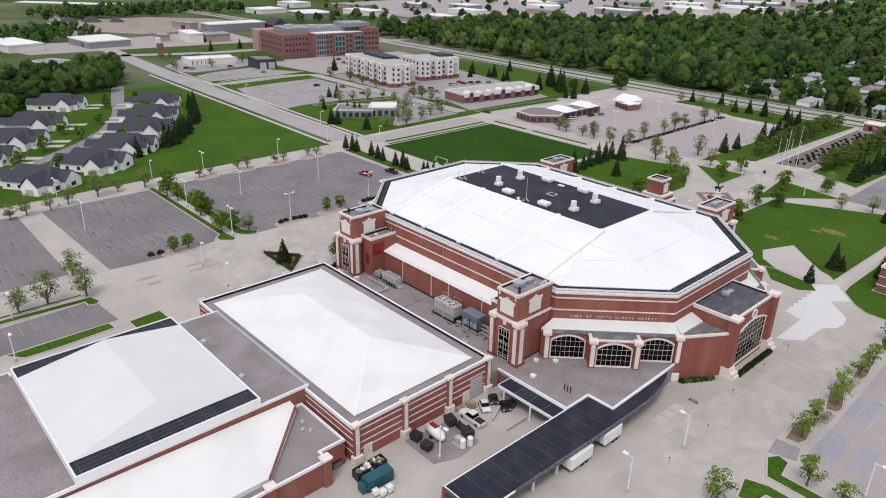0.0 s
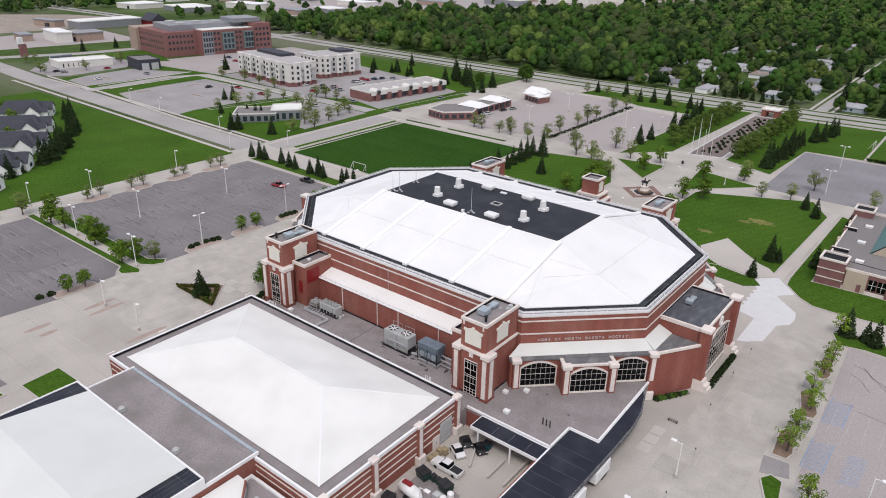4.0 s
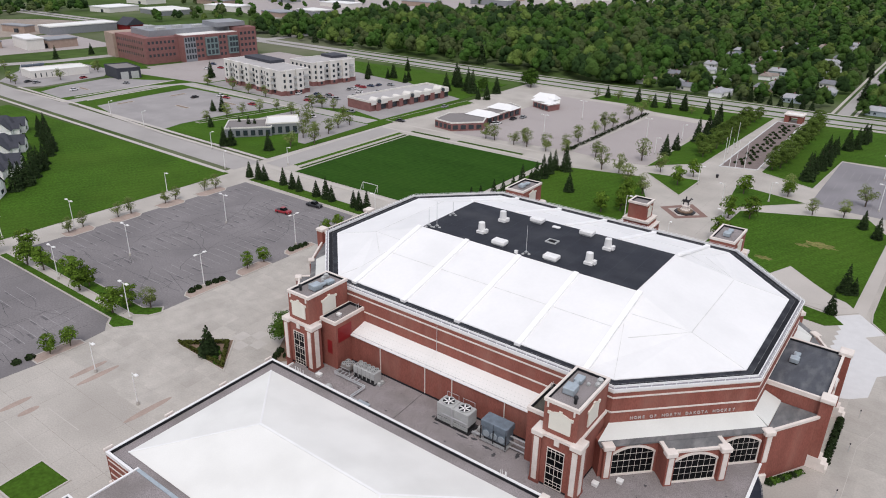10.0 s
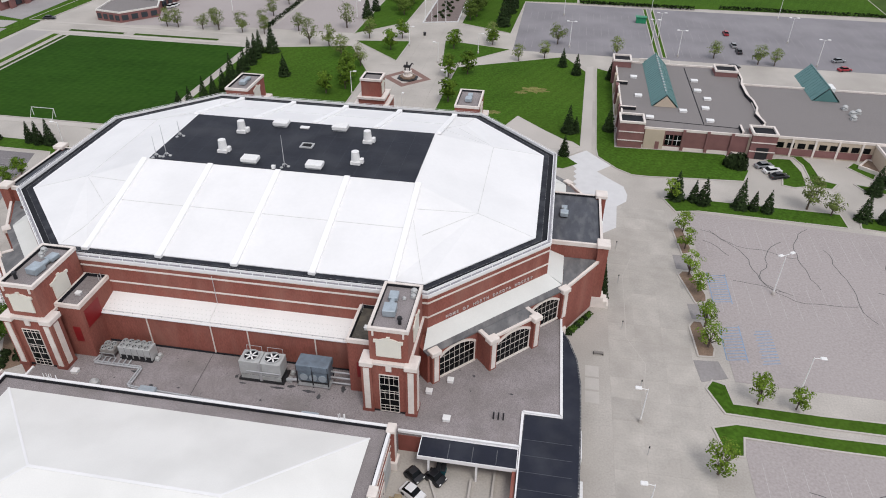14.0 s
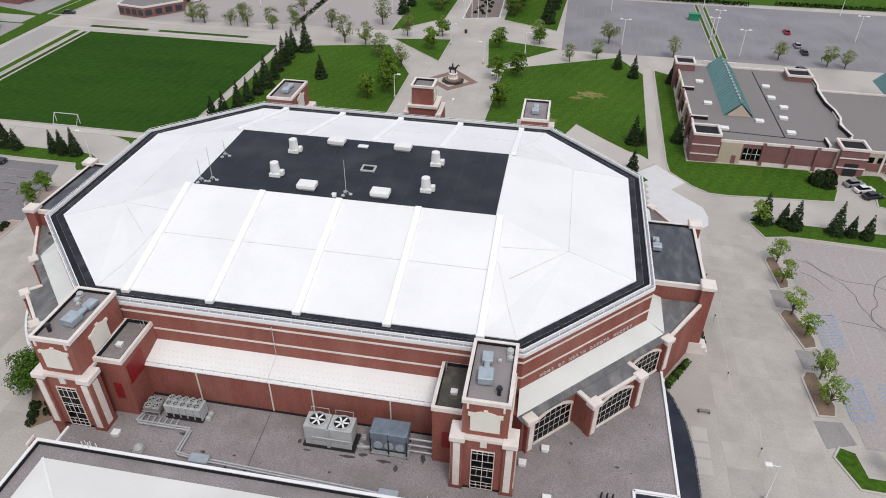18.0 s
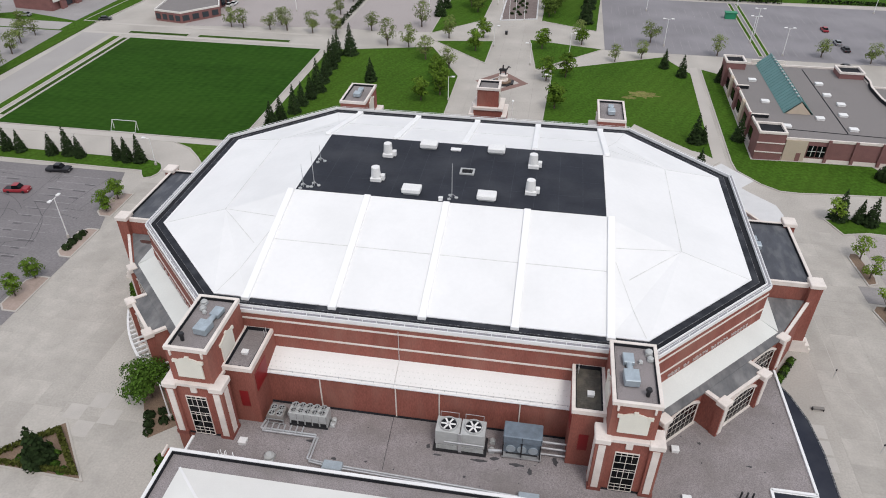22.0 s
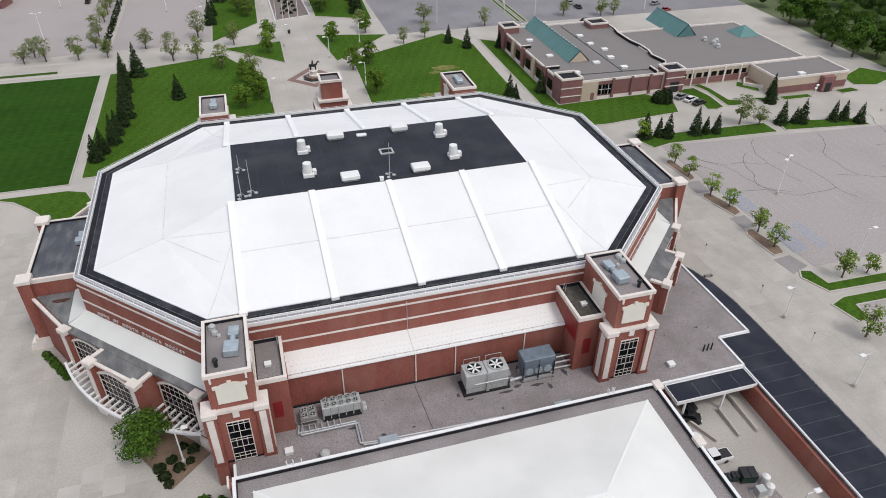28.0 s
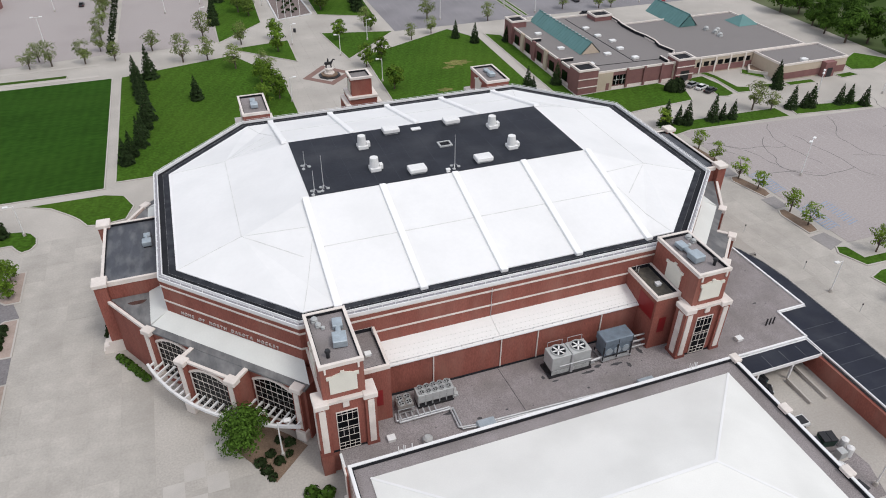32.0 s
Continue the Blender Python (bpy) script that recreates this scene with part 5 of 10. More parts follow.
part("fascia", ring(bmesh.new(), rect(-22.2, -110.6, 14.9, -81.2), 0.3, 8.05, 9.75), "white_trim", south)
for x0, x1 in ((-21.9, -18.0), (10.9, 14.6)):
    bandp = part("black_band", prism(bmesh.new(), rect(x0, -110.3, x1, -81.5), 8.1, 9.6), "canopy_roof", south, "black membrane band")
    for i in range(6):
        part("seam", quad_box(bmesh.new(), x0 + 0.1, -109.5 + i * 5.2, 9.58, x1 - 0.1, -109.44 + i * 5.2, 9.62), "grey_roof", bandp)
    for k in (1, 2, 3):
        part("seam", quad_box(bmesh.new(), x0 + k * 0.92, -110.2, 9.58, x0 + k * 0.92 + 0.06, -81.6, 9.615), "grey_roof", bandp)
bm = bmesh.new()
e = [bm.verts.new(p) for p in ((-18, -110.4, 9.7), (11.0, -110.4, 9.7), (11.0, -81.4, 9.7), (-18, -81.4, 9.7))]
r = [bm.verts.new(p) for p in ((-16.8, -95.8, 12.4), (8.2, -95.8, 12.4))]
for f in ((e[0], e[1], r[1], r[0]), (e[1], e[2], r[1]), (e[2], e[3], r[0], r[1]), (e[3], e[0], r[0])):
    bm.faces.new(f)
part("gable_roof", bm, "membrane_dull", south, "white membrane gabled roof")
for x in (-10.6, 5.2):
    mushroom_vent(x, -79.8, 8.08, 0.5, "round pale vent on the gravel deck")
wing = part("low_wing", prism(bmesh.new(), [(14.7, -73.45), (28.0, -73.45), (28.0, -78.2), (30.3, -78.2), (30.3, -150), (14.7, -150)], 0, 4.6), "brick", south)
part("wing_roof", prism(bmesh.new(), [(14.9, -73.6), (27.7, -73.6), (27.7, -78.5), (30.0, -78.5), (30.0, -149), (14.9, -149)], 4.5, 4.75), "gravel", wing)
part("wing_parapet", ring(bmesh.new(), [(14.76, -73.42), (28.1, -73.42), (28.1, -78.1), (30.45, -78.1), (30.45, -150), (14.76, -150)], 0.4, 4.6, 5.1), "white_trim", wing)
bm = bmesh.new()
t = [bm.verts.new(p) for p in ((16.6, -75.8, 6.4), (28.7, -87.6, 5.6), (28.7, -149, 5.6), (14.8, -149, 7.7), (14.8, -75.8, 6.6))]
b = [bm.verts.new((v.co.x, v.co.y, 4.7)) for v in t]
bm.faces.new(t[::-1])
for i in range(5):
    bm.faces.new((t[i], t[(i + 1) % 5], b[(i + 1) % 5], b[i]))
bmesh.ops.recalc_face_normals(bm, faces=bm.faces)
part("lean_to_roof", bm, "membrane_aged", wing, "white lean-to roof")
part("lean_to_edge", beam(bmesh.new(), (16.6, -75.8, 6.35), (28.8, -87.7, 5.55), 0.25, 0.5), "brick", wing)
for y in (-78.6, -88.4):
    part("pier", bevelled(quad_box(bmesh.new(), 29.6, y - 0.7, 0, 30.9, y + 0.7, 5.2), 0.05), "brick", wing)
    part("pier_cap", bevelled(quad_box(bmesh.new(), 29.4, y - 0.9, 5.2, 31.1, y + 0.9, 5.7), 0.08), "cast_stone", wing)
for x, y in ((19.5, -76.2), (21.3, -77.3), (22.4, -76.4)):
    mushroom_vent(x, y, 4.75, 0.32)

# ---- canopy over the loading lane ----
canopy = thing("canopy", "long black flat canopy with white edges", "canopy", 51, -50, 0)
CAN = [(46.2, -67.5), (53.9, -67.5), (54.0, -60), (54.6, -34), (54.6, -24), (54.0, -18.5), (52.6, -14.0), (51.55, -12.0), (51.95, -31.25), (46.5, -31.25), (46.4, -38.2)]
cr = part("roof", prism(bmesh.new(), CAN, 3.3, 3.88), "canopy_roof", canopy, "black membrane roof")
part("edge", ring(bmesh.new(), inset_poly(CAN, -0.1), 0.22, 3.2, 3.93), "worn_edge", canopy)
for a, b in (((51.55, -12.0), (51.95, -31.2)), ((51.95, -31.2), (46.5, -31.2)), ((46.4, -31.2), (46.15, -67.5)), ((53.9, -67.4), (54.1, -60)), ((46.1, -67.5), (54.0, -67.5))):
    part("white_edge", beam(bmesh.new(), (*a, 3.86), (*b, 3.86), 0.2, 0.24), "white_trim", canopy)
for i in range(12):
    y = -66.2 + i * 2.75
    part("seam", quad_box(bmesh.new(), 46.5, y, 3.87, 53.5, y + 0.06, 3.9), "canopy_seam", cr)
LINK = rect(32.7, -41.1, 46.1, -37.75)
link = part("link_roof", prism(bmesh.new(), LINK, 3.3, 3.75), "canopy_roof", canopy, "black membrane link roof")
part("link_edge", ring(bmesh.new(), inset_poly(LINK, -0.08), 0.12, 3.15, 3.8), "white_trim", link)
for i in range(1, 4):
    part("seam", quad_box(bmesh.new(), 33.4 + i * 3.3, -41.1, 3.74, 33.5 + i * 3.3, -38.4, 3.79), "grey_roof", link)
for x, y in ((34.2, -41.0), (40.8, -41.0)):
    part("post", quad_box(bmesh.new(), x - 0.14, y - 0.14, 0, x + 0.14, y + 0.14, 3.3), "white_trim", link)
for i in range(6):
    part("post", quad_box(bmesh.new(), 53.0, -66.6 + i * 6.0, 0, 53.35, -66.25 + i * 6.0, 3.3), "white_trim", canopy)
part("wall", prism(bmesh.new(), rect(45.6, -67.5, 46.1, -37.7), 0, 3.3), "brick", canopy)
part("back_wall", prism(bmesh.new(), rect(29.2, -37.6, 45.6, -37.3), 0, 3.2), "brick_dark", canopy)
for x0, y0, x1, y1 in ((40.6, -46.6, 40.6, -41.5), (43.7, -46.6, 43.7, -39.0), (36.9, -46.5, 34.6, -41.5)):
    tagged(part("dock_curb", beam(bmesh.new(), (x0, y0, 0.25), (x1, y1, 0.45), 0.3, 0.6), "concrete_walk"), "low concrete dock curb", "curb", kind="structure")


def trailer(x0, y0, x1, y1):
    ob = thing("box_trailer", "white box trailer parked under the canopy", "trailer", (x0 + x1) / 2, (y0 + y1) / 2, 0, "box trailers")
    part("box", bevelled(quad_box(bmesh.new(), x0, y0, 0.75, x1, y1, 3.05), 0.08), "white_paint", ob)
    part("chassis", quad_box(bmesh.new(), x0 + 0.4, y0, 0.5, x1 - 0.4, y1, 0.75), "dark_metal", ob)
    for y in (y0 + (y1 - y0) * 0.55, y0 + (y1 - y0) * 0.75):
        for x in (x0 + 0.2, x1 - 0.2):
            part("wheel", tube(bmesh.new(), (x - 0.12, y, 0.4), (x + 0.12, y, 0.4), 0.4, 0.4, 14), "dark_metal", ob)
    part("rear_door", quad_box(bmesh.new(), x0 + 0.15, y0 - 0.05, 0.85, x1 - 0.15, y0, 2.9), "white_paint", ob)
    for s in (-0.4, 0.4):
        part("door_bar", tube(bmesh.new(), ((x0 + x1) / 2 + s, y0 - 0.08, 0.9), ((x0 + x1) / 2 + s * 0.4, y0 - 0.08, 2.0), 0.03, 0.03, 5), "dark_metal", ob)


trailer(52.2, -46.8, 55.0, -40.9)
trailer(52.0, -37.2, 54.9, -32.2)


# ---- vehicles ----
PAINT = {}


def paint(name, color, rough=0.3):
    if name not in PAINT:
        PAINT[name] = material("car_" + name, color, rough, 0.1, vary=0.03, fine=0.02, spec=0.6)
    return PAINT[name]


def car(x, y, turn, color, label, kind="sedan", group="parked cars", ln=4.6):
    """A car of five parts: a lofted body, glass house, wheels, lamps."""
    ob = thing({"pickup": "pickup_truck"}.get(kind, "car"), label, "pickup truck" if kind == "pickup" else "car", 0, 0, 0, group)
    w, h = (0.98, 0.8) if kind == "pickup" else (0.9, 0.68)
    k = ln / 2
    if kind == "pickup":
        prof = [(-k, 0.95), (-0.15 * ln, 0.98), (0.18 * ln, 1.02), (0.30 * ln, 1.1), (k - 0.1, 1.0), (k, 0.75)]
        cab = [(-0.14 * ln, 1.0), (-0.12 * ln, 1.78), (0.10 * ln, 1.82), (0.22 * ln, 1.08)]
    else:
        prof = [(-k, 0.8), (-0.40 * ln, 0.92), (0.0, 0.92), (0.22 * ln, 0.9), (k - 0.2, 0.76), (k, 0.55)]
        cab = [(-0.40 * ln, 0.92), (-0.24 * ln, 1.40), (0.08 * ln, 1.43), (0.25 * ln, 0.9)]
    bm = bmesh.new()
    secs = [[bm.verts.new(p) for p in ((px, -w, 0.28), (px, -w, z * 0.75), (px, -w * 0.88, z), (px, w * 0.88, z), (px, w, z * 0.75), (px, w, 0.28))] for px, z in prof]
    for a, b in zip(secs, secs[1:]):
        for i in range(6):
            bm.faces.new((a[i], a[(i + 1) % 6], b[(i + 1) % 6], b[i]))
    bm.faces.new(secs[0]), bm.faces.new(secs[-1][::-1])
    bmesh.ops.recalc_face_normals(bm, faces=bm.faces)
    body = part("body", bm, paint(color[0], color[1]), ob)
    bm = bmesh.new()
    secs = [[bm.verts.new(p) for p in ((px, -w * (0.86 if i in (0, 3) else 0.72), z), (px, w * (0.86 if i in (0, 3) else 0.72), z))] for i, (px, z) in enumerate(cab)]
    lo = [[bm.verts.new((px, s * w * 0.86, cab[0][1] - 0.05)) for s in (-1, 1)] for px, z in (cab[0], cab[3])]
    bm.faces.new((secs[0][0], secs[0][1], secs[1][1], secs[1][0]))
    bm.faces.new((secs[1][0], secs[1][1], secs[2][1], secs[2][0]))
    bm.faces.new((secs[2][0], secs[2][1], secs[3][1], secs[3][0]))
    for s in (0, 1):
        bm.faces.new((secs[0][s], secs[1][s], secs[2][s], secs[3][s]))
    bmesh.ops.recalc_face_normals(bm, faces=bm.faces)
    part("glasshouse", bm, "glass", ob, "dark glass")
    part("roof", bevelled(quad_box(bmesh.new(), cab[1][0] - 0.05, -w * 0.73, cab[1][1], cab[2][0] + 0.05, w * 0.73, cab[1][1] + 0.06), 0.03), paint(color[0], color[1]), ob)
    if kind == "pickup":
        part("bed", quad_box(bmesh.new(), -k + 0.15, -w * 0.75, 0.9, -0.16 * ln, w * 0.75, 1.0), "dark_metal", ob, "dark open bed")
    for sx in (-0.31, 0.31):
        for s in (-1, 1):
            part("wheel", tube(bmesh.new(), (sx * ln, s * w * 0.8, 0.34), (sx * ln, s * w * 1.02, 0.34), 0.34, 0.34, 12), "dark_metal", ob)
    for s in (-1, 1):
        part("headlight", quad_box(bmesh.new(), k - 0.08, s * w * 0.7 - 0.16, 0.55, k + 0.02, s * w * 0.7 + 0.16, 0.7), "white_paint", ob)
        part("tail_light", quad_box(bmesh.new(), -k - 0.02, s * w * 0.75 - 0.12, 0.6, -k + 0.06, s * w * 0.75 + 0.12, 0.78), "red_panel", ob)
    ob.matrix_basis = pose(x, y, 0.03, 0, 0, turn)
    return ob


WHITE, BLACK, RED, GREY, BLUE = ("white", (0.7, 0.7, 0.7)), ("black", (0.015, 0.015, 0.018)), ("red", (0.30, 0.02, 0.03)), ("grey", (0.25, 0.26, 0.27)), ("blue", (0.03, 0.05, 0.10))
car(33.8, -49.0, 180, WHITE, "white pickup truck parked by the loading court", "pickup", "court vehicles", 5.8)
car(32.7, -44.7, -29, WHITE, "white utility cart with a dark front", "sedan", "court vehicles", 3.4)
car(32.4, -41.9, -35, BLACK, "small black utility cart", "sedan", "court vehicles", 2.6)
car(35.3, -41.8, -30, BLACK, "dark cart beside the dock", "sedan", "court vehicles", 2.8)
car(-101, 24.6, 8, RED, "dark red pickup truck alone in the lot", "pickup", ln=5.4)
car(-97.5, 34.6, 5, BLACK, "black pickup truck at the lot edge", "pickup", ln=5.6)


def dumpster(x, y, turn, mat, w, d, h, label):
    ob = thing("dumpster", label, "dumpster", 0, 0, 0, "court bins")
    bm = quad_box(bmesh.new(), -w / 2, -d / 2, 0.15, w / 2, d / 2, h * 0.85)
    for v in bm.verts:
        if v.co.z < 0.2:
            v.co.x *= 0.88
            v.co.y *= 0.8
    part("tub", bm, mat, ob)
    for s in (-1, 1):
        part("lid", bevelled(quad_box(bmesh.new(), s * w / 4 - w / 4 + 0.03, -d / 2 - 0.05, h * 0.86, s * w / 4 + w / 4 - 0.03, d / 2 + 0.05, h), 0.03), "dark_metal", ob)
        part("sleeve", quad_box(bmesh.new(), s * w / 2 - 0.06, -d / 3, h * 0.5, s * w / 2 + 0.06, d / 3, h * 0.62), mat, ob)
    ob.matrix_basis = pose(x, y, 0.0, 0, 0, turn)


M["bin_green"] = material("bin_green", (0.018, 0.05, 0.038), 0.5, vary=0.2)
M["bin_teal"] = material("bin_teal", (0.012, 0.085, 0.105), 0.5, vary=0.2)
dumpster(32.0, -53.0, -12, "bin_green", 2.2, 1.7, 1.7, "dark green dumpster on the court")
dumpster(36.6, -53.0, -12, "bin_green", 2.2, 1.7, 1.7, "dark green dumpster beside white tanks")
dumpster(33.7, -52.5, -12, "bin_green", 1.0, 0.9, 1.3, "small green wheeled bin")
dumpster(34.9, -52.6, -12, "bin_green", 1.0, 0.9, 1.3, "small green wheeled bin")
dumpster(31.3, -60.6, 10, "dark_metal", 1.9, 1.6, 1.6, "black dumpster by the hall wall")
dumpster(34.4, -60.8, 10, "dark_metal", 1.9, 1.6, 1.5, "black dumpster on the court")
dumpster(27.2, -75.2, 0, "unit_blue", 2.4, 1.7, 1.5, "grey-blue dumpster in the wall corner")
dumpster(35.9, -40.6, 0, "bin_teal", 1.4, 1.2, 1.5, "teal wheeled bin at the dock")
for x, y in ((38.1, -55.6), (38.5, -54.2)):
    tk = thing("tank", "white upright plastic tank", "tank", x, y, 0, "court tanks")
    part("shell", tube(bmesh.new(), (x, y, 0), (x, y, 1.6), 0.55, 0.55, 14), "white_paint", tk)
    part("top", tube(bmesh.new(), (x, y, 1.6), (x, y, 1.9), 0.55, 0.2, 14), "white_paint", tk)
gb = thing("electric_box", "grey metal electrical cabinet on a slab", "cabinet", 36.8, -55.4, 0)
part("body", bevelled(quad_box(bmesh.new(), 36.2, -56.0, 0.1, 37.4, -54.9, 1.4), 0.05), "unit_grey", gb)
part("slab", quad_box(bmesh.new(), 35.9, -56.3, 0, 37.7, -54.6, 0.1), "concrete_walk", gb)
wt = thing("tank_trailer", "white rounded tank trailer by the bins", "trailer", 34.2, -58.4, 0)
bm = tube(bmesh.new(), (31.2, -57.3, 1.4), (34.4, -57.6, 1.3), 1.05, 0.95, 16)
part("tank", bm, "white_paint", wt, smooth=True)
part("tank_end", tube(bmesh.new(), (34.4, -57.6, 1.3), (35.4, -57.7, 1.1), 0.95, 0.4, 16), "white_paint", wt)
part("hatch", bevelled(quad_box(bmesh.new(), 31.6, -57.9, 2.3, 33.4, -57.0, 2.6), 0.08), "red_panel", wt)
for a, b in ((32.6, -58.3), (32.6, -56.5)):
    part("wheel", tube(bmesh.new(), (a, b, 0.4), (a + 0.25, b - 0.1, 0.4), 0.4, 0.4, 12), "dark_metal", wt)
od = thing("open_skip", "black open skip full of pale scrap", "skip", 32.3, -71.5, 0)
TUB = [(31.4, -74.5), (33.2, -74.6), (33.1, -68.6), (31.3, -68.5)]
part("tub", ring(bmesh.new(), TUB, 0.12, 0, 1.5), "dark_metal", od)
part("floor", prism(bmesh.new(), inset_poly(TUB, 0.1), 0.05, 0.5), "dark_metal", od)
for i in range(7):
    y = -74.1 + i * 0.9
    part("side_rib", quad_box(bmesh.new(), 33.15, y, 0.1, 33.27, y + 0.12, 1.5), "dark_metal", od)
rs = random.Random(5)
for i in range(22):
    x, y = 31.8 + rs.random() * 0.9, -74.1 + rs.random() * 5.0
    bm = quad_box(bmesh.new(), -0.45, -0.25, 0, 0.45, 0.25, 0.35)
    bm.transform(Matrix.Translation((x, y, 1.0 + 0.3 * rs.random())) @ Euler((rs.random(), rs.random(), rs.random() * 3)).to_matrix().to_4x4())
    part("scrap", bm, ("mulch", "white_paint", "unit_grey", "bare_soil")[i % 4], od)
tt = thing("compactor", "teal rolling compactor container", "container", 34.4, -72.2, 0)
bm = bevelled(quad_box(bmesh.new(), -3.0, -1.2, 0.3, 3.0, 1.2, 2.5), 0.15)
part("container", bm, "bin_teal", tt)
for i in range(5):
    part("rib", quad_box(bmesh.new(), -2.5 + i * 1.2, -1.28, 0.4, -2.35 + i * 1.2, 1.28, 2.4), "bin_teal", tt)
part("ram_box", bevelled(quad_box(bmesh.new(), -4.0, -0.9, 0.2, -3.0, 0.9, 1.8), 0.08), "bin_teal", tt)
for s in (-1, 1):
    part("skid", quad_box(bmesh.new(), -3, s * 0.9 - 0.1, 0, 3, s * 0.9 + 0.1, 0.3), "dark_metal", tt)
for o in tt.children:
    o.matrix_parent_inverse = Matrix()
tt.matrix_basis = pose(35.5, -72.3, 0, 0, 0, 88) @ Matrix.Diagonal((0.86, 0.84, 0.95, 1))
for i, (x, y) in enumerate(((29.9 + 0.5, -49.0), (30.6, -48.2), (30.3, -46.6), (31.0, -46.2), (38.0, -73.2), (38.1, -71.9), (37.2, -74.0))):
    pl = thing("crate", "cardboard and timber crate by the wall" if i < 4 else "white bulk bag on the ground", "crate" if i < 4 else "bag", x, y, 0, "court crates")
    part("box", bevelled(quad_box(bmesh.new(), x - 0.5, y - 0.5, 0.12, x + 0.5, y + 0.5, 1.0 + 0.2 * (i % 2)), 0.05), "bare_soil" if i < 4 else "white_paint", pl)
    part("pallet", quad_box(bmesh.new(), x - 0.6, y - 0.5, 0, x + 0.6, y + 0.5, 0.12), "mulch", pl)
sheet("court_slab", "gravel", [(30.6, -62.5), (38.5, -62.5), (40.2, -58), (39.5, -52.5), (31.5, -51.5)], 0.05, "grey gravel corner of the loading court", "pavement")


# ---- plants ----
def leaf_material(name, color, spread=0.35, scale=0.12, vary=0.25):
    m = material(name, color, 0.8, vary=vary, scale=scale, fine=0.1, fine_scale=1.5, per_object=0.18, spec=0.05)
    nt = m.node_tree
    geo = nt.nodes.new("ShaderNodeNewGeometry")
    r = nt.nodes.new("ShaderNodeMapRange")
    r.inputs["To Min"].default_value, r.inputs["To Max"].default_value = 1 - spread, 1 + spread
    nt.links.new(geo.outputs["Random Per Island"], r.inputs["Value"])
    b = nt.nodes["Principled BSDF"]
    src = b.inputs["Base Color"].links[0].from_socket
    s = nt.nodes.new("ShaderNodeVectorMath")
    s.operation = "SCALE"
    nt.links.new(src, s.inputs[0])
    nt.links.new(r.outputs[0], s.inputs["Scale"])
    nt.links.new(s.outputs[0], b.inputs["Base Color"])
    return m


M["leaf_spring"] = leaf_material("leaf_spring", (0.145, 0.185, 0.056))
M["leaf_olive"] = leaf_material("leaf_olive", (0.060, 0.068, 0.016), 0.4)
M["leaf_garden"] = leaf_material("leaf_garden", (0.078, 0.122, 0.024), 0.35)
M["leaf_entrance"] = leaf_material("leaf_entrance", (0.050, 0.098, 0.015), 0.6)
M["leaf_light"] = leaf_material("leaf_light", (0.125, 0.195, 0.026), 0.4)
M["leaf_fresh"] = leaf_material("leaf_fresh", (0.084, 0.145, 0.018), 0.45)
M["leaf_deep"] = leaf_material("leaf_deep", (0.045, 0.090, 0.014), 0.45)
M["needle"] = leaf_material("needle", (0.021, 0.036, 0.013), 0.4)
M["shrub"] = leaf_material("shrub", (0.020, 0.032, 0.012), 0.4)
WOOD_TINTS = {"leaf_woods": (0.053, 0.099, 0.023), "leaf_woods_fresh": (0.050, 0.110, 0.022), "leaf_woods_light": (0.104, 0.156, 0.037), "leaf_woods_deep": (0.025, 0.051, 0.016), "leaf_woods_olive": (0.072, 0.098, 0.037)}
for key, tint in WOOD_TINTS.items():
    M[key] = leaf_material(key, tint, 0.07, scale=0.12, vary=0.22)
M["bark"] = material("bark", (0.11, 0.085, 0.065), 0.95, vary=0.2, scale=2)
rng = np.random.default_rng(11)


def quads(centres, normals, size):
    """Small leaf quads: an array of corners, four to a leaf."""
    n = len(centres)
    normals = normals / np.maximum(np.linalg.norm(normals, axis=1, keepdims=True), 1e-6)
    ref = rng.normal(size=(n, 3))
    a = np.cross(normals, ref)
    a /= np.maximum(np.linalg.norm(a, axis=1, keepdims=True), 1e-6)
    b = np.cross(normals, a)
    s = np.asarray(size).reshape(-1, 1) * np.ones((n, 1))
    c = [centres - a * s - b * s * 0.6, centres + a * s - b * s * 0.8, centres + a * s * 0.8 + b * s, centres - a * s * 0.7 + b * s * 0.7]
    return np.stack(c, 1).reshape(-1, 3)


def leaf_mesh(name, corners, mat):
    n = len(corners) // 4
    me = bpy.data.meshes.new(name)
    me.vertices.add(4 * n)
    me.vertices.foreach_set("co", corners.astype(np.float32).ravel())
    me.loops.add(4 * n)
    me.loops.foreach_set("vertex_index", np.arange(4 * n, dtype=np.int32))
    me.polygons.add(n)
    me.polygons.foreach_set("loop_start", np.arange(0, 4 * n, 4, dtype=np.int32))
    me.materials.append(M[mat])
    me.update(calc_edges=True)
    return me


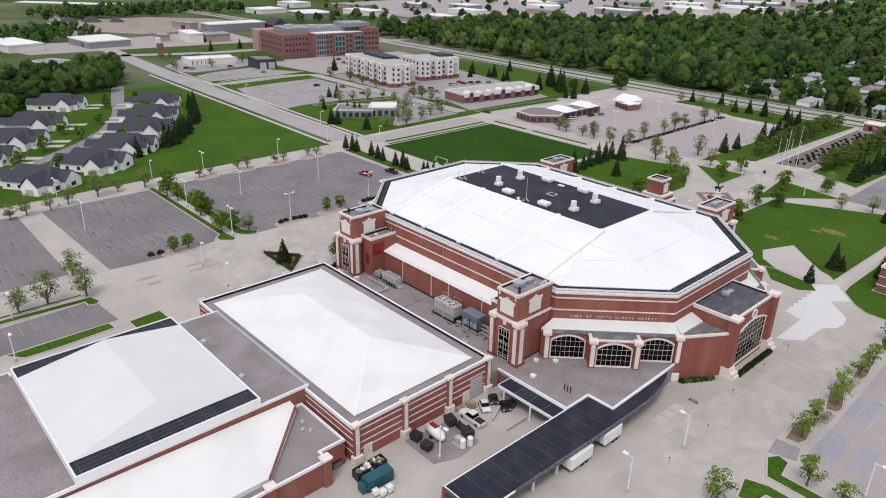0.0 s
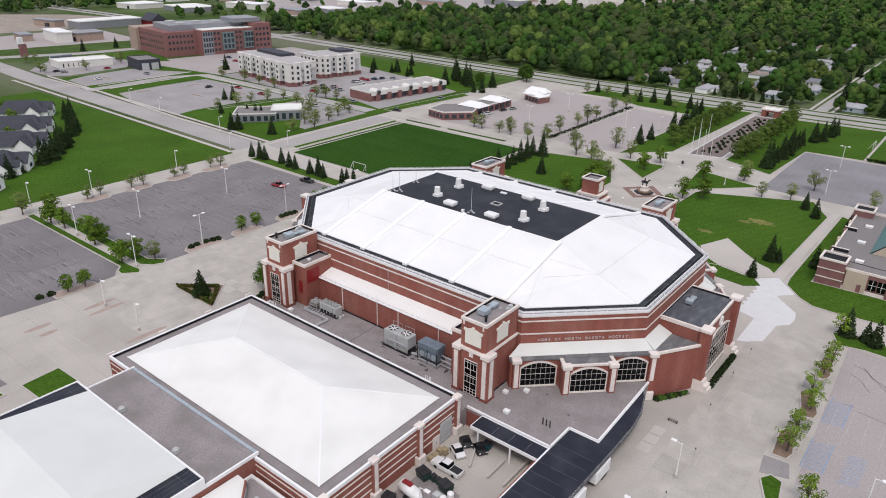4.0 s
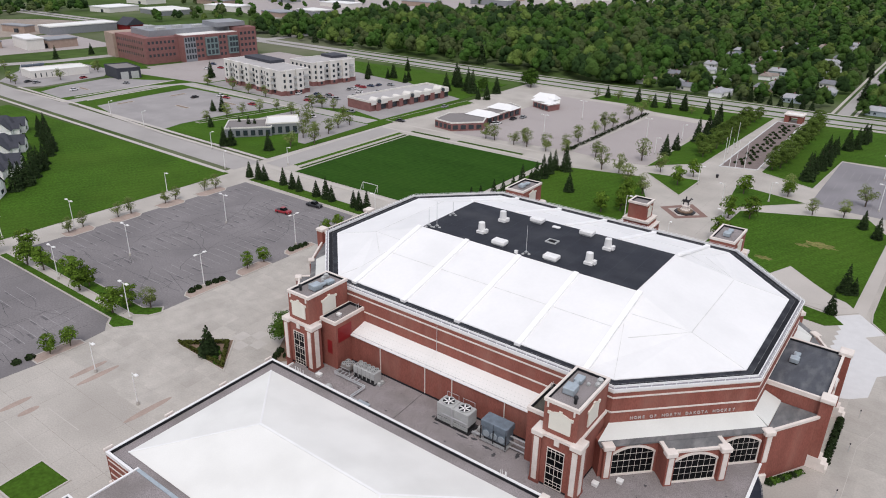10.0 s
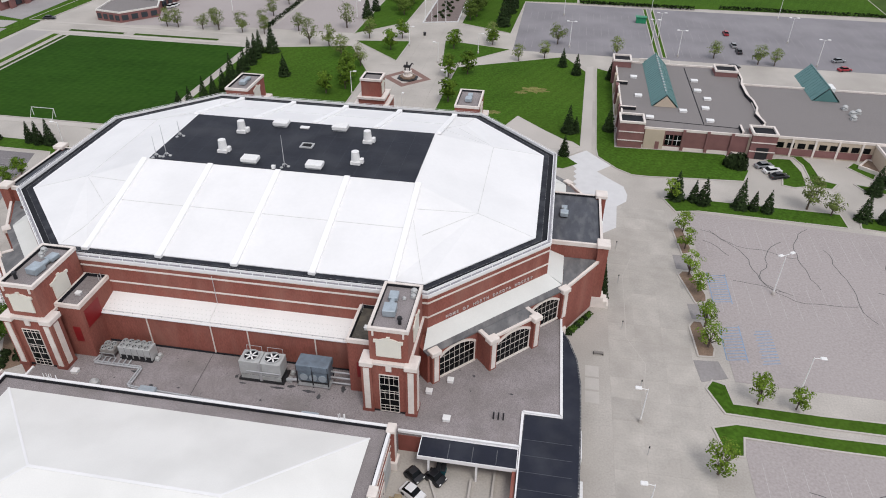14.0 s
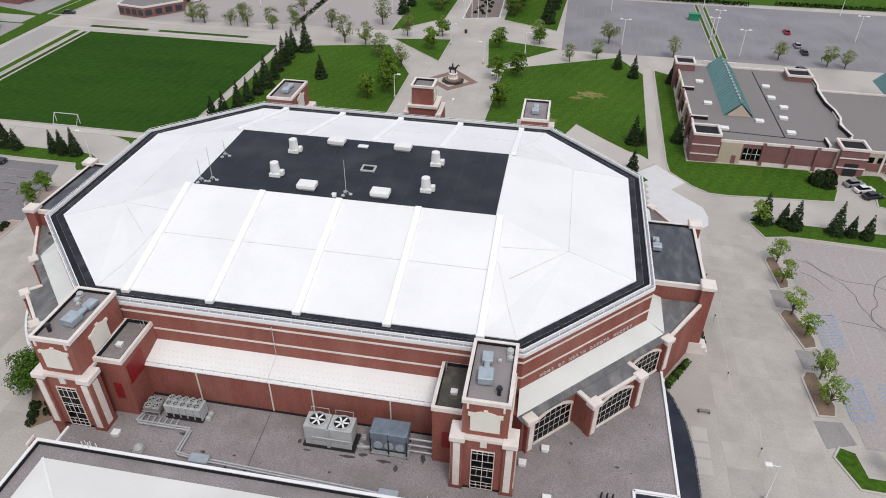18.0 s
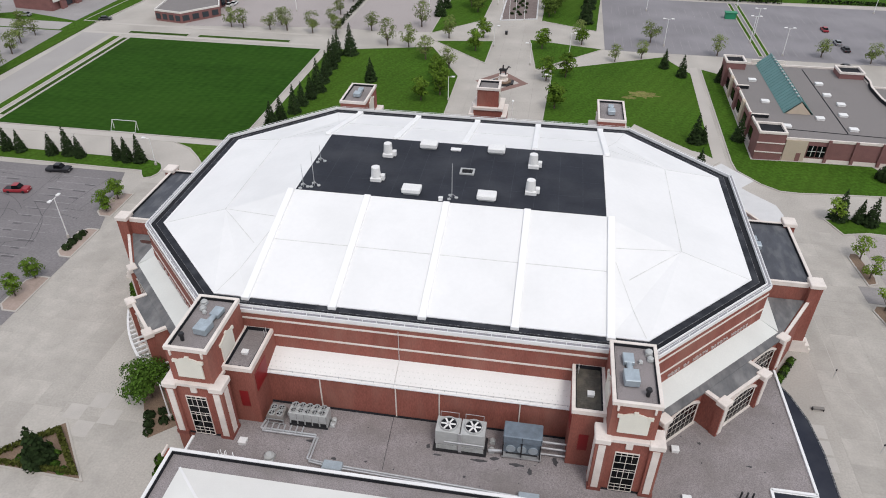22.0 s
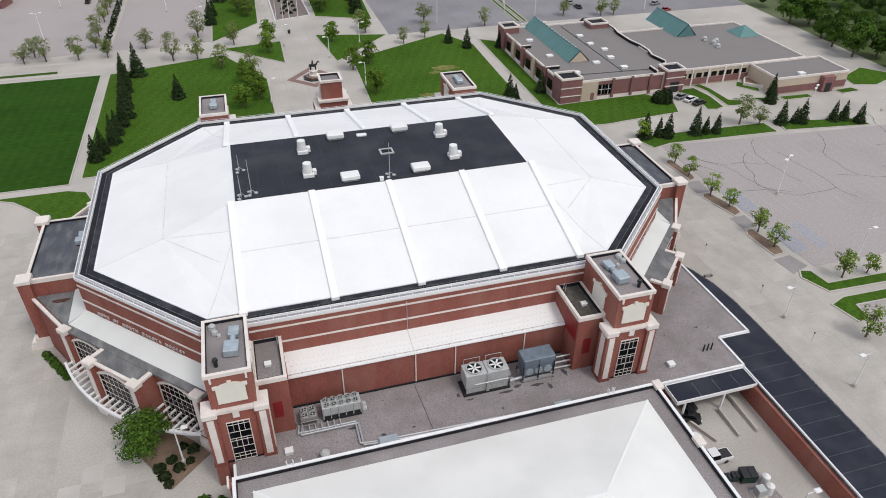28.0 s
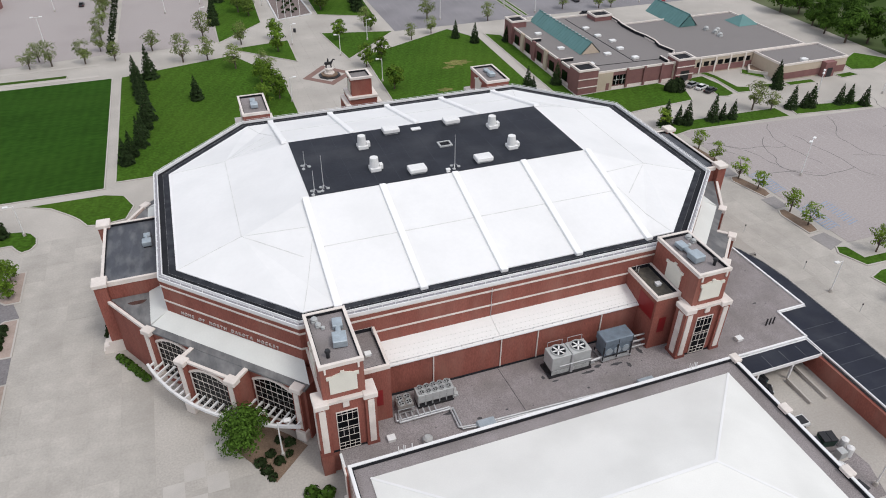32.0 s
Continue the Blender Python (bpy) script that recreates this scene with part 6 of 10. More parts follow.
def crown_corners(height, radius, base, clumps, per, leaf, tight=0.5, lobe=0.9, lift=0.3):
    """Leaves in clumps set round an egg-shaped crown with gaps between them."""
    ang, up = rng.random(clumps) * 2 * np.pi, rng.random(clumps)
    rad = radius * np.sqrt(np.clip(1 - (1.7 * up - 0.72) ** 2, 0.05, 1)) * (0.32 + 0.78 * rng.random(clumps))
    mid = np.stack([rad * np.cos(ang), rad * np.sin(ang), base + (height - base) * (0.08 + 0.88 * up)], 1)
    c = np.repeat(mid, per, 0)
    way = rng.normal(size=(len(c), 3))
    way /= np.linalg.norm(way, axis=1, keepdims=True)
    way[:, 2] = np.where(way[:, 2] < -0.3, -way[:, 2], way[:, 2])
    size = np.repeat(0.75 + 0.5 * rng.random(clumps), per).reshape(-1, 1)
    off = way * size * tight * radius * (0.62 + 0.25 * rng.random((len(c), 1))) * np.array([1, 1, 0.8])
    heart = np.array([0, 0, base + 0.35 * (height - base)])
    nrm = 0.6 * (c + off - heart) / radius + lobe * way + 0.35 * rng.normal(size=off.shape) + np.array([0, 0, lift])
    return quads(c + off, nrm, leaf * (0.6 + 0.8 * rng.random(len(c)))), mid


def deciduous(height, radius, base, clumps, per, leaf, mat, label, tight=0.5):
    """A template tree at the origin: trunk, limbs, crown."""
    ob = thing("tree", label, "tree")
    corners, mid = crown_corners(height, radius, base, clumps, per, leaf, tight)
    bm = tube(bmesh.new(), (0, 0, -0.1), (0.05, 0, base + 0.3 * (height - base)), 0.035 * height, 0.018 * height, 7)
    part("trunk", bm, "bark", ob)
    bm = bmesh.new()
    for k in range(0, len(mid), max(1, len(mid) // 9)):
        z = base * (0.75 + 0.4 * rng.random())
        tube(bm, (0, 0, z), tuple(mid[k]), 0.012 * height, 0.004 * height, 5)
    part("branchwork", bm, "bark", ob)
    cr = new("crown", leaf_mesh("crown", corners, mat))
    cr.parent = ob
    return ob


def conifer(height, radius, label, mat="needle"):
    ob = thing("spruce", label, "spruce")
    part("trunk", tube(bmesh.new(), (0, 0, -0.1), (0, 0, height * 0.9), 0.025 * height, 0.006 * height, 6), "bark", ob)
    pts, nrm, size = [], [], []
    tiers = 18
    for t in range(tiers):
        f = t / (tiers - 1)
        r = radius * (1 - f) ** 0.85 * (0.85 + 0.3 * rng.random()) + 0.08
        n = max(6, int(75 * (1 - f)) + 6)
        a = rng.random(n) * 2 * np.pi
        q = r * np.sqrt(rng.random(n) * 0.8 + 0.2)
        z = height * (0.06 + 0.93 * f) - 0.25 * q + rng.normal(size=n) * 0.12
        pts.append(np.stack([q * np.cos(a), q * np.sin(a), z], 1))
        nrm.append(np.stack([np.cos(a) * 0.6, np.sin(a) * 0.6, 0.75 + 0 * a], 1) + rng.normal(size=(n, 3)) * 0.25)
        size.append(np.full(n, 0.10 * radius * (1.25 - 0.6 * f) + 0.04))
    corners = quads(np.concatenate(pts), np.concatenate(nrm), np.concatenate(size))
    cr = new("crown", leaf_mesh("crown", corners, mat))
    cr.parent = ob
    return ob


def plant(template, spots, group, lo=0.85, hi=1.2):
    """Copies of a few templates at plan points; the first copies are the templates themselves."""
    for i, (x, y) in enumerate(spots):
        src = template[i % len(template)]
        k = lo + (hi - lo) * rng.random()
        m = pose(x + 0.3 * rng.normal(), y + 0.3 * rng.normal(), 0.02, 0, 0, 360 * rng.random())
        if src.get("used"):
            ob = copy_thing(src, m)
        else:
            ob, src["used"] = src, 1
            ob.matrix_basis = m
        ob["group"] = group
        ob.scale = (k, k, k * (0.92 + 0.16 * rng.random()))


young = [deciduous(5.9 + 0.5 * i, 2.1 + 0.15 * i, 1.5, 32, 34, 0.125, "leaf_spring", "young tree in thin pale spring leaf") for i in range(4)]
airy = [deciduous(4.4 + 0.5 * i, 1.75 + 0.1 * i, 1.3, 26, 26, 0.12, "leaf_light", "small airy tree in yellow-green leaf", 0.4) for i in range(3)]
leafy = [deciduous(6.0 + 0.6 * i, 2.3, 1.4, 38, 34, 0.18, "leaf_fresh", "small tree in fresh green leaf") for i in range(3)]
gardeny = [deciduous(6.4 + 0.5 * i, 2.5, 1.3, 38, 44, 0.16, "leaf_garden", "small dark green tree lining the garden") for i in range(3)]
full = [deciduous(8.0, 3.6, 1.6, 70, 70, 0.15, "leaf_entrance", "broad green tree beside the arena entrance")]
shade = [deciduous(10.5 + i, 4.3, 2.2, 56, 60, 0.27, "leaf_deep", "tall dark green shade tree") for i in range(3)]
spruces = [conifer(7.0 + 0.9 * i, 1.9 + 0.15 * i, "dark green spruce on the grass") for i in range(3)]
spikes = [conifer(4.4 + 0.4 * i, 1.1, "small dark spruce in a planted row") for i in range(2)]

# by the plaza, the lots and the lawns
plant(young, [(-101, 140), (-96, 140), (-86, 140), (-80, 140), (-70, 139), (-61, 139), (-50, 145), (-41, 131), (-34, 130), (-26, 120), (-18, 113), (-34, 152), (42, 133), (33, 129), (46, 149), (-84, 145), (-22, 142)], "plaza trees")
plant(young, [(-66, 150), (-66, 161), (-66, 178), (-66, 187), (-66, 196), (-66, 216), (-65, 228), (22, 148), (113, 140), (118, 140), (99, 144), (66, 139), (110, 42), (105, 44)], "lot trees")
plant(leafy, [(10, 136), (23, 143), (18, 113), (-12, 131), (-10, 144), (13, 109), (15, 90), (-18, 100), (-17, 93), (-21, 88), (-20, 106)], "lawn trees")
plant(airy, [(76.2, 29.0), (76.3, 22.8), (76.2, 13.2), (77.0, 8.2), (76.2, -2.0), (76.8, -7.2), (88, -19.6), (83, -19.4), (74, -34), (75.4, 43)], "island trees", 0.9, 1.15)
plant(young, [(-134, -89), (-135, -77), (-137, -71), (-139, -61), (-141, -54), (-134, -84)], "west lot trees")
plant(young, [(-138.5, -25.2), (-138.6, -20.2), (-138.4, -9.1), (-138.2, -5.2), (-138.2, 6.6), (-138.2, 10.6), (-138.0, 22.1), (-137.5, 25.5)], "island trees", 0.62, 0.78)
plant(leafy, [(-76.9, -60.6), (-76.8, -55.7), (-77.4, -8.6), (-77.4, -3.3), (-76.4, 25.0), (-76.9, 20.6)], "island trees", 0.6, 0.72)
plant(leafy, [(-134, -38.6), (-118.3, -41.4), (-99.7, -41.8), (-100.4, -38.6), (-83, -42.6), (-82, -38.6), (-110, -38.8), (-125, -42.4)], "strip trees", 0.85, 1.08)
plant(young, [(-77.4, -37.2), (-139.1, -45.2), (-65, -102), (-65, -96), (-78, -87), (-64, -87)], "strip trees")
plant(full, [(-41.0, -26.9)], "entrance trees", 0.84, 0.85)
plant(gardeny, [(10.5, 172 + 8.5 * i) for i in range(11)] + [(13, 176 + 9 * i) for i in range(9)], "garden trees", 0.9, 1.15)
plant(gardeny, [(-15.5, 172 + 8.5 * i) for i in range(11)] + [(-19, 178 + 10 * i) for i in range(8)], "garden trees", 0.85, 1.1)
plant(spikes, [(-104, 42), (-100, 42), (-96, 41.5), (-87, 42), (-84, 42), (-81, 42), (-139, 41), (-134, 42), (-131, 42), (-122, 43), (-117, 42), (-113, 42)], "strip spruces", 1.2, 1.5)
plant(spruces, [(-57, 66), (-56, 70), (-54, 75), (-53.5, 80), (-53, 85), (-52.5, 90), (-53, 96), (-53, 102), (-54, 108), (-55, 114), (-55, 119), (-51, 121), (-39, 100)], "path spruces", 0.8, 1.15)
plant(spruces, [(48, 125), (53, 119), (50.7, 74.5), (53.1, 75), (49.8, 60.6), (76.8, 43.2), (80, 42.6), (82.4, 42.2), (89.8, 41.6), (93.3, 41.4), (96.5, 41.2), (122.6, 53.4), (63, 117), (62, 78), (116, 41), (119.8, 40.8), (122.6, 40.6), (131, 39.4), (134.6, 39), (137.2, 36.4), (127, 59)], "east spruces", 0.68, 0.92)
plant(spruces, [(-28.6, 165.8), (-28.6, 176.2), (-26, 194.7), (-24.5, 201.7), (-26.4, 219), (-26.5, 225.6), (-25, 222), (-27, 213), (24.3, 165.7), (25.1, 177.3), (25.8, 191.5), (25.4, 200.8), (26.2, 211.7), (28.6, 222), (31.3, 226.2), (33.6, 243), (24.8, 171), (25.4, 184), (26, 206), (32.5, 237)], "garden spruces", 0.95, 1.3)
plant(spruces, [(-177, 213), (-178, 227), (-162, 217.5), (-151, 226), (-183, 231), (-168, 222)], "large street spruces", 1.45, 1.75)
plant(shade, [(-160.6, 226), (-147.7, 258), (-144, 254), (-152, 260)], "round street trees", 0.7, 0.9)
plant(spruces, [(-211, 217), (-237, 211), (-228, 224), (-150, 206), (-146, 208), (-237, 250), (-211, 77), (-188, 84), (-190, 82), (-196, 82)], "far spruces", 0.8, 1.1)
plant(spruces, [(-40, 252), (-51.6, 251.3), (-61, 252.3), (-67, 249), (-78.5, 256.5), (-97, 257), (-53, 254), (-28.7, 238), (-33, 250)], "lawn spruces", 0.8, 1.25)
plant(young, [(-46, 247), (-72, 255), (-88, 252), (-100, 250), (-22, 258)], "lawn trees", 0.7, 0.9)
plant([conifer(6.6, 2.3, "bushy dark spruce on the triangular island")], [(-50.0, -39.4)], "island spruce", 1.0, 1.02)


def shrub(x, y, r, label="dark clipped shrub in a planting bed", group="bed shrubs", mat="shrub"):
    ob = thing("shrub", label, "shrub", x, y, 0.05, group)
    n = 70 if r < 1.5 else 520
    d = rng.normal(size=(n, 3))
    d /= np.linalg.norm(d, axis=1, keepdims=True)
    d[:, 2] = np.abs(d[:, 2])
    c = d * r * (0.75 + 0.3 * rng.random((n, 1))) * np.array([1, 1, 0.95]) + np.array([0, 0, 0.1])
    me = new("foliage", leaf_mesh("foliage", quads(c, d + rng.normal(size=d.shape) * 0.3, r * (0.27 if r < 1.5 else 0.11)), mat))
    me.parent = ob
    st = new("stem", STEM)
    st.parent, st.scale = ob, (r, r, r * 0.8)
    return ob


bm = tube(bmesh.new(), (0, 0, -0.05), (0, 0, 0.9), 0.08, 0.04, 5)
STEM = bpy.data.meshes.new("stem")
bm.to_mesh(STEM)
bm.free()
STEM.materials.append(M["bark"])
for x, y in ((-77.5, -25.4), (-77.7, -23.4), (-77.5, -20.5), (-77.1, -18.6), (-76.8, -17.0), (-77, 6.5), (-77, 8.2), (-76.8, 9.7), (-76.6, 11.4), (-78, -63.5), (-78.4, -66)):
    shrub(x, y, 0.95, "round dark shrub at the lot edge", "edge shrubs")
for i in range(13):
    shrub(59.6, 2.9 + i * 1.2, 0.66 + 0.1 * rng.random(), "low dark green hedge shrub under the window", "window shrubs")
    shrub(-59.6, 2.9 + i * 1.2, 0.66 + 0.1 * rng.random(), "low dark green hedge shrub under the window", "window shrubs")
for i in range(9):
    shrub(52.9 + i * 0.46, -7.9 + i * 0.72, 0.62 + 0.12 * rng.random(), "low green hedge shrub along the brick wall", "wall shrubs", "leaf_deep" if i % 3 else "shrub")
    shrub(-53.5 - i * 0.5, -7.8 + i * 0.78, 0.66 + 0.12 * rng.random(), "low green hedge shrub along the brick wall", "wall shrubs", "leaf_deep")
sheet("planting_bed", "mulch", [(-43.5, -25), (-40.6, -20.8), (-34.8, -26.4), (-32.6, -29.2), (-37.7, -33.9)], 0.06, "brown mulch bed with dark shrubs", "bed")
for x, y in ((-36.2, -26.6), (-34.8, -27.6), (-37.6, -28.6), (-36.6, -30.3), (-35.2, -29.4), (-38.4, -31.2), (-39.2, -29.6), (-37.9, -32.6)):
    shrub(x, y, 0.62 + 0.25 * rng.random())
lawn([(-59.3, -41.5), (-50.8, -33.4), (-43.2, -41.8)], "triangular planted island with a spruce", mat="mulch", category="bed")
for x, y in ((-52.8, -39.6), (-50.4, -37.2), (-47.4, -39.9), (-51.8, -37.8), (-48.4, -38.2), (-46.0, -40.6)):
    shrub(x, y, 0.7, "low green shrub on the planted island", "island shrubs", "leaf_deep")
for x, y, r in ((91.6, 62.4, 2.0), (93.4, 62.0, 2.3)):
    shrub(x, y, r, "tall dark rounded bush by the brick entrance", "entrance bushes").scale.z = 1.7
for x, y in ((-31.5, -37.6), (-32.6, -38.6), (-33.4, -36.8), (-31.8, -39.6)):
    shrub(x, y, 1.1, "dense green shrub at the hall corner", "hall shrubs", "leaf_deep")

# ---- street lamps ----
def lamp(height, arms):
    """A template lamp at the origin: base, pole, arms and flat heads."""
    ob = thing("street_lamp", "white steel lamp post with flat heads", "street lamp")
    part("base", tube(bmesh.new(), (0, 0, 0), (0, 0, 0.7), 0.32, 0.3, 10), "concrete_walk", ob)
    part("pole", tube(bmesh.new(), (0, 0, 0.7), (0, 0, height), 0.13, 0.08, 8), "white_paint", ob)
    for s in arms:
        arm = part("arm", tube(bmesh.new(), (0, 0, height - 0.15), (s * 1.0, 0, height), 0.06, 0.05, 6), "white_paint", ob)
        part("head", bevelled(quad_box(bmesh.new(), s * 1.35 - 0.48, -0.32, height - 0.12, s * 1.35 + 0.48, 0.32, height + 0.16), 0.08), "white_paint", arm)
    return ob


def stand(template, spots, group):
    for i, (x, y, turn) in enumerate(spots):
        m = pose(x, y, 0.02, 0, 0, turn)
        if i == 0:
            template.matrix_basis, ob = m, template
        else:
            ob = copy_thing(template, m)
        ob["group"] = group


two, one = lamp(9.2, (-1, 1)), lamp(7.0, (1,))
stand(two, [(-138, -74, 0), (-110, -74, 0), (-110, -42, 0), (-139, -23, 0), (-77, -42, 0), (-109, -23, 0), (-77, -22, 90), (-108, 8, 0), (-79, 10, 90), (90.9, 10, 30), (90, -45, 0), (128, 166, 0), (79, 154, 0), (87, 143, 0), (50, 146, 0), (132, 142, 0), (47, 185, 0), (82, 197, 0), (82, 163, 0), (131, 196, 0), (-84, 162, 0), (-84, 200, 0), (-45, 185, 0), (149, 41, 0), (125, 42, 40)], "lot lamps")
stand(one, [(-149, -39, 0), (-147, 13, 0), (-139, 60, 0), (-154, 42, 0), (-180, 55, 90), (-235, 58, 90), (-267, 60, 90), (-63, -104, 0), (-42, -107, 0), (-46, -58, 0), (64, -43, 180), (64.3, -26.3, 180), (90, -15, 0), (-62.7, -57.8, 0), (-6, 136, 0), (19, 133, 0), (7, 121, 180), (14, 96, 180), (-33, 164, 0), (-32, 193, 0), (37.7, -60.7, 0), (-76.6, 41, 180), (-14, 90, 0), (5, 75, 90), (-36, -29.5, 0)], "path lamps")

# ---- plaza: statue, flag poles, garden ----
sheet("plaza_diamond", "paver_brown", [(-8.3, 105.5), (-0.5, 114.5), (7.5, 105.8), (-0.5, 98)], 0.02, "brick-red paved diamond round the statue", "paving")
sheet("plaza_inner", "concrete_walk", [(-5.6, 105.6), (-0.5, 111.4), (4.8, 105.8), (-0.5, 100.8)], 0.035, "pale paving inside the diamond", "paving")
plinth = thing("plinth", "pale stone plinth on dark steps", "plinth", 0, 105.5, 0)
for i, (r, z0, z1, mt) in enumerate(((3.4, 0.035, 0.4, "dark_metal"), (2.6, 0.4, 0.8, "mulch"), (1.6, 0.8, 1.2, "cast_stone"), (1.15, 1.2, 2.2, "cast_stone"), (1.4, 2.2, 2.5, "cast_stone"))):
    part("step" if i < 2 else "block", bevelled(prism(bmesh.new(), [(r * math.cos(k * math.pi / 4 + 0.39), 105.5 + r * math.sin(k * math.pi / 4 + 0.39)) for k in range(8)], z0, z1), 0.05), mt, plinth)
bm = quad_box(bmesh.new(), -1.2, 105.2, 5.1, 0.9, 105.8, 5.9)
for x in (-1.0, -0.8, 0.6, 0.8):
    tube(bm, (x, 105.5, 4.1), (x * 0.85, 105.5, 5.2), 0.11, 0.14, 6)
tube(bm, (0.8, 105.5, 5.6), (1.5, 105.5, 6.7), 0.3, 0.18, 7)
tube(bm, (1.45, 105.5, 6.6), (2.0, 105.5, 6.3), 0.2, 0.12, 7)
tube(bm, (-0.2, 105.5, 5.8), (-0.15, 105.5, 7.0), 0.3, 0.2, 8)
tube(bm, (-1.2, 105.5, 5.7), (-1.6, 105.5, 4.9), 0.1, 0.04, 5)
bmesh.ops.translate(bm, verts=bm.verts[:], vec=(0, 0, -1.6))
tagged(part("statue", bevelled(bm, 0.03), "dark_metal"), "dark bronze equestrian statue on the plinth", "statue")
for x, y in ((-6, 166), (-3.5, 166), (-1.2, 166), (2, 166), (-9.5, 184), (-9.5, 196)):
    fp = thing("flag_pole", "tall white bare flag pole", "flag pole", x, y, 0, "flag poles")
    part("pole", tube(bmesh.new(), (x, y, 0), (x, y, 11), 0.12, 0.06, 8), "white_paint", fp)
    part("finial", tube(bmesh.new(), (x, y, 11), (x, y, 11.25), 0.12, 0.05, 8), "white_paint", fp)
    part("foot", tube(bmesh.new(), (x, y, 0), (x, y, 0.4), 0.3, 0.25, 8), "concrete_walk", fp)
sheet("garden_bed", "mulch_grey", [(-6.3, 164), (6.2, 168), (3.6, 257), (-6.8, 257)], 0.06, "long reddish mulch bed of the garden", "bed")
tagged(part("garden_kerb", ring(bmesh.new(), [(-6.8, 163.4), (6.8, 167.4), (4.2, 257.6), (-7.3, 257.6)], 0.5, 0, 0.35), "concrete_new"), "pale kerb round the long garden", "kerb", kind="structure")
for i in range(30):
    y = 172 + i * 2.75
    for k, dx in enumerate((-1.6, 1.2)):
        if (i + 2 * k) % 5 != 4:
            shrub(dx - 0.4 + 0.9 * (1 if i % 2 else -1) + 0.15 * rng.normal(), y + 0.3 * rng.normal(), 0.78, "dark low hedge clump in the garden bed", "garden hedges")
gate = thing("gatehouse", "small brick gatehouse at the garden end", "gatehouse", 0, 262, 0)
for x in (-3.6, 2.4):
    for y in (259.6, 264.4):
        part("pier", quad_box(bmesh.new(), x - 1.1, y - 1.1, 0, x + 1.1, y + 1.1, 3.6), "brick", gate)
for y in (259.6, 264.4):
    part("lintel", quad_box(bmesh.new(), -2.5, y - 0.9, 2.7, 1.3, y + 0.9, 3.6), "brick", gate)
for x in (-3.6, 2.4):
    part("lintel", quad_box(bmesh.new(), x - 0.9, 260.7, 2.7, x + 0.9, 263.3, 3.6), "brick", gate)
part("cornice", bevelled(ring(bmesh.new(), rect(-5.1, 258.1, 3.9, 265.9), 1.0, 3.6, 4.3), 0.08), "cast_stone", gate)
part("flat_roof", quad_box(bmesh.new(), -4.3, 258.9, 3.5, 3.1, 265.1, 3.9), "membrane_aged", gate)
bin1 = thing("litter_bin", "dark litter bin on the plaza", "litter bin", -3, 149, 0)
part("drum", tube(bmesh.new(), (-3, 149, 0), (-3, 149, 1.1), 0.45, 0.5, 12), "dark_metal", bin1)
part("rim", tube(bmesh.new(), (-3, 149, 1.1), (-3, 149, 1.2), 0.55, 0.5, 12), "dark_metal", bin1)

goal = thing("soccer_goal", "white soccer goal at the field edge", "goal", -93.8, 57.4, 0.12)
for x in (-97.1, -90.4):
    part("post", tube(bmesh.new(), (x, 57.4, 0.12), (x, 57.4, 2.6), 0.08, 0.08, 6), "white_paint", goal)
    part("stay", tube(bmesh.new(), (x, 57.4, 2.6), (x, 55.8, 0.15), 0.05, 0.05, 6), "white_paint", goal)
part("crossbar", tube(bmesh.new(), (-97.1, 57.4, 2.6), (-90.4, 57.4, 2.6), 0.08, 0.08, 6), "white_paint", goal)
part("net_bar", tube(bmesh.new(), (-97.1, 55.8, 0.15), (-90.4, 55.8, 0.15), 0.05, 0.05, 6), "white_paint", goal)
sheet("footpath", "concrete_walk", rect(-148, 52.9, -60.6, 55.2), 0.06, "narrow pale path along the soccer field", "path")

# ---- ground details round the arena ----
lawn([(-44, -84), (-44.7, -76.8), (-36.8, -76.4), (-36.6, -83.6)], "small square lawn beside the hall")
lawn([(-46.2, -88), (-43.4, -87.6), (-42.4, -100), (-42.6, -106), (-45.8, -109)], "lawn strip beside the south hall")
lawn([(-63.6, -112), (-62.6, -87), (-59.4, -86), (-58.0, -86.9), (-58.6, -88.6), (-60.8, -88.6), (-61.8, -112)], "thin grass strip by the lot")
lawn([(-65.4, -112), (-65.5, -88.4), (-64.8, -88.4), (-64.4, -112)], "thin grass verge beside the path")
lawn([(-77.3, 52.6), (-62, 52.6), (-58, 51), (-56, 46), (-57.5, 41.2), (-62.2, 40.4), (-64.8, 41), (-66.5, 44), (-68.4, 46.3), (-72.4, 50.4)], "curved lawn behind the west entrance")
lawn([(-136, 43.6), (-80.5, 43.1), (-77.5, 42.6), (-75.6, 41.4), (-74.4, 39.4), (-74.2, 37.2), (-75, 35.5), (-76.4, 34.9), (-77.4, 36), (-78.6, 38), (-136, 38.6)], "grass strip with small spruces and a rounded end")
lawn([(51.6, 59.2), (53.9, 56.4), (50.5, 53.4), (43, 54.4), (36, 64.6), (40.5, 61.7)], "lawn corner by the white paving", z=0.14, kerb=False)
sheet("white_paving", "concrete_new", [(51.7, 60), (56.2, 64.4), (58.6, 61.4), (62.5, 57.3), (58.8, 53.3), (60.1, 51.7), (64.9, 46.8), (65.6, 43), (65.2, 39.8), (63, 37.3), (62.6, 28.3), (59.8, 25.5), (57.9, 24.6), (57.9, 37.6)] + [(53.1 + 0.8 * (i % 2), 39.4 + 1.3 * i) for i in range(13)], 0.025, "fresh pale white concrete paving", "paving")
lawn([(75.3, -17.4), (76.4, -15.6), (78.2, -16.2), (78.8, -20.2), (92, -20.4), (160, -19.2), (160, -22), (92, -22.6), (77.4, -22.2)], "curved grass strip at the lot entrance")
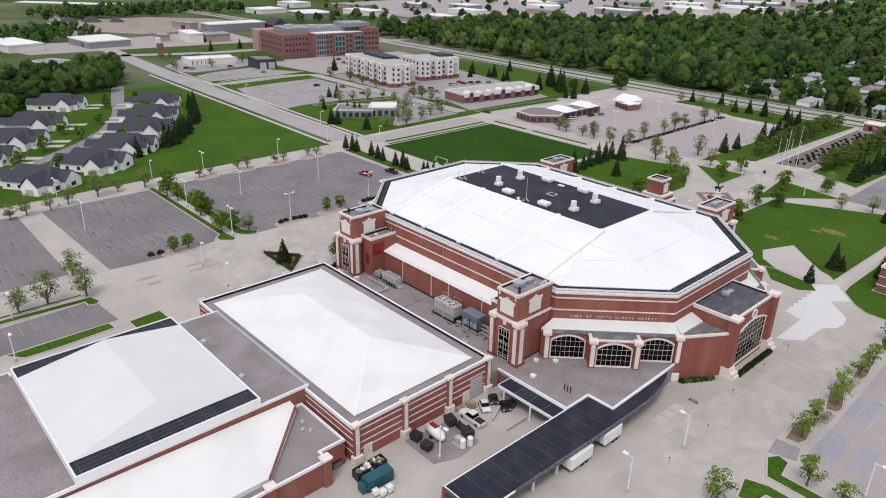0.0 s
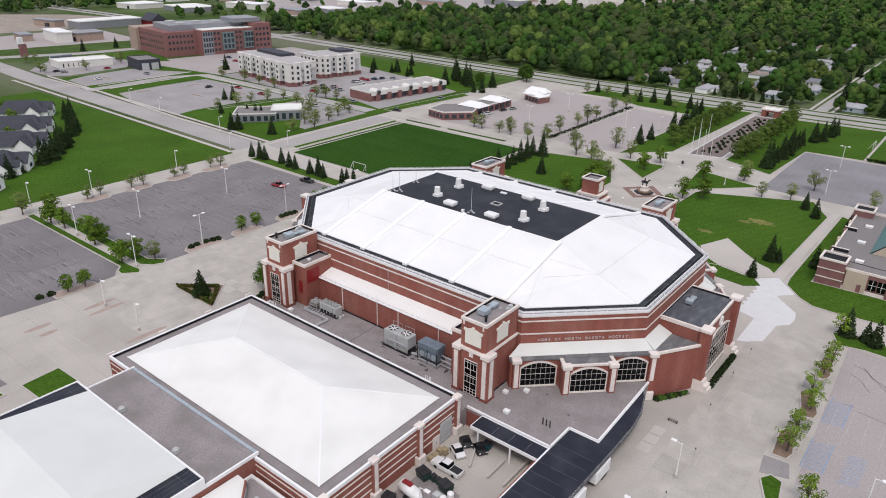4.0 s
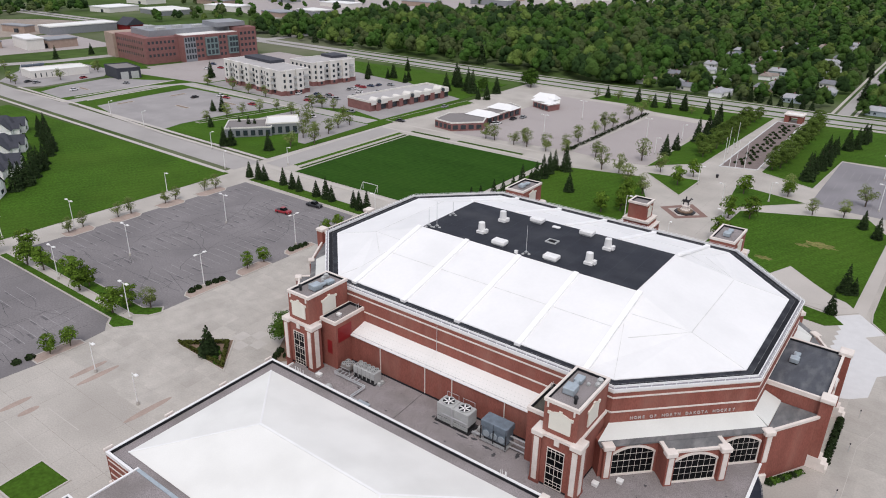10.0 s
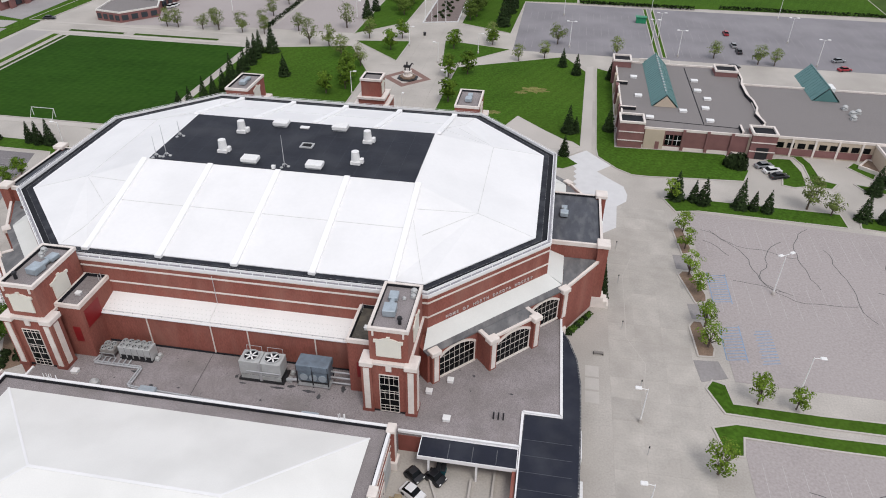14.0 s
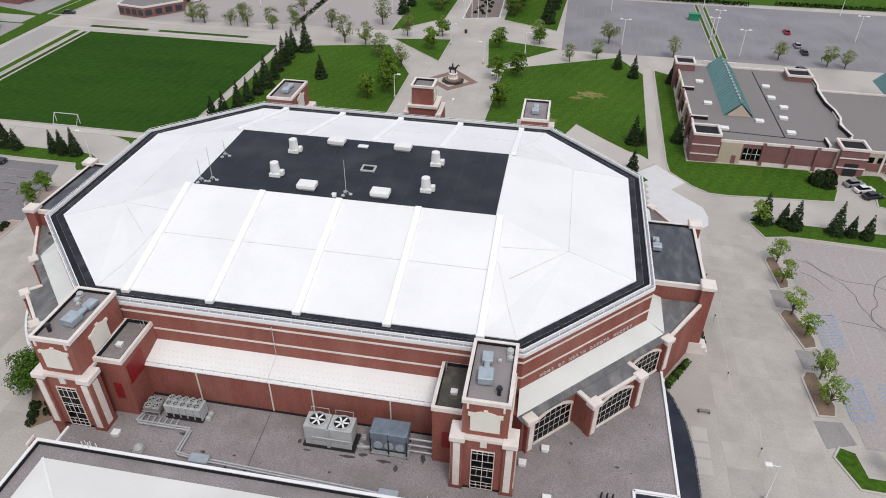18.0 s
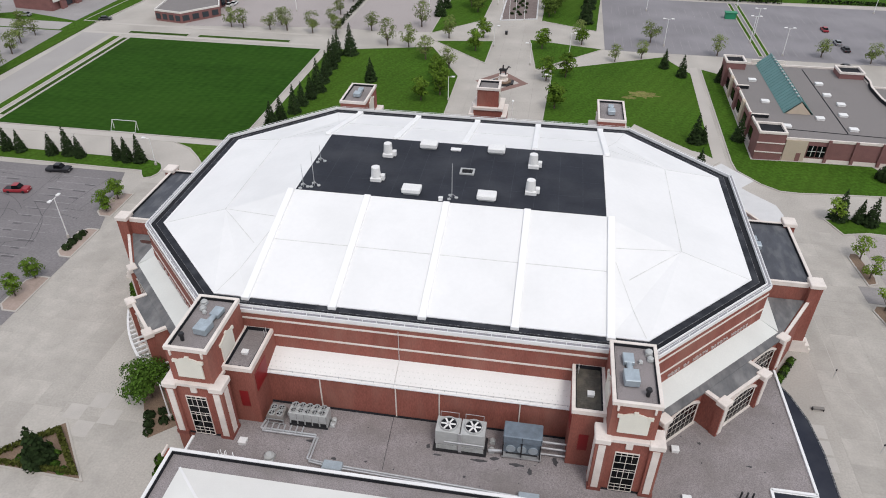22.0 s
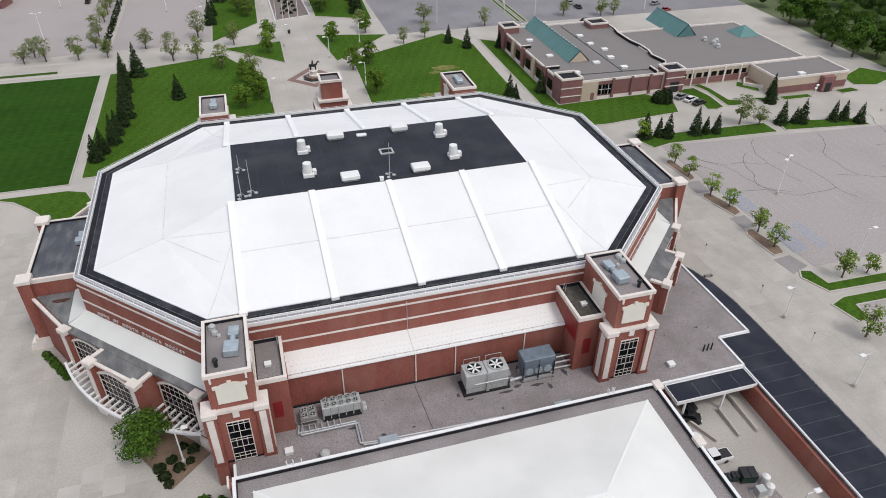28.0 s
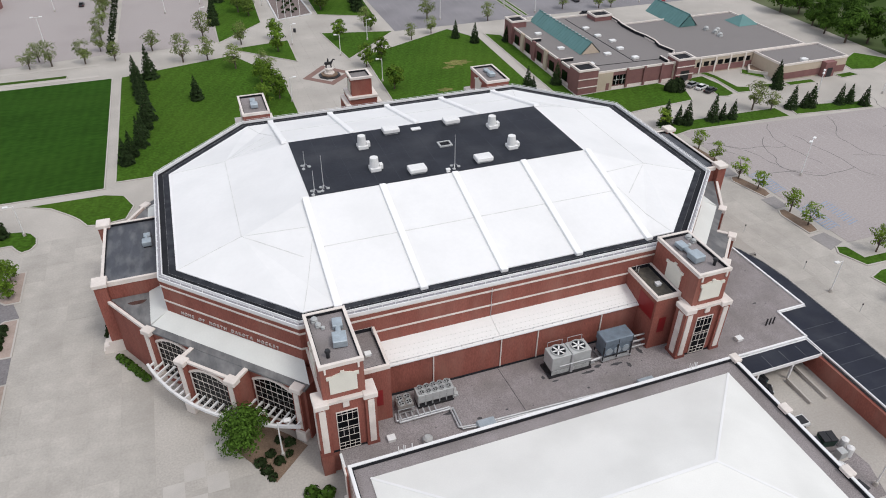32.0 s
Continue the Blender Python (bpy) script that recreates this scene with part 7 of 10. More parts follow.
lawn([(75.2, -25.6), (78.6, -24.4), (92, -24.6), (160, -23.4), (160, -26.4), (92, -26.8), (79.2, -26.6), (78.6, -30.2), (76.4, -30.4)], "second curved grass strip at the entrance")
lawn([(73.8, 42.6), (76, 37.4), (81, 38.6), (112, 37.2), (111.8, 42.6), (81, 43.6)], "grass strip with dark spruces by the drive")
lawn([(115, 37.5), (139, 34.5), (139, 38.5), (116, 42.6)], "grass strip with spruces beside the lot")
lawn([(101.1, 67.4), (104, 68.6), (107.1, 68.7), (108.3, 62), (107.7, 54.8), (105, 53.8), (102.5, 54.5), (103.4, 59)], "small lawn in the turning circle")
lawn([(102.7, 70.9), (103, 72.2), (109.9, 72.6), (111.6, 67.3), (112, 58.6), (115.2, 57.2), (113.4, 54.6), (109.6, 55), (109.8, 66), (108.4, 70.4)], "narrow curved lawn beside the forecourt")
lawn([(120.4, 66.8), (122.6, 69.6), (126.4, 65), (124.6, 61.4)], "small lawn beside the stone planter")
lawn([(119.6, 57.8), (126, 56.6), (126.4, 54.2), (121, 55)], "lawn bed at the foot of the low building")
lawn([(127.6, 56.6), (137, 56.2), (137, 54.2), (128, 54.4)], "lawn bed before the brick entrance")
lawn([(147, 56.6), (153, 57), (154, 54.6), (147.6, 54.2)], "lawn bed beyond the brick porch")
lawn([(156.8, 64.4), (155.7, 58.7), (162.4, 57.0), (175, 62), (168, 70)], "lawn at the end of the low building")
planter = thing("stone_planter", "square grey stone planter with dark plants", "planter", 126.4, 67, 0)
part("rim", ring(bmesh.new(), [(126.1, 71.4), (130.6, 66.9), (126.9, 62.8), (122.6, 66.8)], 0.5, 0, 1.0), "cast_stone", planter)
part("soil", prism(bmesh.new(), inset_poly([(126.1, 71.4), (130.6, 66.9), (126.9, 62.8), (122.6, 66.8)], 0.5), 0, 0.8), "mulch", planter)
for x, y0, y1 in ((-64.8, -62.2, -54.2), (-61.3, -62.5, -53.6), (-43.4, -63.2, -53.3), (-64.5, -75.4, -69.4), (-60.4, -73.8, -69.9)):
    sheet("paving_patch", "island_tan", [(x + 0.75 * math.sin(a), (y0 + y1) / 2 + (y1 - y0) / 2 * math.cos(a)) for a in [0.4488 * k for k in range(14)]], 0.02, "reddish patched strip in the concrete", "paving")
for x, y in ((53.9, -17.9), (53.9, -20.8), (53.9, -23.7), (-48.8, -27.2), (-51.6, -29.9), (-48.7, -32.6), (-51.6, -35.3), (-54.4, -32.5)):
    k = 1 if x > 0 else -1
    sheet("paving_pad", "concrete_pad", rect(x + 2.2, y, x + (5.0 if k < 0 else 4.4), y + (2.8 if k < 0 else 2.5)), 0.022, "pale new concrete pad", "paving")
# bench shape put where a small dark grate lies
bench = thing("bench", "dark bench shape standing in for a small grate by the canopy", "bench", 54, -11.2, 0)
part("seat", quad_box(bmesh.new(), 57.2, -12.55, 0.42, 58.8, -12.05, 0.5), "concrete_dark", bench)
for x in (57.1, 58.7):
    part("leg", quad_box(bmesh.new(), x, -12.5, 0, x + 0.1, -12.1, 0.45), "dark_metal", bench)


def line_set(name, mat, label, segs, w, z):
    bm = bmesh.new()
    for x0, y0, x1, y1 in segs:
        d = Vector((x1 - x0, y1 - y0, 0)).normalized()
        s = Vector((-d.y, d.x, 0)) * w / 2
        v = [bm.verts.new(Vector((px, py, z)) + q) for px, py, q in ((x0, y0, -s), (x1, y1, -s), (x1, y1, s), (x0, y0, s))]
        bm.faces.new(v)
    bmesh.ops.recalc_face_normals(bm, faces=bm.faces)
    for f in bm.faces:
        if f.normal.z < 0:
            f.normal_flip()
    return tagged(part(name, bm, mat), label, "markings", kind="stuff")


def bays(x0, x1, ys, depth, step=2.75):
    n = int((x1 - x0) / step)
    return [(x0 + i * step, y - depth, x0 + i * step, y + depth) for y in ys for i in range(n + 1)]


def bays_y(y0, y1, xs, depth, step=2.75):
    n = int((y1 - y0) / step)
    return [(x - depth, y0 + i * step, x + depth, y0 + i * step) for x in xs for i in range(n + 1)]


line_set("bay_lines", "paint_worn", "faded bay lines on the west lots", bays_y(-36, 34, (-128, -109, -90), 5.2) + bays_y(-78, -50, (-128, -109, -90), 5.2) + bays_y(-148, -90, (-128, -109, -90), 5.2) + bays_y(-148, -92, (-58,), 5.0), 0.14, 0.036)
line_set("bay_lines", "paint_worn", "worn bay lines on the rear lot", bays(34, 170, (148, 166, 184), 5.0), 0.12, 0.036)
line_set("bay_lines", "paint_faint", "faint bay lines on the pale lots", bays(81, 150, (28, 8), 5.0) + bays(81, 150, (-36, -54, -72), 5.0), 0.07, 0.036)
line_set("accessible_bays", "paint_blue", "blue hatched accessible bays", [(79.6 + 0.3 * (i % 2), y + 0.75 * i, 82.8, y + 0.75 * i + 0.7) for y in (5.6, -10.0) for i in range(12)] + [(85.2 + 0.3 * (i % 2), -10 + 0.75 * i, 88.2, -9.3 + 0.75 * i) for i in range(12)] + [(79.5, y, 79.5, y + 9.4) for y in (5.6, -10.0)] + [(82.9, y, 82.9, y + 9.4) for y in (5.6, -10.0)], 0.2, 0.037)
for poly in ([(74.6, 29.2), (75.2, 30.4), (76.4, 30.4), (77.3, 23), (77.0, 21.2), (75.6, 20.6)], [(74.1, 13.0), (74.9, 14.3), (76.2, 14.3), (78.3, 7.4), (78.1, 5.5), (76.3, 4.8)], [(74.4, -2.4), (75.2, -0.9), (76.4, -0.9), (77.7, -7.6), (77.2, -9.6), (75.0, -9.8)]):
    lawn(poly, "mulched tree island at the lot edge", mat="mulch", category="bed")
for poly in ([(73.5, 20), (73.8, 15.2), (77.2, 15.0), (77.4, 20)], [(74.6, 4.2), (75.0, 0), (78.4, 0), (78.4, 4.4)], [(73.9, -11), (74.6, -16), (79, -14.5), (78, -10.6)]):
    sheet("asphalt_patch", "asphalt_worn_patch", poly, 0.034, "grey asphalt apron between tree islands", "paving")
SEAL = [(65.1, 17.3), (63.2, 10.7), (63.2, 1.5), (63.1, -7.3), (66.0, -13.4), (65.5, -18.6), (65.7, -21.4)]
line_set("sealed_joint", "concrete_pad", "pale sealed joint round a paving bay", [(-60.9, -75.8, -44.7, -76.0), (-59.3, -71.4, -58.6, -69.2), (-58.6, -69.2, -47.8, -69.0)], 0.16, 0.021)
line_set("sealed_joint", "concrete_pad", "thin pale sealed joint across the apron", [(*a, *b) for a, b in zip(SEAL, SEAL[1:])], 0.09, 0.02)
rs = random.Random(3)


def crack_walk(x, y, a, n, step):
    segs = []
    for _ in range(n):
        a += rs.uniform(-0.5, 0.5)
        nx, ny = x + step * math.cos(a), y + step * math.sin(a)
        segs.append((x, y, nx, ny))
        x, y = nx, ny
    return segs


CRACKS = sum([crack_walk(rs.uniform(80, 135), rs.uniform(-12, 30), rs.uniform(0, 6.3), 14, 1.7) for _ in range(16)] + [crack_walk(rs.uniform(80, 120), rs.uniform(-70, -30), rs.uniform(0, 6.3), 14, 1.7) for _ in range(10)] + [crack_walk(rs.uniform(-132, -80), rs.uniform(-35, 34), rs.uniform(0, 6.3), 14, 2.0) for _ in range(16)] + [crack_walk(rs.uniform(-132, -80), rs.uniform(-78, -50), rs.uniform(0, 6.3), 12, 2.0) for _ in range(8)], [])
line_set("cracks", "crack", "dark wandering cracks in the asphalt", [q for q in CRACKS if min(q[0], q[2]) > 80 or (max(q[0], q[2]) < -79 and min(q[0], q[2]) > -134)], 0.13, 0.04)
joints = [(x, -130, x, -62) for x in range(-70, 78, 9)] + [(-76, y, 74, y) for y in range(-126, -60, 9)] + [(x, 70, x, 160) for x in (-9, -3, 3, 9)] + [(-12, y, 12, y) for y in range(62, 165, 6)]
line_set("slab_joints", "concrete_joint", "joints between the concrete slabs", joints, 0.05, 0.008)
POSTS = [(62.2, 20.1), (62.2, 8.5), (62.4, -5.1), (64.8, -19.2), (65.0, -32.4)]
for x, y in POSTS:
    bl = thing("bollard_light", "slim dark post light in the paving", "post light", x, y, 0, "post lights")
    part("post", tube(bmesh.new(), (x, y, 0), (x, y, 1.6), 0.05, 0.05, 6), "steel", bl)
    part("head", tube(bmesh.new(), (x, y, 1.6), (x, y, 1.85), 0.12, 0.1, 8), "dark_metal", bl)

lawn(rect(-137.2, 61, -134.8, 124), "grass verge along the side street")
lawn(rect(-132.9, 60, -131.3, 123), "low dark planted strip beside the field", mat="leaf_deep", category="bed")

# ---- west lots: hedge, tree islands, stains and cracks ----
TRI = [(-59.0, -41.5), (-50.8, -34.5), (-43.5, -41.5)]
rows = []
for (xa, ya), (xb, yb) in zip(TRI, TRI[1:] + TRI[:1]):
    n = 620
    f = rng.random(n)
    x, y = xa + (xb - xa) * f, ya + (yb - ya) * f
    pull = 0.18 * rng.random(n)
    at = np.stack([x + (-51.1 - x) * pull, y + (-39.2 - y) * pull, 0.12 + 0.85 * rng.random(n) ** 0.6], 1)
    rows.append(quads(at, rng.normal(size=(n, 3)) * 0.6 + np.array([0, 0, 0.8]), 0.2))
tagged(new("hedge", leaf_mesh("hedge", np.concatenate(rows), "leaf_olive")), "low olive hedge round the triangular island", "hedge", kind="stuff")
ISLES = [(-78.3, -63.4, -75.0, -53.6), (-78.2, -12.2, -74.6, -2.8), (-78.2, -27.6, -74.7, -16.4), (-78.0, 4.0, -74.7, 13.4), (-78.5, 18.6, -75.0, 27.6), (-138.9, -27.2, -134.6, -18.6), (-138.4, -12.6, -134.2, -3.8), (-138.6, 3.0, -133.8, 11.6), (-138.0, 17.6, -133.6, 27.8)]
for x0, y0, x1, y1 in ISLES:
    c = 1.3
    west = x0 < -100
    poly = [(x0, y0 + c), (x0, y1 - c), (x0 + c, y1), (x1, y1), (x1, y0), (x0 + c, y0)] if not west else [(x0, y0), (x0, y1), (x1 - c, y1), (x1, y1 - c), (x1, y0 + c), (x1 - c, y0)]
    lawn(poly, "tan gravel tree island at the lot edge", z=0.1, mat="island_tan", category="bed")
sheet("asphalt_patch", "concrete_walk", [(-136, -42.6), (-80, -42.6), (-77.5, -41.6), (-78.4, -40.7), (-136, -40.6)], 0.03, "pale concrete walk between grass strips", "walk")
rw = random.Random(21)
spots = []
for x in (-131, -125, -112, -106, -93, -87):
    for y0, y1 in ((-35, 33), (-77, -50), (-147, -92)):
        for k in range(int((y1 - y0) / 2.75)):
            if rw.random() < 0.45:
                y = y0 + 1.4 + 2.75 * k + rw.uniform(-0.3, 0.3)
                a, b = rw.uniform(0.6, 2.2), rw.uniform(0.6, 2.0)
                spots.append((x - a, y, x + b, y + rw.uniform(-0.15, 0.15)))
line_set("oil_stains", "oil_stain", "dark oil drips in the parking bays", spots, 0.55, 0.0345)
cracks = []
for cx, cy in ((-108.9, -23.2), (-108.6, 7.6)):
    for k in range(12):
        a = rw.uniform(0, 6.28)
        r0, r1 = rw.uniform(0.6, 2.0), rw.uniform(2.5, 7.0)
        m = a + rw.uniform(-0.3, 0.3)
        p = (cx + 0.5 * (r0 + r1) * math.cos(m), cy + 0.5 * (r0 + r1) * math.sin(m))
        cracks += [(cx + r0 * math.cos(a), cy + r0 * math.sin(a), *p), (*p, cx + r1 * math.cos(a), cy + r1 * math.sin(a))]
for k in range(70):
    x, y, a = rw.uniform(-132, -80), rw.choice((rw.uniform(-34, 33), rw.uniform(-76, -50))), rw.choice((0.0, 0.0, 1.57)) + rw.uniform(-0.25, 0.25)
    for j in range(rw.randint(3, 7)):
        q = (x + 2.6 * math.cos(a), y + 2.6 * math.sin(a))
        if not (-134 < q[0] < -79 and (-36 < q[1] < 34 or -77 < q[1] < -48)):
            break
        cracks.append((x, y, *q))
        x, y, a = q[0], q[1], a + rw.uniform(-0.22, 0.22)
line_set("tar_cracks", "tar", "thin dark tar-filled cracks on the lots", cracks, 0.09, 0.038)


# ---- low brick building behind the arena ----
M["teal_roof"] = material("teal_roof", (0.10, 0.22, 0.215), 0.45, 0.2, vary=0.08, scale=0.3, fine=0.05)
M["brick_mauve"] = material("brick_mauve", (0.215, 0.105, 0.10), 0.85, fine=0.12, fine_scale=7)
M["stucco"] = material("stucco", (0.50, 0.42, 0.33), 0.85, vary=0.05)
lowb = thing("fitness_building", "low brick building with teal gables", "building", 85, 90, 0)


def flat_block(parent, poly, h, wall="brick_mauve", roof="roof_grey", cap="cast_stone", rim=0.6):
    w = part("wall", prism(bmesh.new(), poly, 0, h - 0.35), wall, parent)
    part("coping", ring(bmesh.new(), inset_poly(poly, -0.12), 0.42, h - 0.4, h + rim - 0.4), cap, w)
    part("flat_roof", prism(bmesh.new(), inset_poly(poly, 0.3), h - 0.6, h - 0.25), roof, w)
    return w


def teal_gable(parent, x0, y0, x1, y1, z0, z1, end="stucco"):
    """A gabled roof along y with standing seams and a pale gable end."""
    xm = (x0 + x1) / 2
    bm = bmesh.new()
    v = [bm.verts.new(p) for p in ((x0, y0, z0), (xm, y0, z1), (x1, y0, z0), (x0, y1, z0), (xm, y1, z1), (x1, y1, z0))]
    bm.faces.new((v[0], v[1], v[4], v[3])), bm.faces.new((v[1], v[2], v[5], v[4])), bm.faces.new((v[0], v[3], v[5], v[2]))
    bmesh.ops.recalc_face_normals(bm, faces=bm.faces)
    g = part("gable_roof", bm, "teal_roof", parent, "teal standing-seam gabled roof")
    for y in (y0, y1):
        bm = bmesh.new()
        s = 0.12 if y == y1 else -0.12
        a = [bm.verts.new(p) for p in ((x0 + 0.5, y, z0), (xm, y, z1 - 0.3), (x1 - 0.5, y, z0))]
        b = [bm.verts.new((p.co.x, y + s, p.co.z)) for p in a]
        bm.faces.new(a), bm.faces.new(b[::-1])
        for i in range(3):
            bm.faces.new((a[i], a[(i + 1) % 3], b[(i + 1) % 3], b[i]))
        bmesh.ops.recalc_face_normals(bm, faces=bm.faces)
        part("gable_end", bm, end, g)
    part("ridge", beam(bmesh.new(), (xm, y0, z1 + 0.05), (xm, y1, z1 + 0.05), 0.3, 0.15), "teal_roof", g)
    n = int((y1 - y0) / 1.6)
    for i in range(n):
        y = y0 + 0.8 + i * 1.6
        for xe in (x0, x1):
            part("seam", beam(bmesh.new(), (xe, y, z0 + 0.04), (xm, y, z1 + 0.04), 0.07, 0.07), "teal_roof", g)
    return g


flat_block(lowb, [(64.5, 68.6), (101, 68.6), (101, 119), (64.5, 119)], 5.7)
flat_block(lowb, [(101.1, 70.4), (147, 70.4), (147, 107), (101.1, 107)], 5.2, "stucco")
flat_block(lowb, [(127, 57.5), (152, 57.5), (152, 70.3), (127, 70.3)], 5.0, "stucco")
for poly, h in ((rect(63.6, 67.8, 69.8, 73.5), 7.2), (rect(63.6, 114, 69, 119.6), 7.6), (rect(94, 111.5, 100.5, 117), 7.2), (rect(96.5, 67.2, 102.5, 72.5), 6.8)):
    t = part("corner_block", prism(bmesh.new(), poly, 0, h - 0.3), "brick_mauve", lowb)
    part("coping", ring(bmesh.new(), inset_poly(poly, -0.15), 0.5, h - 0.35, h + 0.2), "cast_stone", t)
    part("flat_roof", prism(bmesh.new(), inset_poly(poly, 0.35), h - 0.8, h - 0.28), "gutter", t)
part("stone_base", ring(bmesh.new(), rect(64.4, 68.5, 101.08, 119.08), 0.3, 0, 0.9), "cast_stone", lowb)
for x0, x1 in ((70.2, 75.2), (96.0, 101.4)):
    part("entry_bay", quad_box(bmesh.new(), x0, 68.3, 0, x1, 68.7, 5.4), "stucco", lowb)
for x in (76.5, 78.6):
    part("window", quad_box(bmesh.new(), x - 0.9, 68.4, 1.4, x + 0.9, 68.7, 4.2), "glass", lowb)
    part("window_bar", quad_box(bmesh.new(), x - 0.05, 68.35, 1.4, x + 0.05, 68.45, 4.2), "white_trim", lowb)
    part("window_bar", quad_box(bmesh.new(), x - 0.9, 68.35, 2.8, x + 0.9, 68.45, 2.9), "white_trim", lowb)
part("door", quad_box(bmesh.new(), 73.2, 68.2, 0, 74.2, 68.35, 2.2), "brick_mauve", lowb)
part("entrance", quad_box(bmesh.new(), 98.0, 67.1, 0, 101.0, 67.4, 3.2), "dark_metal", lowb)
for i in range(5):
    y = 76 + i * 8.4
    part("window", quad_box(bmesh.new(), 64.3, y, 1.0, 64.6, y + 3.0, 3.8), "glass", lowb)
    part("buttress", quad_box(bmesh.new(), 63.9, y + 4.2, 0, 64.6, y + 6.2, 6.0), "stucco" if i % 2 else "brick_mauve", lowb)
for i in range(9):
    part("window", quad_box(bmesh.new(), 103.5 + i * 2.6, 70.3, 2.4, 105.3 + i * 2.6, 70.45, 3.8), "glass", lowb)
part("brick_band", quad_box(bmesh.new(), 101.2, 70.28, 0.4, 126.9, 70.42, 2.2), "brick_mauve", lowb)
part("brick_band", quad_box(bmesh.new(), 127.2, 57.38, 0.4, 151.9, 57.52, 2.4), "brick_mauve", lowb)
pch = part("porch", quad_box(bmesh.new(), 142, 55.6, 0, 146, 57.5, 4.6), "brick_mauve", lowb)
part("porch_door", quad_box(bmesh.new(), 143, 55.5, 0, 145, 55.65, 2.8), "dark_metal", pch)
teal_gable(lowb, 72.9, 84, 80.1, 119.5, 5.5, 8.9)
teal_gable(lowb, 118.6, 98, 126.2, 118, 5.0, 9.0, "teal_roof")
bm = bmesh.new()
v = [bm.verts.new(p) for p in ((139, 92, 5.0), (147, 92, 5.0), (147, 100, 5.0), (139, 100, 5.0), (143, 96, 7.8))]
for i in range(4):
    bm.faces.new((v[i], v[(i + 1) % 4], v[4]))
part("pyramid_roof", bm, "teal_roof", lowb)
part("skylight", quad_box(bmesh.new(), 122.6, 100.5, 6.9, 125.0, 104.5, 8.0), "white_paint", lowb)
for x, y in ((70.1, 107), (70.5, 92), (72.5, 77), (87.8, 107), (87.7, 99), (89.6, 93), (88.1, 86), (88.1, 77.5), (81.8, 83), (137, 60.5)):
    hatch_box(x, y, 5.2 if x < 100 else 4.7, 1.9, 1.5, 0.8, "white domed rooftop unit on the grey roof")
for x, y in ((127.4, 90.3), (126.8, 87.1), (129.3, 91.7), (126.6, 94.1)):
    mushroom_vent(x, y, 4.95, 0.7, "dark round vent on the grey roof")
part("roof_line", beam(bmesh.new(), (66, 74.6, 5.5), (94, 73.0, 5.5), 0.2, 0.1), "gutter", lowb)
part("roof_line", beam(bmesh.new(), (85.5, 74, 5.5), (85.5, 117, 5.5), 0.2, 0.1), "gutter", lowb)
# parapets with a black strip down one side where the two roofs meet, and on the street side
for pts in ([(101.1, 118.6), (101.1, 108.4), (100.2, 104), (100.2, 96), (101.1, 91), (101.1, 86), (100.0, 82), (101.1, 76)], [(63.9, 99.4), (67.2, 99.4)], [(64.2, 80.4), (68.4, 80.4)], [(94.4, 73.4), (94.4, 69.2)]):
    for a, b in zip(pts, pts[1:]):
        w = part("parapet", beam(bmesh.new(), (*a, 5.95), (*b, 5.95), 0.5, 1.0), "cast_stone", lowb)
        n = Vector((b[1] - a[1], a[0] - b[0])).normalized() * 0.29
        n = n if n.x < 0 or (n.x == 0 and n.y < 0) else -n
        part("flashing", beam(bmesh.new(), (a[0] + n.x, a[1] + n.y, 5.85), (b[0] + n.x, b[1] + n.y, 5.85), 0.06, 0.9), "gutter", w)
for i in range(14):
    part("ridge_light", bevelled(quad_box(bmesh.new(), 76.2, 87 + i * 2.2, 8.8, 76.8, 87.7 + i * 2.2, 9.05), 0.05), "unit_grey", lowb)
part("gable_coping", beam(bmesh.new(), (71.8, 119.7, 6.0), (81.2, 119.7, 6.0), 0.5, 1.6), "cast_stone", lowb)
for x, y, h in ((69.2, 93, 0), (80, 68.4, 0), (86, 68.4, 0), (92, 68.4, 0)):
    part("pilaster", quad_box(bmesh.new(), x - 0.35, 68.15, 0, x + 0.35, 68.6, 5.9), "brick_mauve", lowb)
for z in (2.0, 4.4):
    for x0, x1 in ((63.5, 69.9), (96.4, 102.6)):
        part("stone_course", quad_box(bmesh.new(), x0, 67.05 if x0 > 90 else 67.68, z, x1, 67.3 if x0 > 90 else 67.9, z + 0.25), "cast_stone", lowb)
for i in range(4):
    part("pilaster", quad_box(bmesh.new(), 107 + i * 5.6, 70.1, 0, 107.5 + i * 5.6, 70.5, 5.0), "cast_stone", lowb)
sheet("walkway", "concrete_walk", [(56.2, 127), (58.4, 128), (57.4, 60), (54.6, 60)], 0.02, "pale concrete footpath past the lawn", "path")
lawn([(79.6, 141), (80.6, 141), (80.0, 200), (79.0, 200)], "narrow grass strip dividing the rear lot")
lawn([(82.0, 141), (83.0, 141), (82.8, 200), (81.8, 200)], "narrow grass strip dividing the rear lot")
sh2 = thing("shelter", "small green kiosk on the rear lot", "kiosk", 76.8, 181, 0)
M["kiosk_green"] = material("kiosk_green", (0.02, 0.22, 0.11), 0.5)
part("cabin", bevelled(quad_box(bmesh.new(), 74.9, 180, 0, 78.7, 182, 2.2), 0.05), "kiosk_green", sh2)
part("roof", bevelled(quad_box(bmesh.new(), 74.6, 179.7, 2.2, 79.0, 182.3, 2.5), 0.05), "kiosk_green", sh2)
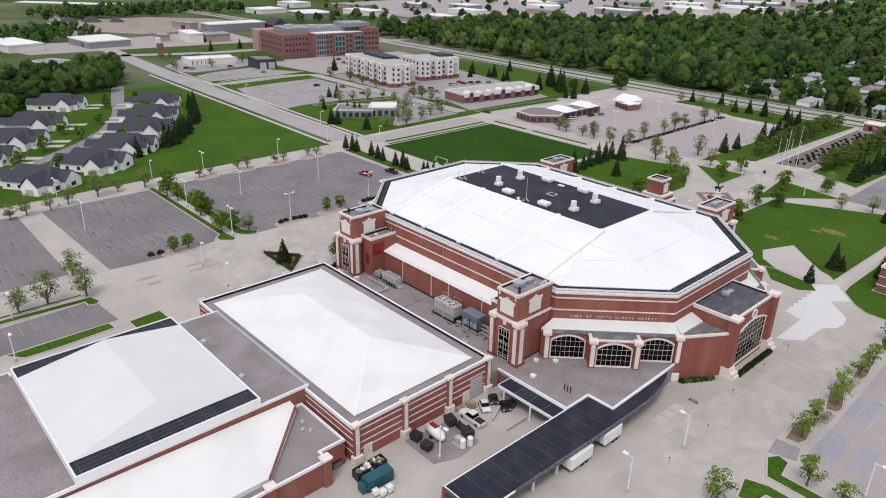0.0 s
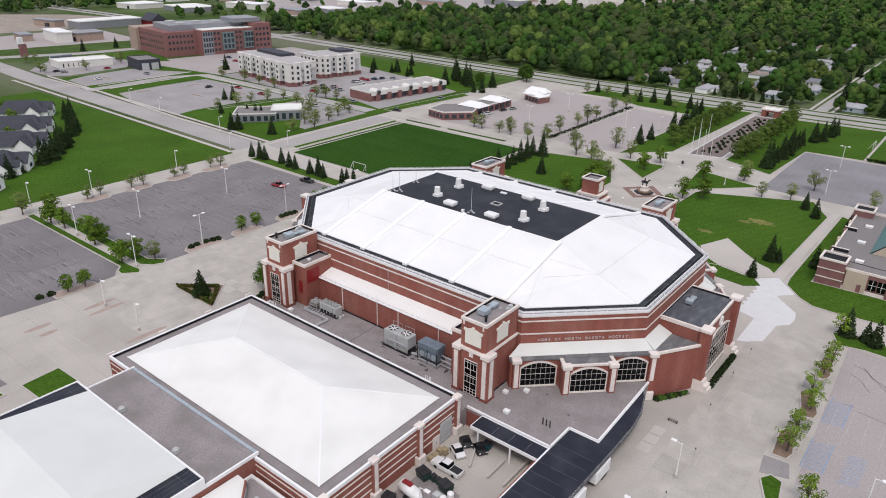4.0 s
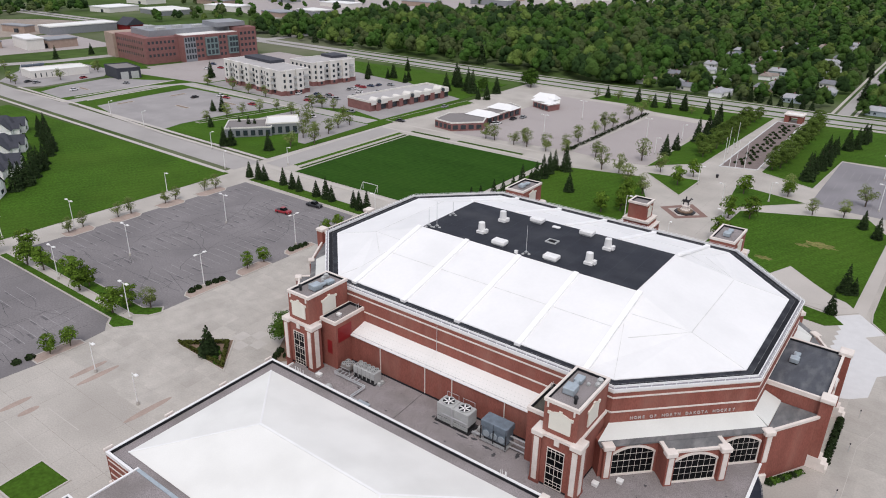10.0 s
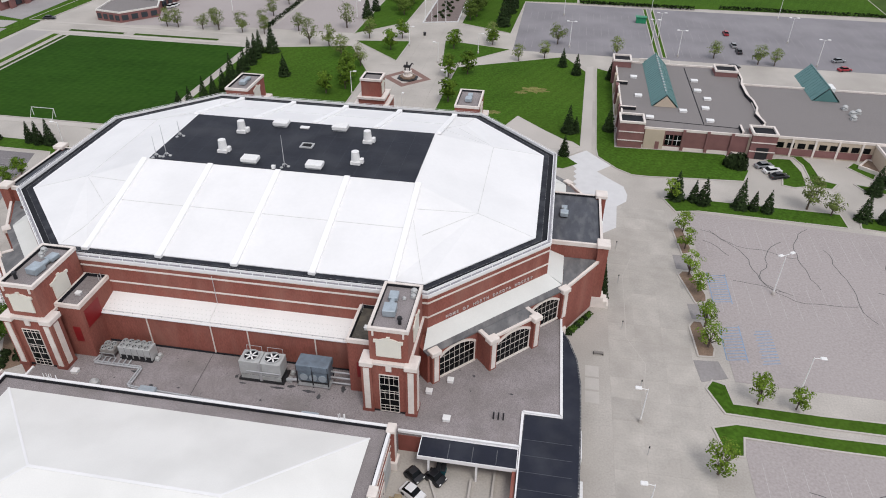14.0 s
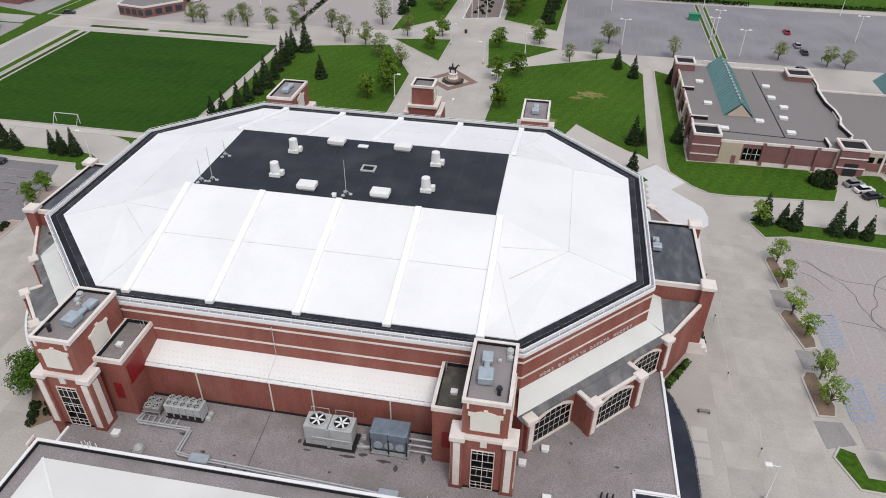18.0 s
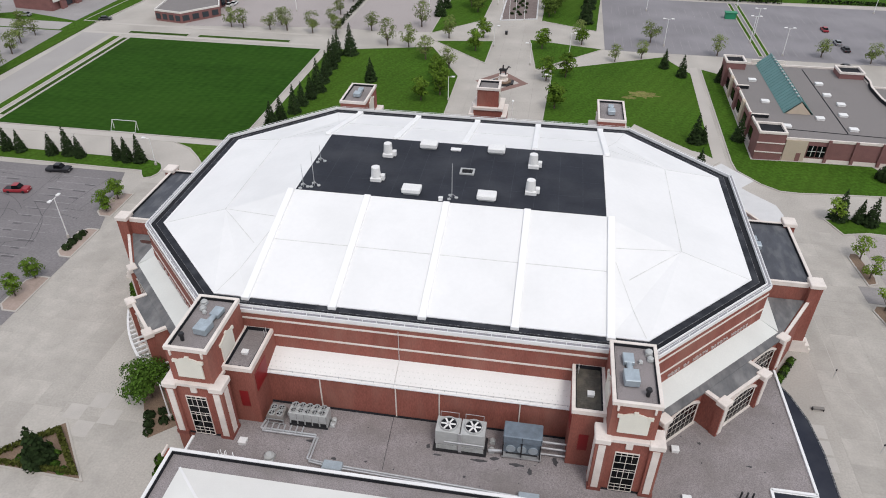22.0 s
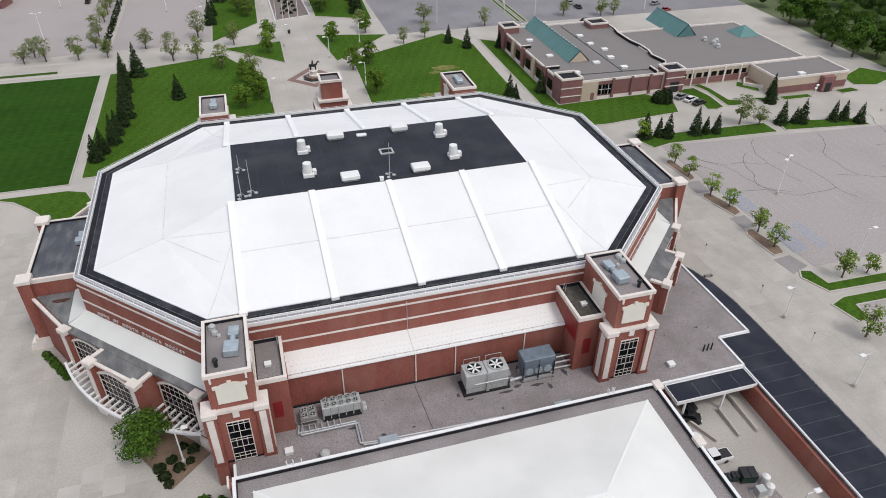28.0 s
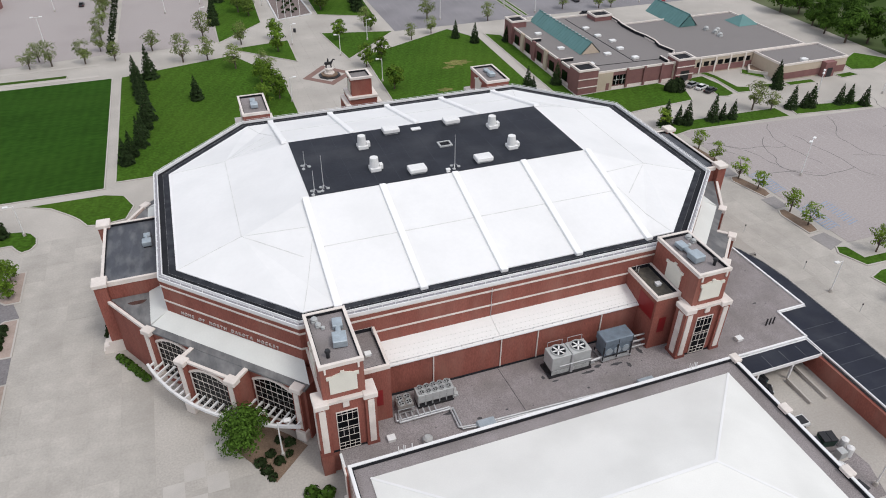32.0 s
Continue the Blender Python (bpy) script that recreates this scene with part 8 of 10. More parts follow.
for x, y, c in ((107.3, 172, RED), (107.8, 158, GREY), (108.6, 151.6, BLACK), (100.7, 127.6, BLACK), (140.4, 148.2, GREY), (140, 139.6, RED), (99.7, 63.3, GREY), (101.2, 60.9, WHITE), (102.2, 58.2, BLACK), (104, 135, BLACK), (-112, 164, WHITE), (-111, 166, WHITE), (-110, 178, BLACK), (-108, 184, GREY), (-75, 205, BLACK), (-150, 140, BLACK), (-152, 178, GREY)):
    car(x, y, 90 if y > 150 else 20, c, c[0] + " car parked on a lot")
hedge = tagged(new("hedge", leaf_mesh("hedge", np.concatenate([quads(np.stack([x0 + (x1 - x0) * rng.random(900), y0 + (y1 - y0) * rng.random(900), z * rng.random(900) ** 0.5], 1), rng.normal(size=(900, 3)) + np.array([0, 0, 0.5]), 0.3) for x0, y0, x1, y1, z in ((-64.3, 146, -62, 231, 0.9), (53, 203, 100, 204.6, 1.3), (110, 206, 176, 208, 1.3))]), "shrub")), "long low dark hedges along the lots", "hedge", kind="stuff")
goal2 = thing("soccer_goal", "white goal frame behind the turf field", "goal", 51.6, 229.5, 0.12)
for y in (226.0, 233.0):
    part("post", tube(bmesh.new(), (51.6, y, 0.1), (51.6, y, 2.6), 0.09, 0.09, 6), "white_paint", goal2)
    part("stay", tube(bmesh.new(), (51.6, y, 2.6), (49.8, y, 0.1), 0.06, 0.06, 6), "white_paint", goal2)
part("crossbar", tube(bmesh.new(), (51.6, 226.0, 2.6), (51.6, 233.0, 2.6), 0.09, 0.09, 6), "white_paint", goal2)

# ---- roads beyond ----
M["asphalt_worn"] = material("asphalt_worn", (0.31, 0.295, 0.292), 0.95, vary=0.08, scale=0.08, fine=0.08, fine_scale=2.5, stain=(0.20, 0.19, 0.19), stain_amount=0.45, stain_scale=0.06)
M["road"] = material("road", (0.36, 0.342, 0.328), 0.9, vary=0.06, scale=0.05, fine=0.06, stain=(0.24, 0.23, 0.22), stain_amount=0.4, stain_scale=0.04)


def strip(pts, w):
    left, right = [], []
    for i, p in enumerate(pts):
        a, b = Vector(pts[max(0, i - 1)]), Vector(pts[min(len(pts) - 1, i + 1)])
        d = (b - a).normalized()
        n = Vector((-d.y, d.x)) * w / 2
        left.append(tuple(Vector(p) + n)), right.append(tuple(Vector(p) - n))
    return left + right[::-1]


def ribbon(name, mat, pts, w, z, label, category="road"):
    """A road laid as quads along a line of points."""
    bm = bmesh.new()
    n = len(pts)
    s = strip(pts, w)
    L, R = s[:n], s[n:][::-1]
    a = [[bm.verts.new((*p, zz)) for p in row] for row in (L, R) for zz in (z,)]
    for i in range(n - 1):
        bm.faces.new((a[0][i], a[1][i], a[1][i + 1], a[0][i + 1]))
    bmesh.ops.recalc_face_normals(bm, faces=bm.faces)
    for f in bm.faces:
        if f.normal.z < 0:
            f.normal_flip()
    return tagged(part(name, bm, mat), label, category, kind="structure")


ribbon("road", "road", [(-150, 49.5), (-375, 54.5), (-470, 60), (-600, 70), (-900, 110)], 13, 0.05, "pale wide street running west")
for d in (-10.2, 9.6):
    ribbon("sidewalk", "concrete_walk", [(-150, 49.5 + d), (-375, 54.5 + d)], 1.8, 0.16, "pale concrete sidewalk", "path")
ribbon("road", "road", [(-142.5, 56), (-145, 128)], 10, 0.05, "pale street beside the soccer field")
NEAR_LANE = [(-900, 258), (-600, 270), (-430, 280), (-336, 277), (-125, 272), (16, 274), (160, 284), (700, 333)]
ribbon("road", "road", NEAR_LANE, 7.6, 0.06, "near carriageway of the pale divided road")
ribbon("road", "road", [(x, y + 11.5) for x, y in NEAR_LANE], 7.6, 0.06, "far carriageway of the pale divided road")
for d, w in ((-5.6, 2.6), (5.75, 2.6), (17.0, 2.2)):
    ribbon("verge", "grass", [(x, y + d) for x, y in NEAR_LANE[3:]], w, 0.11, "thin grass verge along the divided road", "verge")
for d in (-7.6, 19.4):
    ribbon("sidewalk", "concrete_walk", [(x, y + d) for x, y in NEAR_LANE[3:]], 1.5, 0.12, "pale sidewalk along the divided road", "path")
for d in (-5.2, 5.4):
    ribbon("sidewalk", "concrete_walk", [(16 + d, 294), (15 + d, 460), (14 + d, 800)], 1.5, 0.06, "pale sidewalk along the side street", "path")
ribbon("road", "road", [(16, 288), (15, 460), (14, 800)], 6, 0.05, "straight side street through the trees")
ribbon("road", "road", [(-476, 60), (-450, 120), (-430, 272), (-424, 420)], 12, 0.05, "pale street behind the clinic")
ribbon("road", "road", [(-313, 57), (-317, 112), (-309, 131), (-160, 131)], 8, 0.14, "inner street between the lots")
ribbon("road", "asphalt_lilac", [(-345, 14), (-318, 5), (-294, -3), (-276, -8), (-258, -14.5), (-234, -28), (-215, -44), (-201, -61), (-188, -80), (-178, -100)], 7, 0.14, "winding lane between the townhouses")
BLK = lawn([(-362, 64.5), (-152, 60.5), (-152, 126), (-160, 252), (-330, 258), (-362, 140)], "grass between the western lots", kerb=False)
for poly, lab, mt in (
    ([(-293, 67), (-262, 60.5), (-224, 60), (-227, 72), (-225, 100), (-217, 126), (-296, 124), (-296, 95)], "grey parking lot with lamp posts and small beds", "asphalt_worn"),
    ([(-351, 66), (-326, 64.5), (-324, 110), (-325, 131), (-341, 121), (-362, 112), (-358, 80)], "grey lot beside the dark store", "asphalt_worn"),
    ([(-208, 97), (-184, 106), (-160, 84), (-156, 84), (-158, 126), (-206, 126)], "pale lot with young trees beside the bank", "asphalt_worn"),
    ([(-300, 138), (-205, 135), (-187, 144), (-160, 137), (-158, 200), (-196, 212), (-240, 232), (-300, 246)], "grey lot round the apartments", "asphalt_worn"),
    ([(-384, 128), (-302, 138), (-302, 246), (-366, 250)], "large pale lot before the clinic", "asphalt_pale"),
    ([(-401, 64.6), (-374, 64.6), (-366, 74), (-370, 113), (-398, 133), (-434, 124), (-438, 96), (-413, 74)], "lot round the small white offices", "asphalt_worn"),
):
    sheet("parking_lot", mt, poly, 0.15, lab, "parking lot")
lawn([(-157, 138), (-151, 138), (-146, 196), (-152, 198)], "grass strip along the shop lot", z=0.22)
lawn([(-295, 250), (-229, 258), (-197, 233), (-214, 216), (-268, 226)], "green lawn behind the apartments", z=0.2, kerb=False)
lawn([(-224, 78), (-221, 78), (-212, 124), (-215, 124)], "grass strip with young trees between lots", z=0.24)
for x0, y0, x1, y1 in ((-289, 75, -287.4, 84), (-285.6, 104, -284, 113), (-262, 92, -252, 93.6), (-250, 112, -240, 113.6), (-345, 84, -336, 85.6)):
    lawn(rect(x0, y0, x1, y1), "small dark planted bed in a lot", z=0.26, mat="mulch", category="bed")
for pts in ([(-300, 62), (-216, 57), (-152, 56)], [(-301, 130), (-234, 127.6), (-206, 127)], [(-366, 60), (-314, 61)], [(-322, 70), (-324, 132)], [(-309, 70), (-311, 128)]):
    ribbon("sidewalk", "concrete_walk", pts, 1.8, 0.2, "pale concrete sidewalk between the lots", "path")
panel = thing("solar_array", "tilted dark solar array in a white frame", "solar array", -420, 94, 0)
for k in range(6):
    for j in range(3):
        part("panel", beam(bmesh.new(), (-424 + 1.2 * j, 87 + 2.4 * k, 2.2 + 0.9 * j), (-424 + 1.2 * j, 89.2 + 2.4 * k, 2.2 + 0.9 * j), 1.4, 0.8), "unit_blue", panel)
for y in (87, 94, 101):
    part("strut", beam(bmesh.new(), (-425, y, 0), (-421, y, 5.0), 0.3, 0.3), "white_trim", panel)
pyl = thing("pylon_sign", "tall white and dark red sign pylon", "sign", -464, 87, 0)
part("shaft", bevelled(quad_box(bmesh.new(), -465.2, 84.6, 0, -463, 89.4, 8.5), 0.1), "brick_mauve", pyl)
part("head", bevelled(quad_box(bmesh.new(), -465.4, 84.4, 8.5, -462.8, 87.6, 13), 0.1), "white_paint", pyl)
lawn([(-430, 128), (-388, 128), (-372, 146), (-430, 160)], "lawn before the clinic", z=0.2, kerb=False)
for y in (126.2, 136.0):
    sheet("sidewalk", "concrete_walk", rect(-150, y, -66, y + 1.6), 0.06, "pale sidewalk along the street", "path")
for x0, x1 in ((-134, -112), (-108, -75)):
    lawn(rect(x0, 127.9, x1, 130.0), "low dark planted strip by the street", mat="leaf_deep", category="bed")

# ---- far buildings ----
M["clinic_brick"] = material("clinic_brick", (0.225, 0.105, 0.097), 0.85, vary=0.15, fine=0.1)
M["clinic_tan"] = material("clinic_tan", (0.36, 0.27, 0.22), 0.85, fine=0.06)
M["metal_panel"] = material("metal_panel", (0.27, 0.28, 0.30), 0.5, 0.3, vary=0.06)
M["roof_pale"] = material("roof_pale", (0.40, 0.385, 0.38), 0.9, vary=0.08, scale=0.2, fine=0.06)
M["render_white"] = material("render_white", (0.68, 0.66, 0.62), 0.8, vary=0.04)
M["slate"] = material("slate", (0.045, 0.048, 0.062), 0.8, vary=0.15, scale=0.8, fine=0.2, fine_scale=5)
M["bay_teal"] = material("bay_teal", (0.17, 0.235, 0.235), 0.5, 0.2, vary=0.08)
M["pane"] = material("pane", (0.03, 0.04, 0.05), 0.2, spec=0.6)


def window_grid(parent, o, u, n, cols, rows, w0, dw, z0, dz, ww, hh):
    """Rows of separate windows on a wall, all on one mesh."""
    me = on_wall(bmesh.new(), (0, 0), u, n, -ww / 2, ww / 2, 0, hh, 0.0, 0.12)
    data = bpy.data.meshes.new("window")
    me.to_mesh(data)
    me.free()
    data.materials.append(M["pane"])
    for r in range(rows):
        for c in range(cols):
            w = new("window", data)
            w.parent = parent
            k = w0 + c * dw
            w.location = (o[0] + u[0] * k, o[1] + u[1] * k, z0 + r * dz)


def turned_block(parent, name, mat, cx, cy, lx, ly, turn, z0, z1, label=""):
    c, s = math.cos(radians(turn)), math.sin(radians(turn))
    poly = [(cx + a * c - b * s, cy + a * s + b * c) for a, b in ((-lx / 2, -ly / 2), (lx / 2, -ly / 2), (lx / 2, ly / 2), (-lx / 2, ly / 2))]
    return part(name, prism(bmesh.new(), poly, z0, z1), mat, parent, label)


clinic = thing("clinic", "large four-storey brick clinic with metal panels", "clinic", -400, 195, 0)
wA = part("wall", prism(bmesh.new(), [(-388, 153), (-384, 176), (-425, 182), (-432, 158)], 0, 17), "clinic_brick", clinic)
wB = part("wall", prism(bmesh.new(), [(-384, 176), (-377, 176), (-369, 232), (-400, 238), (-408, 182)], 0, 17.5), "clinic_brick", clinic)
part("tan_wing", prism(bmesh.new(), [(-432, 156), (-427, 184), (-446, 188), (-450, 160)], 0, 16.5), "clinic_tan", clinic)
part("plant_floor", prism(bmesh.new(), [(-392, 160), (-384, 225), (-402, 230), (-424, 166)], 17, 21), "metal_panel", clinic)
part("roof_top", prism(bmesh.new(), [(-380, 206), (-376, 228), (-398, 232), (-402, 210)], 21, 24), "metal_panel", clinic)
part("bay", prism(bmesh.new(), [(-376.5, 188), (-374.5, 200), (-378, 201), (-380, 189)], 2.5, 15.5), "metal_panel", clinic)
part("bay", prism(bmesh.new(), [(-372.5, 214), (-371, 225), (-375, 226), (-376.5, 215)], 4, 15.5), "teal_roof", clinic)
part("roof_membrane", prism(bmesh.new(), [(-385.5, 178), (-378.5, 178), (-371, 230), (-398, 235), (-406, 184)], 17.4, 17.8), "membrane_aged", clinic)
n1, u1 = Vector((0.985, -0.17)).normalized(), Vector((0.17, 0.985)).normalized()
window_grid(wA, (-388, 153), u1, n1, 7, 3, 3, 2.8, 4.5, 4.2, 1.5, 1.8)
n2, u2 = Vector((0.99, -0.14)).normalized(), Vector((0.14, 0.99)).normalized()
window_grid(wB, (-377, 176), u2, n2, 2, 4, 10, 3.0, 2.5, 3.9, 1.7, 1.9)
window_grid(wB, (-377, 176), u2, n2, 2, 4, 27.5, 3.0, 2.5, 3.9, 1.7, 1.9)
part("recess", on_wall(bmesh.new(), (-377, 176), u2, n2, 0.2, 8.5, 0, 16.5, -0.2, 0.25), "metal_panel", clinic)
window_grid(wB, (-376.8, 176), u2, n2, 4, 4, 1.4, 2.0, 2.0, 3.9, 1.3, 2.6)
for k0, k1, zz in ((15.5, 25, 3.2), (33, 40.5, 3.2)):
    bay = part("glass_bay", on_wall(bmesh.new(), (-377, 176), u2, n2, k0, k1, zz, 15.6, -0.2, 1.6), "bay_teal", clinic, "grey-green panelled bay")
    window_grid(bay, (-377 + 1.6 * n2.x, 176 + 1.6 * n2.y), u2, n2, 3, 3, k0 + 1.7, (k1 - k0) / 3.2, zz + 1.0, 3.9, 1.9, 2.8)
end = part("end_tower", on_wall(bmesh.new(), (-377, 176), u2, n2, 42, 56, 0, 20.5, -12, 0.6), "clinic_brick", clinic, "taller brick end of the clinic")
window_grid(end, (-377 + 0.6 * n2.x, 176 + 0.6 * n2.y), u2, n2, 4, 4, 44, 3.2, 3.5, 4.0, 1.8, 1.9)
for x, y in ((-394, 170), (-398, 186), (-392, 198), (-389, 212), (-386, 222), (-410, 172)):
    part("roof_plant", bevelled(quad_box(bmesh.new(), x - 2.4, y - 3, 17.5, x + 2.4, y + 3, 22.6), 0.1), "unit_grey", clinic)
window_grid(wA, (-432, 158), Vector((0.99, -0.11)), Vector((-0.11, -0.99)), 12, 3, 3, 3.4, 4.5, 4.2, 1.4, 1.8)

apt = thing("apartment_building", "white four-storey apartment block with a brick base", "apartments", -262, 172, 0)


def apt_wing(poly, cols, u, n, o, cols2, u2, n2, o2):
    w = part("wall", prism(bmesh.new(), poly, 2.6, 13.2), "render_white", apt)
    part("brick_base", prism(bmesh.new(), inset_poly(poly, -0.15), 0, 2.6), "clinic_brick", w)
    part("flat_roof", prism(bmesh.new(), inset_poly(poly, 0.3), 13.0, 13.55), "roof_pale", w)
    part("coping", ring(bmesh.new(), inset_poly(poly, -0.2), 0.5, 13.1, 13.7), "render_white", w)
    window_grid(w, o, u, n, cols, 4, 3.0, 4.2, 1.0, 3.1, 1.7, 1.7)
    window_grid(w, o2, u2, n2, cols2, 4, 2.5, 4.0, 1.0, 3.1, 1.4, 1.7)
    return w


apt_wing([(-297, 150), (-238, 142), (-235, 160), (-294, 168)], 13, Vector((0.99, -0.135)), Vector((-0.135, -0.99)), (-297, 150), 4, Vector((0.16, 0.987)), Vector((0.987, -0.16)), (-238, 142))
apt_wing([(-268, 176), (-246, 173), (-240, 203), (-262, 206)], 5, Vector((0.99, -0.135)), Vector((-0.135, -0.99)), (-268, 176), 7, Vector((0.19, 0.98)), Vector((0.98, -0.19)), (-246, 173))
part("slate_roof", prism(bmesh.new(), [(-290, 160), (-262, 156), (-260, 165), (-288, 169)], 13.3, 15.2), "slate", apt)
part("slate_roof", prism(bmesh.new(), [(-262, 196), (-250, 194), (-247, 204), (-260, 206)], 13.3, 15.0), "slate", apt)
ua, na, ub, nb = Vector((0.99, -0.135)), Vector((-0.135, -0.99)), Vector((0.19, 0.98)), Vector((0.98, -0.19))
for o, u, n, stops in (((-297, 150), ua, na, (3, 14, 25, 36, 47)), ((-238, 142), Vector((0.16, 0.987)), Vector((0.987, -0.16)), (3, 9.5)), ((-246, 173), ub, nb, (3, 12, 21))):
    for s in stops:
        bay = part("bay", on_wall(bmesh.new(), o, u, n, s, s + 4.4, 2.6, 13.9, -0.2, 1.5), "render_white", apt)
        part("bay_base", on_wall(bmesh.new(), o, u, n, s - 0.1, s + 4.5, 0, 2.6, -0.2, 1.6), "clinic_brick", bay)
        for k in range(4):
            part("window", on_wall(bmesh.new(), o, u, n, s + 1.5, s + 2.9, 1.0 + 3.1 * k, 2.5 + 3.1 * k, 1.5, 1.66), "pane", bay)
        for k in range(3):
            bl = part("balcony", on_wall(bmesh.new(), o, u, n, s + 4.9, s + 8.0, 3.1 + 3.1 * k, 3.35 + 3.1 * k, -0.1, 1.3), "unit_grey", apt)
            part("railing", on_wall(bmesh.new(), o, u, n, s + 4.9, s + 8.0, 3.35 + 3.1 * k, 4.3 + 3.1 * k, 1.2, 1.28), "unit_grey", bl)

shops = thing("shop_row", "long brick shop row with white barrel dormers", "shops", -182, 175, 0)
flat_block(shops, [(-192, 147), (-175, 145), (-167, 201), (-184, 204)], 5.0, "clinic_brick", "roof_pale", "render_white", 1.0)
for i in range(7):
    y = 150 + i * 7.6
    x = -174.8 + (y - 145) * 0.143
    part("barrel", tube(bmesh.new(), (x - 4.5, y + 0.6, 4.6), (x + 0.8, y, 4.6), 2.0 if i % 3 == 0 else 1.3, 2.0 if i % 3 == 0 else 1.3, 14), "render_white", shops)
    part("shop_window", quad_box(bmesh.new(), x + 0.1, y + 2.2, 0.6, x + 0.7, y + 5.6, 3.0), "pane", shops)
    part("brick_pier", quad_box(bmesh.new(), x + 0.2, y - 1.4, 0, x + 1.2, y + 1.4, 4.2), "clinic_brick", shops)
part("white_fascia", beam(bmesh.new(), (-174.1, 145.6, 4.4), (-166.3, 200.8, 4.4), 0.5, 2.2), "render_white", shops)
for i in range(3):
    y = 150 + i * 22.8
    x = -173.6 + (y - 145) * 0.143
    part("arch_window", tube(bmesh.new(), (x - 0.3, y, 4.9), (x + 0.6, y, 5.0), 1.0, 1.0, 14), "pane", shops)
row2 = thing("office_row", "low brick offices with white shallow roofs", "offices", -121, 175, 0)
flat_block(row2, [(-131, 142), (-120, 140), (-110, 151), (-114, 160), (-113, 190), (-122, 195), (-126, 164), (-133, 156)], 3.9, "clinic_brick", "roof_grey", "render_white")
for y in (164, 183):
    bm = bmesh.new()
    v = [bm.verts.new(p) for p in ((-126, y - 5, 3.9), (-112, y - 5, 3.9), (-112, y + 5, 3.9), (-126, y + 5, 3.9), (-122, y, 6.0), (-114, y, 6.0))]
    for f in ((0, 1, 5, 4), (1, 2, 5), (2, 3, 4, 5), (3, 0, 4)):
        bm.faces.new([v[i] for i in f])
    bmesh.ops.recalc_face_normals(bm, faces=bm.faces)
    part("white_roof", bm, "membrane", row2)
for i in range(6):
    x = -114 + (i * 4.8 + 2.5) / 30
    part("window", quad_box(bmesh.new(), x - 0.15, 161 + i * 4.8, 0.8, x + 0.25, 164 + i * 4.8, 2.9), "pane", row2)
for (xa, ya), (xb, yb) in (((-131, 142), (-120, 140)), ((-120, 140), (-110, 151))):
    for i in range(4):
        f, g = (i + 0.15) / 4, (i + 0.8) / 4
        part("window", beam(bmesh.new(), (xa + (xb - xa) * f, ya + (yb - ya) * f, 1.75), (xa + (xb - xa) * g, ya + (yb - ya) * g, 1.75), 0.3, 1.9), "pane", row2)
row3 = thing("corner_office", "single-storey brick office with white hipped roofs", "office", -113, 214, 0)
flat_block(row3, [(-122, 224), (-117, 209), (-105, 204), (-103, 212), (-107, 220)], 3.4, "clinic_brick", "membrane_aged", "render_white")
for x0, y0, x1, y1, up in ((-118.5, 208.5, -108, 216.5, 2.0), (-121.5, 215.5, -107.5, 222.5, 2.4), (-109.5, 204.2, -103.6, 212.5, 1.4)):
    bm = bmesh.new()
    ym, i = (y0 + y1) / 2, (y1 - y0) * 0.35
    v = [bm.verts.new(p) for p in ((x0, y0, 3.6), (x1, y0, 3.6), (x1, y1, 3.6), (x0, y1, 3.6), (x0 + i, ym, 3.6 + up), (x1 - i, ym, 3.6 + up))]
    for f in ((0, 1, 5, 4), (1, 2, 5), (2, 3, 4, 5), (3, 0, 4), (3, 2, 1, 0)):
        bm.faces.new([v[i] for i in f])
    bmesh.ops.recalc_face_normals(bm, faces=bm.faces)
    part("white_roof", bm, "membrane", row3)
for i in range(4):
    part("window", beam(bmesh.new(), (-116 + i * 2.8, 208.4 - i * 1.17, 1.6), (-114.2 + i * 2.8, 207.65 - i * 1.17, 1.6), 0.3, 1.8), "pane", row3)
bank = thing("bank", "small pale bank building with flat white roofs", "bank", -188, 86, 0)
flat_block(bank, [(-201, 80), (-190, 69), (-177, 84), (-188, 95)], 4.2, "metal_panel", "roof_grey", "render_white")
flat_block(bank, [(-190, 93), (-180, 83.5), (-171, 95), (-182, 104)], 5.2, "metal_panel", "membrane_aged", "render_white")
for i in range(6):
    part("window", beam(bmesh.new(), (-199.6 + i * 1.75, 78.5 - i * 1.75, 1.9), (-198.4 + i * 1.75, 77.3 - i * 1.75, 1.9), 0.3, 2.2), "pane", bank)
    part("window", beam(bmesh.new(), (-189 + i * 2.1, 70 + i * 2.4, 1.9), (-187.8 + i * 2.1, 71.4 + i * 2.4, 1.9), 0.3, 2.2), "pane", bank)
for i in range(4):
    part("window", beam(bmesh.new(), (-178.9 + i * 2, 85 + i * 2.55, 2.2), (-177.8 + i * 2, 86.4 + i * 2.55, 2.2), 0.3, 2.8), "pane", bank)
dark = thing("dark_store", "dark grey boxy store with roller doors", "store", -354, 118, 0)
flat_block(dark, [(-373, 116), (-352, 112), (-348, 125), (-369, 129)], 6.5, "slate", "roof_grey", "slate")
for i in range(2):
    part("roller_door", beam(bmesh.new(), (-351.3 + i * 1.75, 113.8 + i * 5.7, 2.2), (-350 + i * 1.75, 118 + i * 5.7, 2.2), 0.4, 4.4), "unit_grey", dark)
med = thing("small_clinic", "low white office with dark windows", "office", -396, 96, 0)
flat_block(med, [(-410, 82), (-393, 80), (-386, 112), (-402, 115)], 4.5, "render_white", "membrane_aged", "render_white")
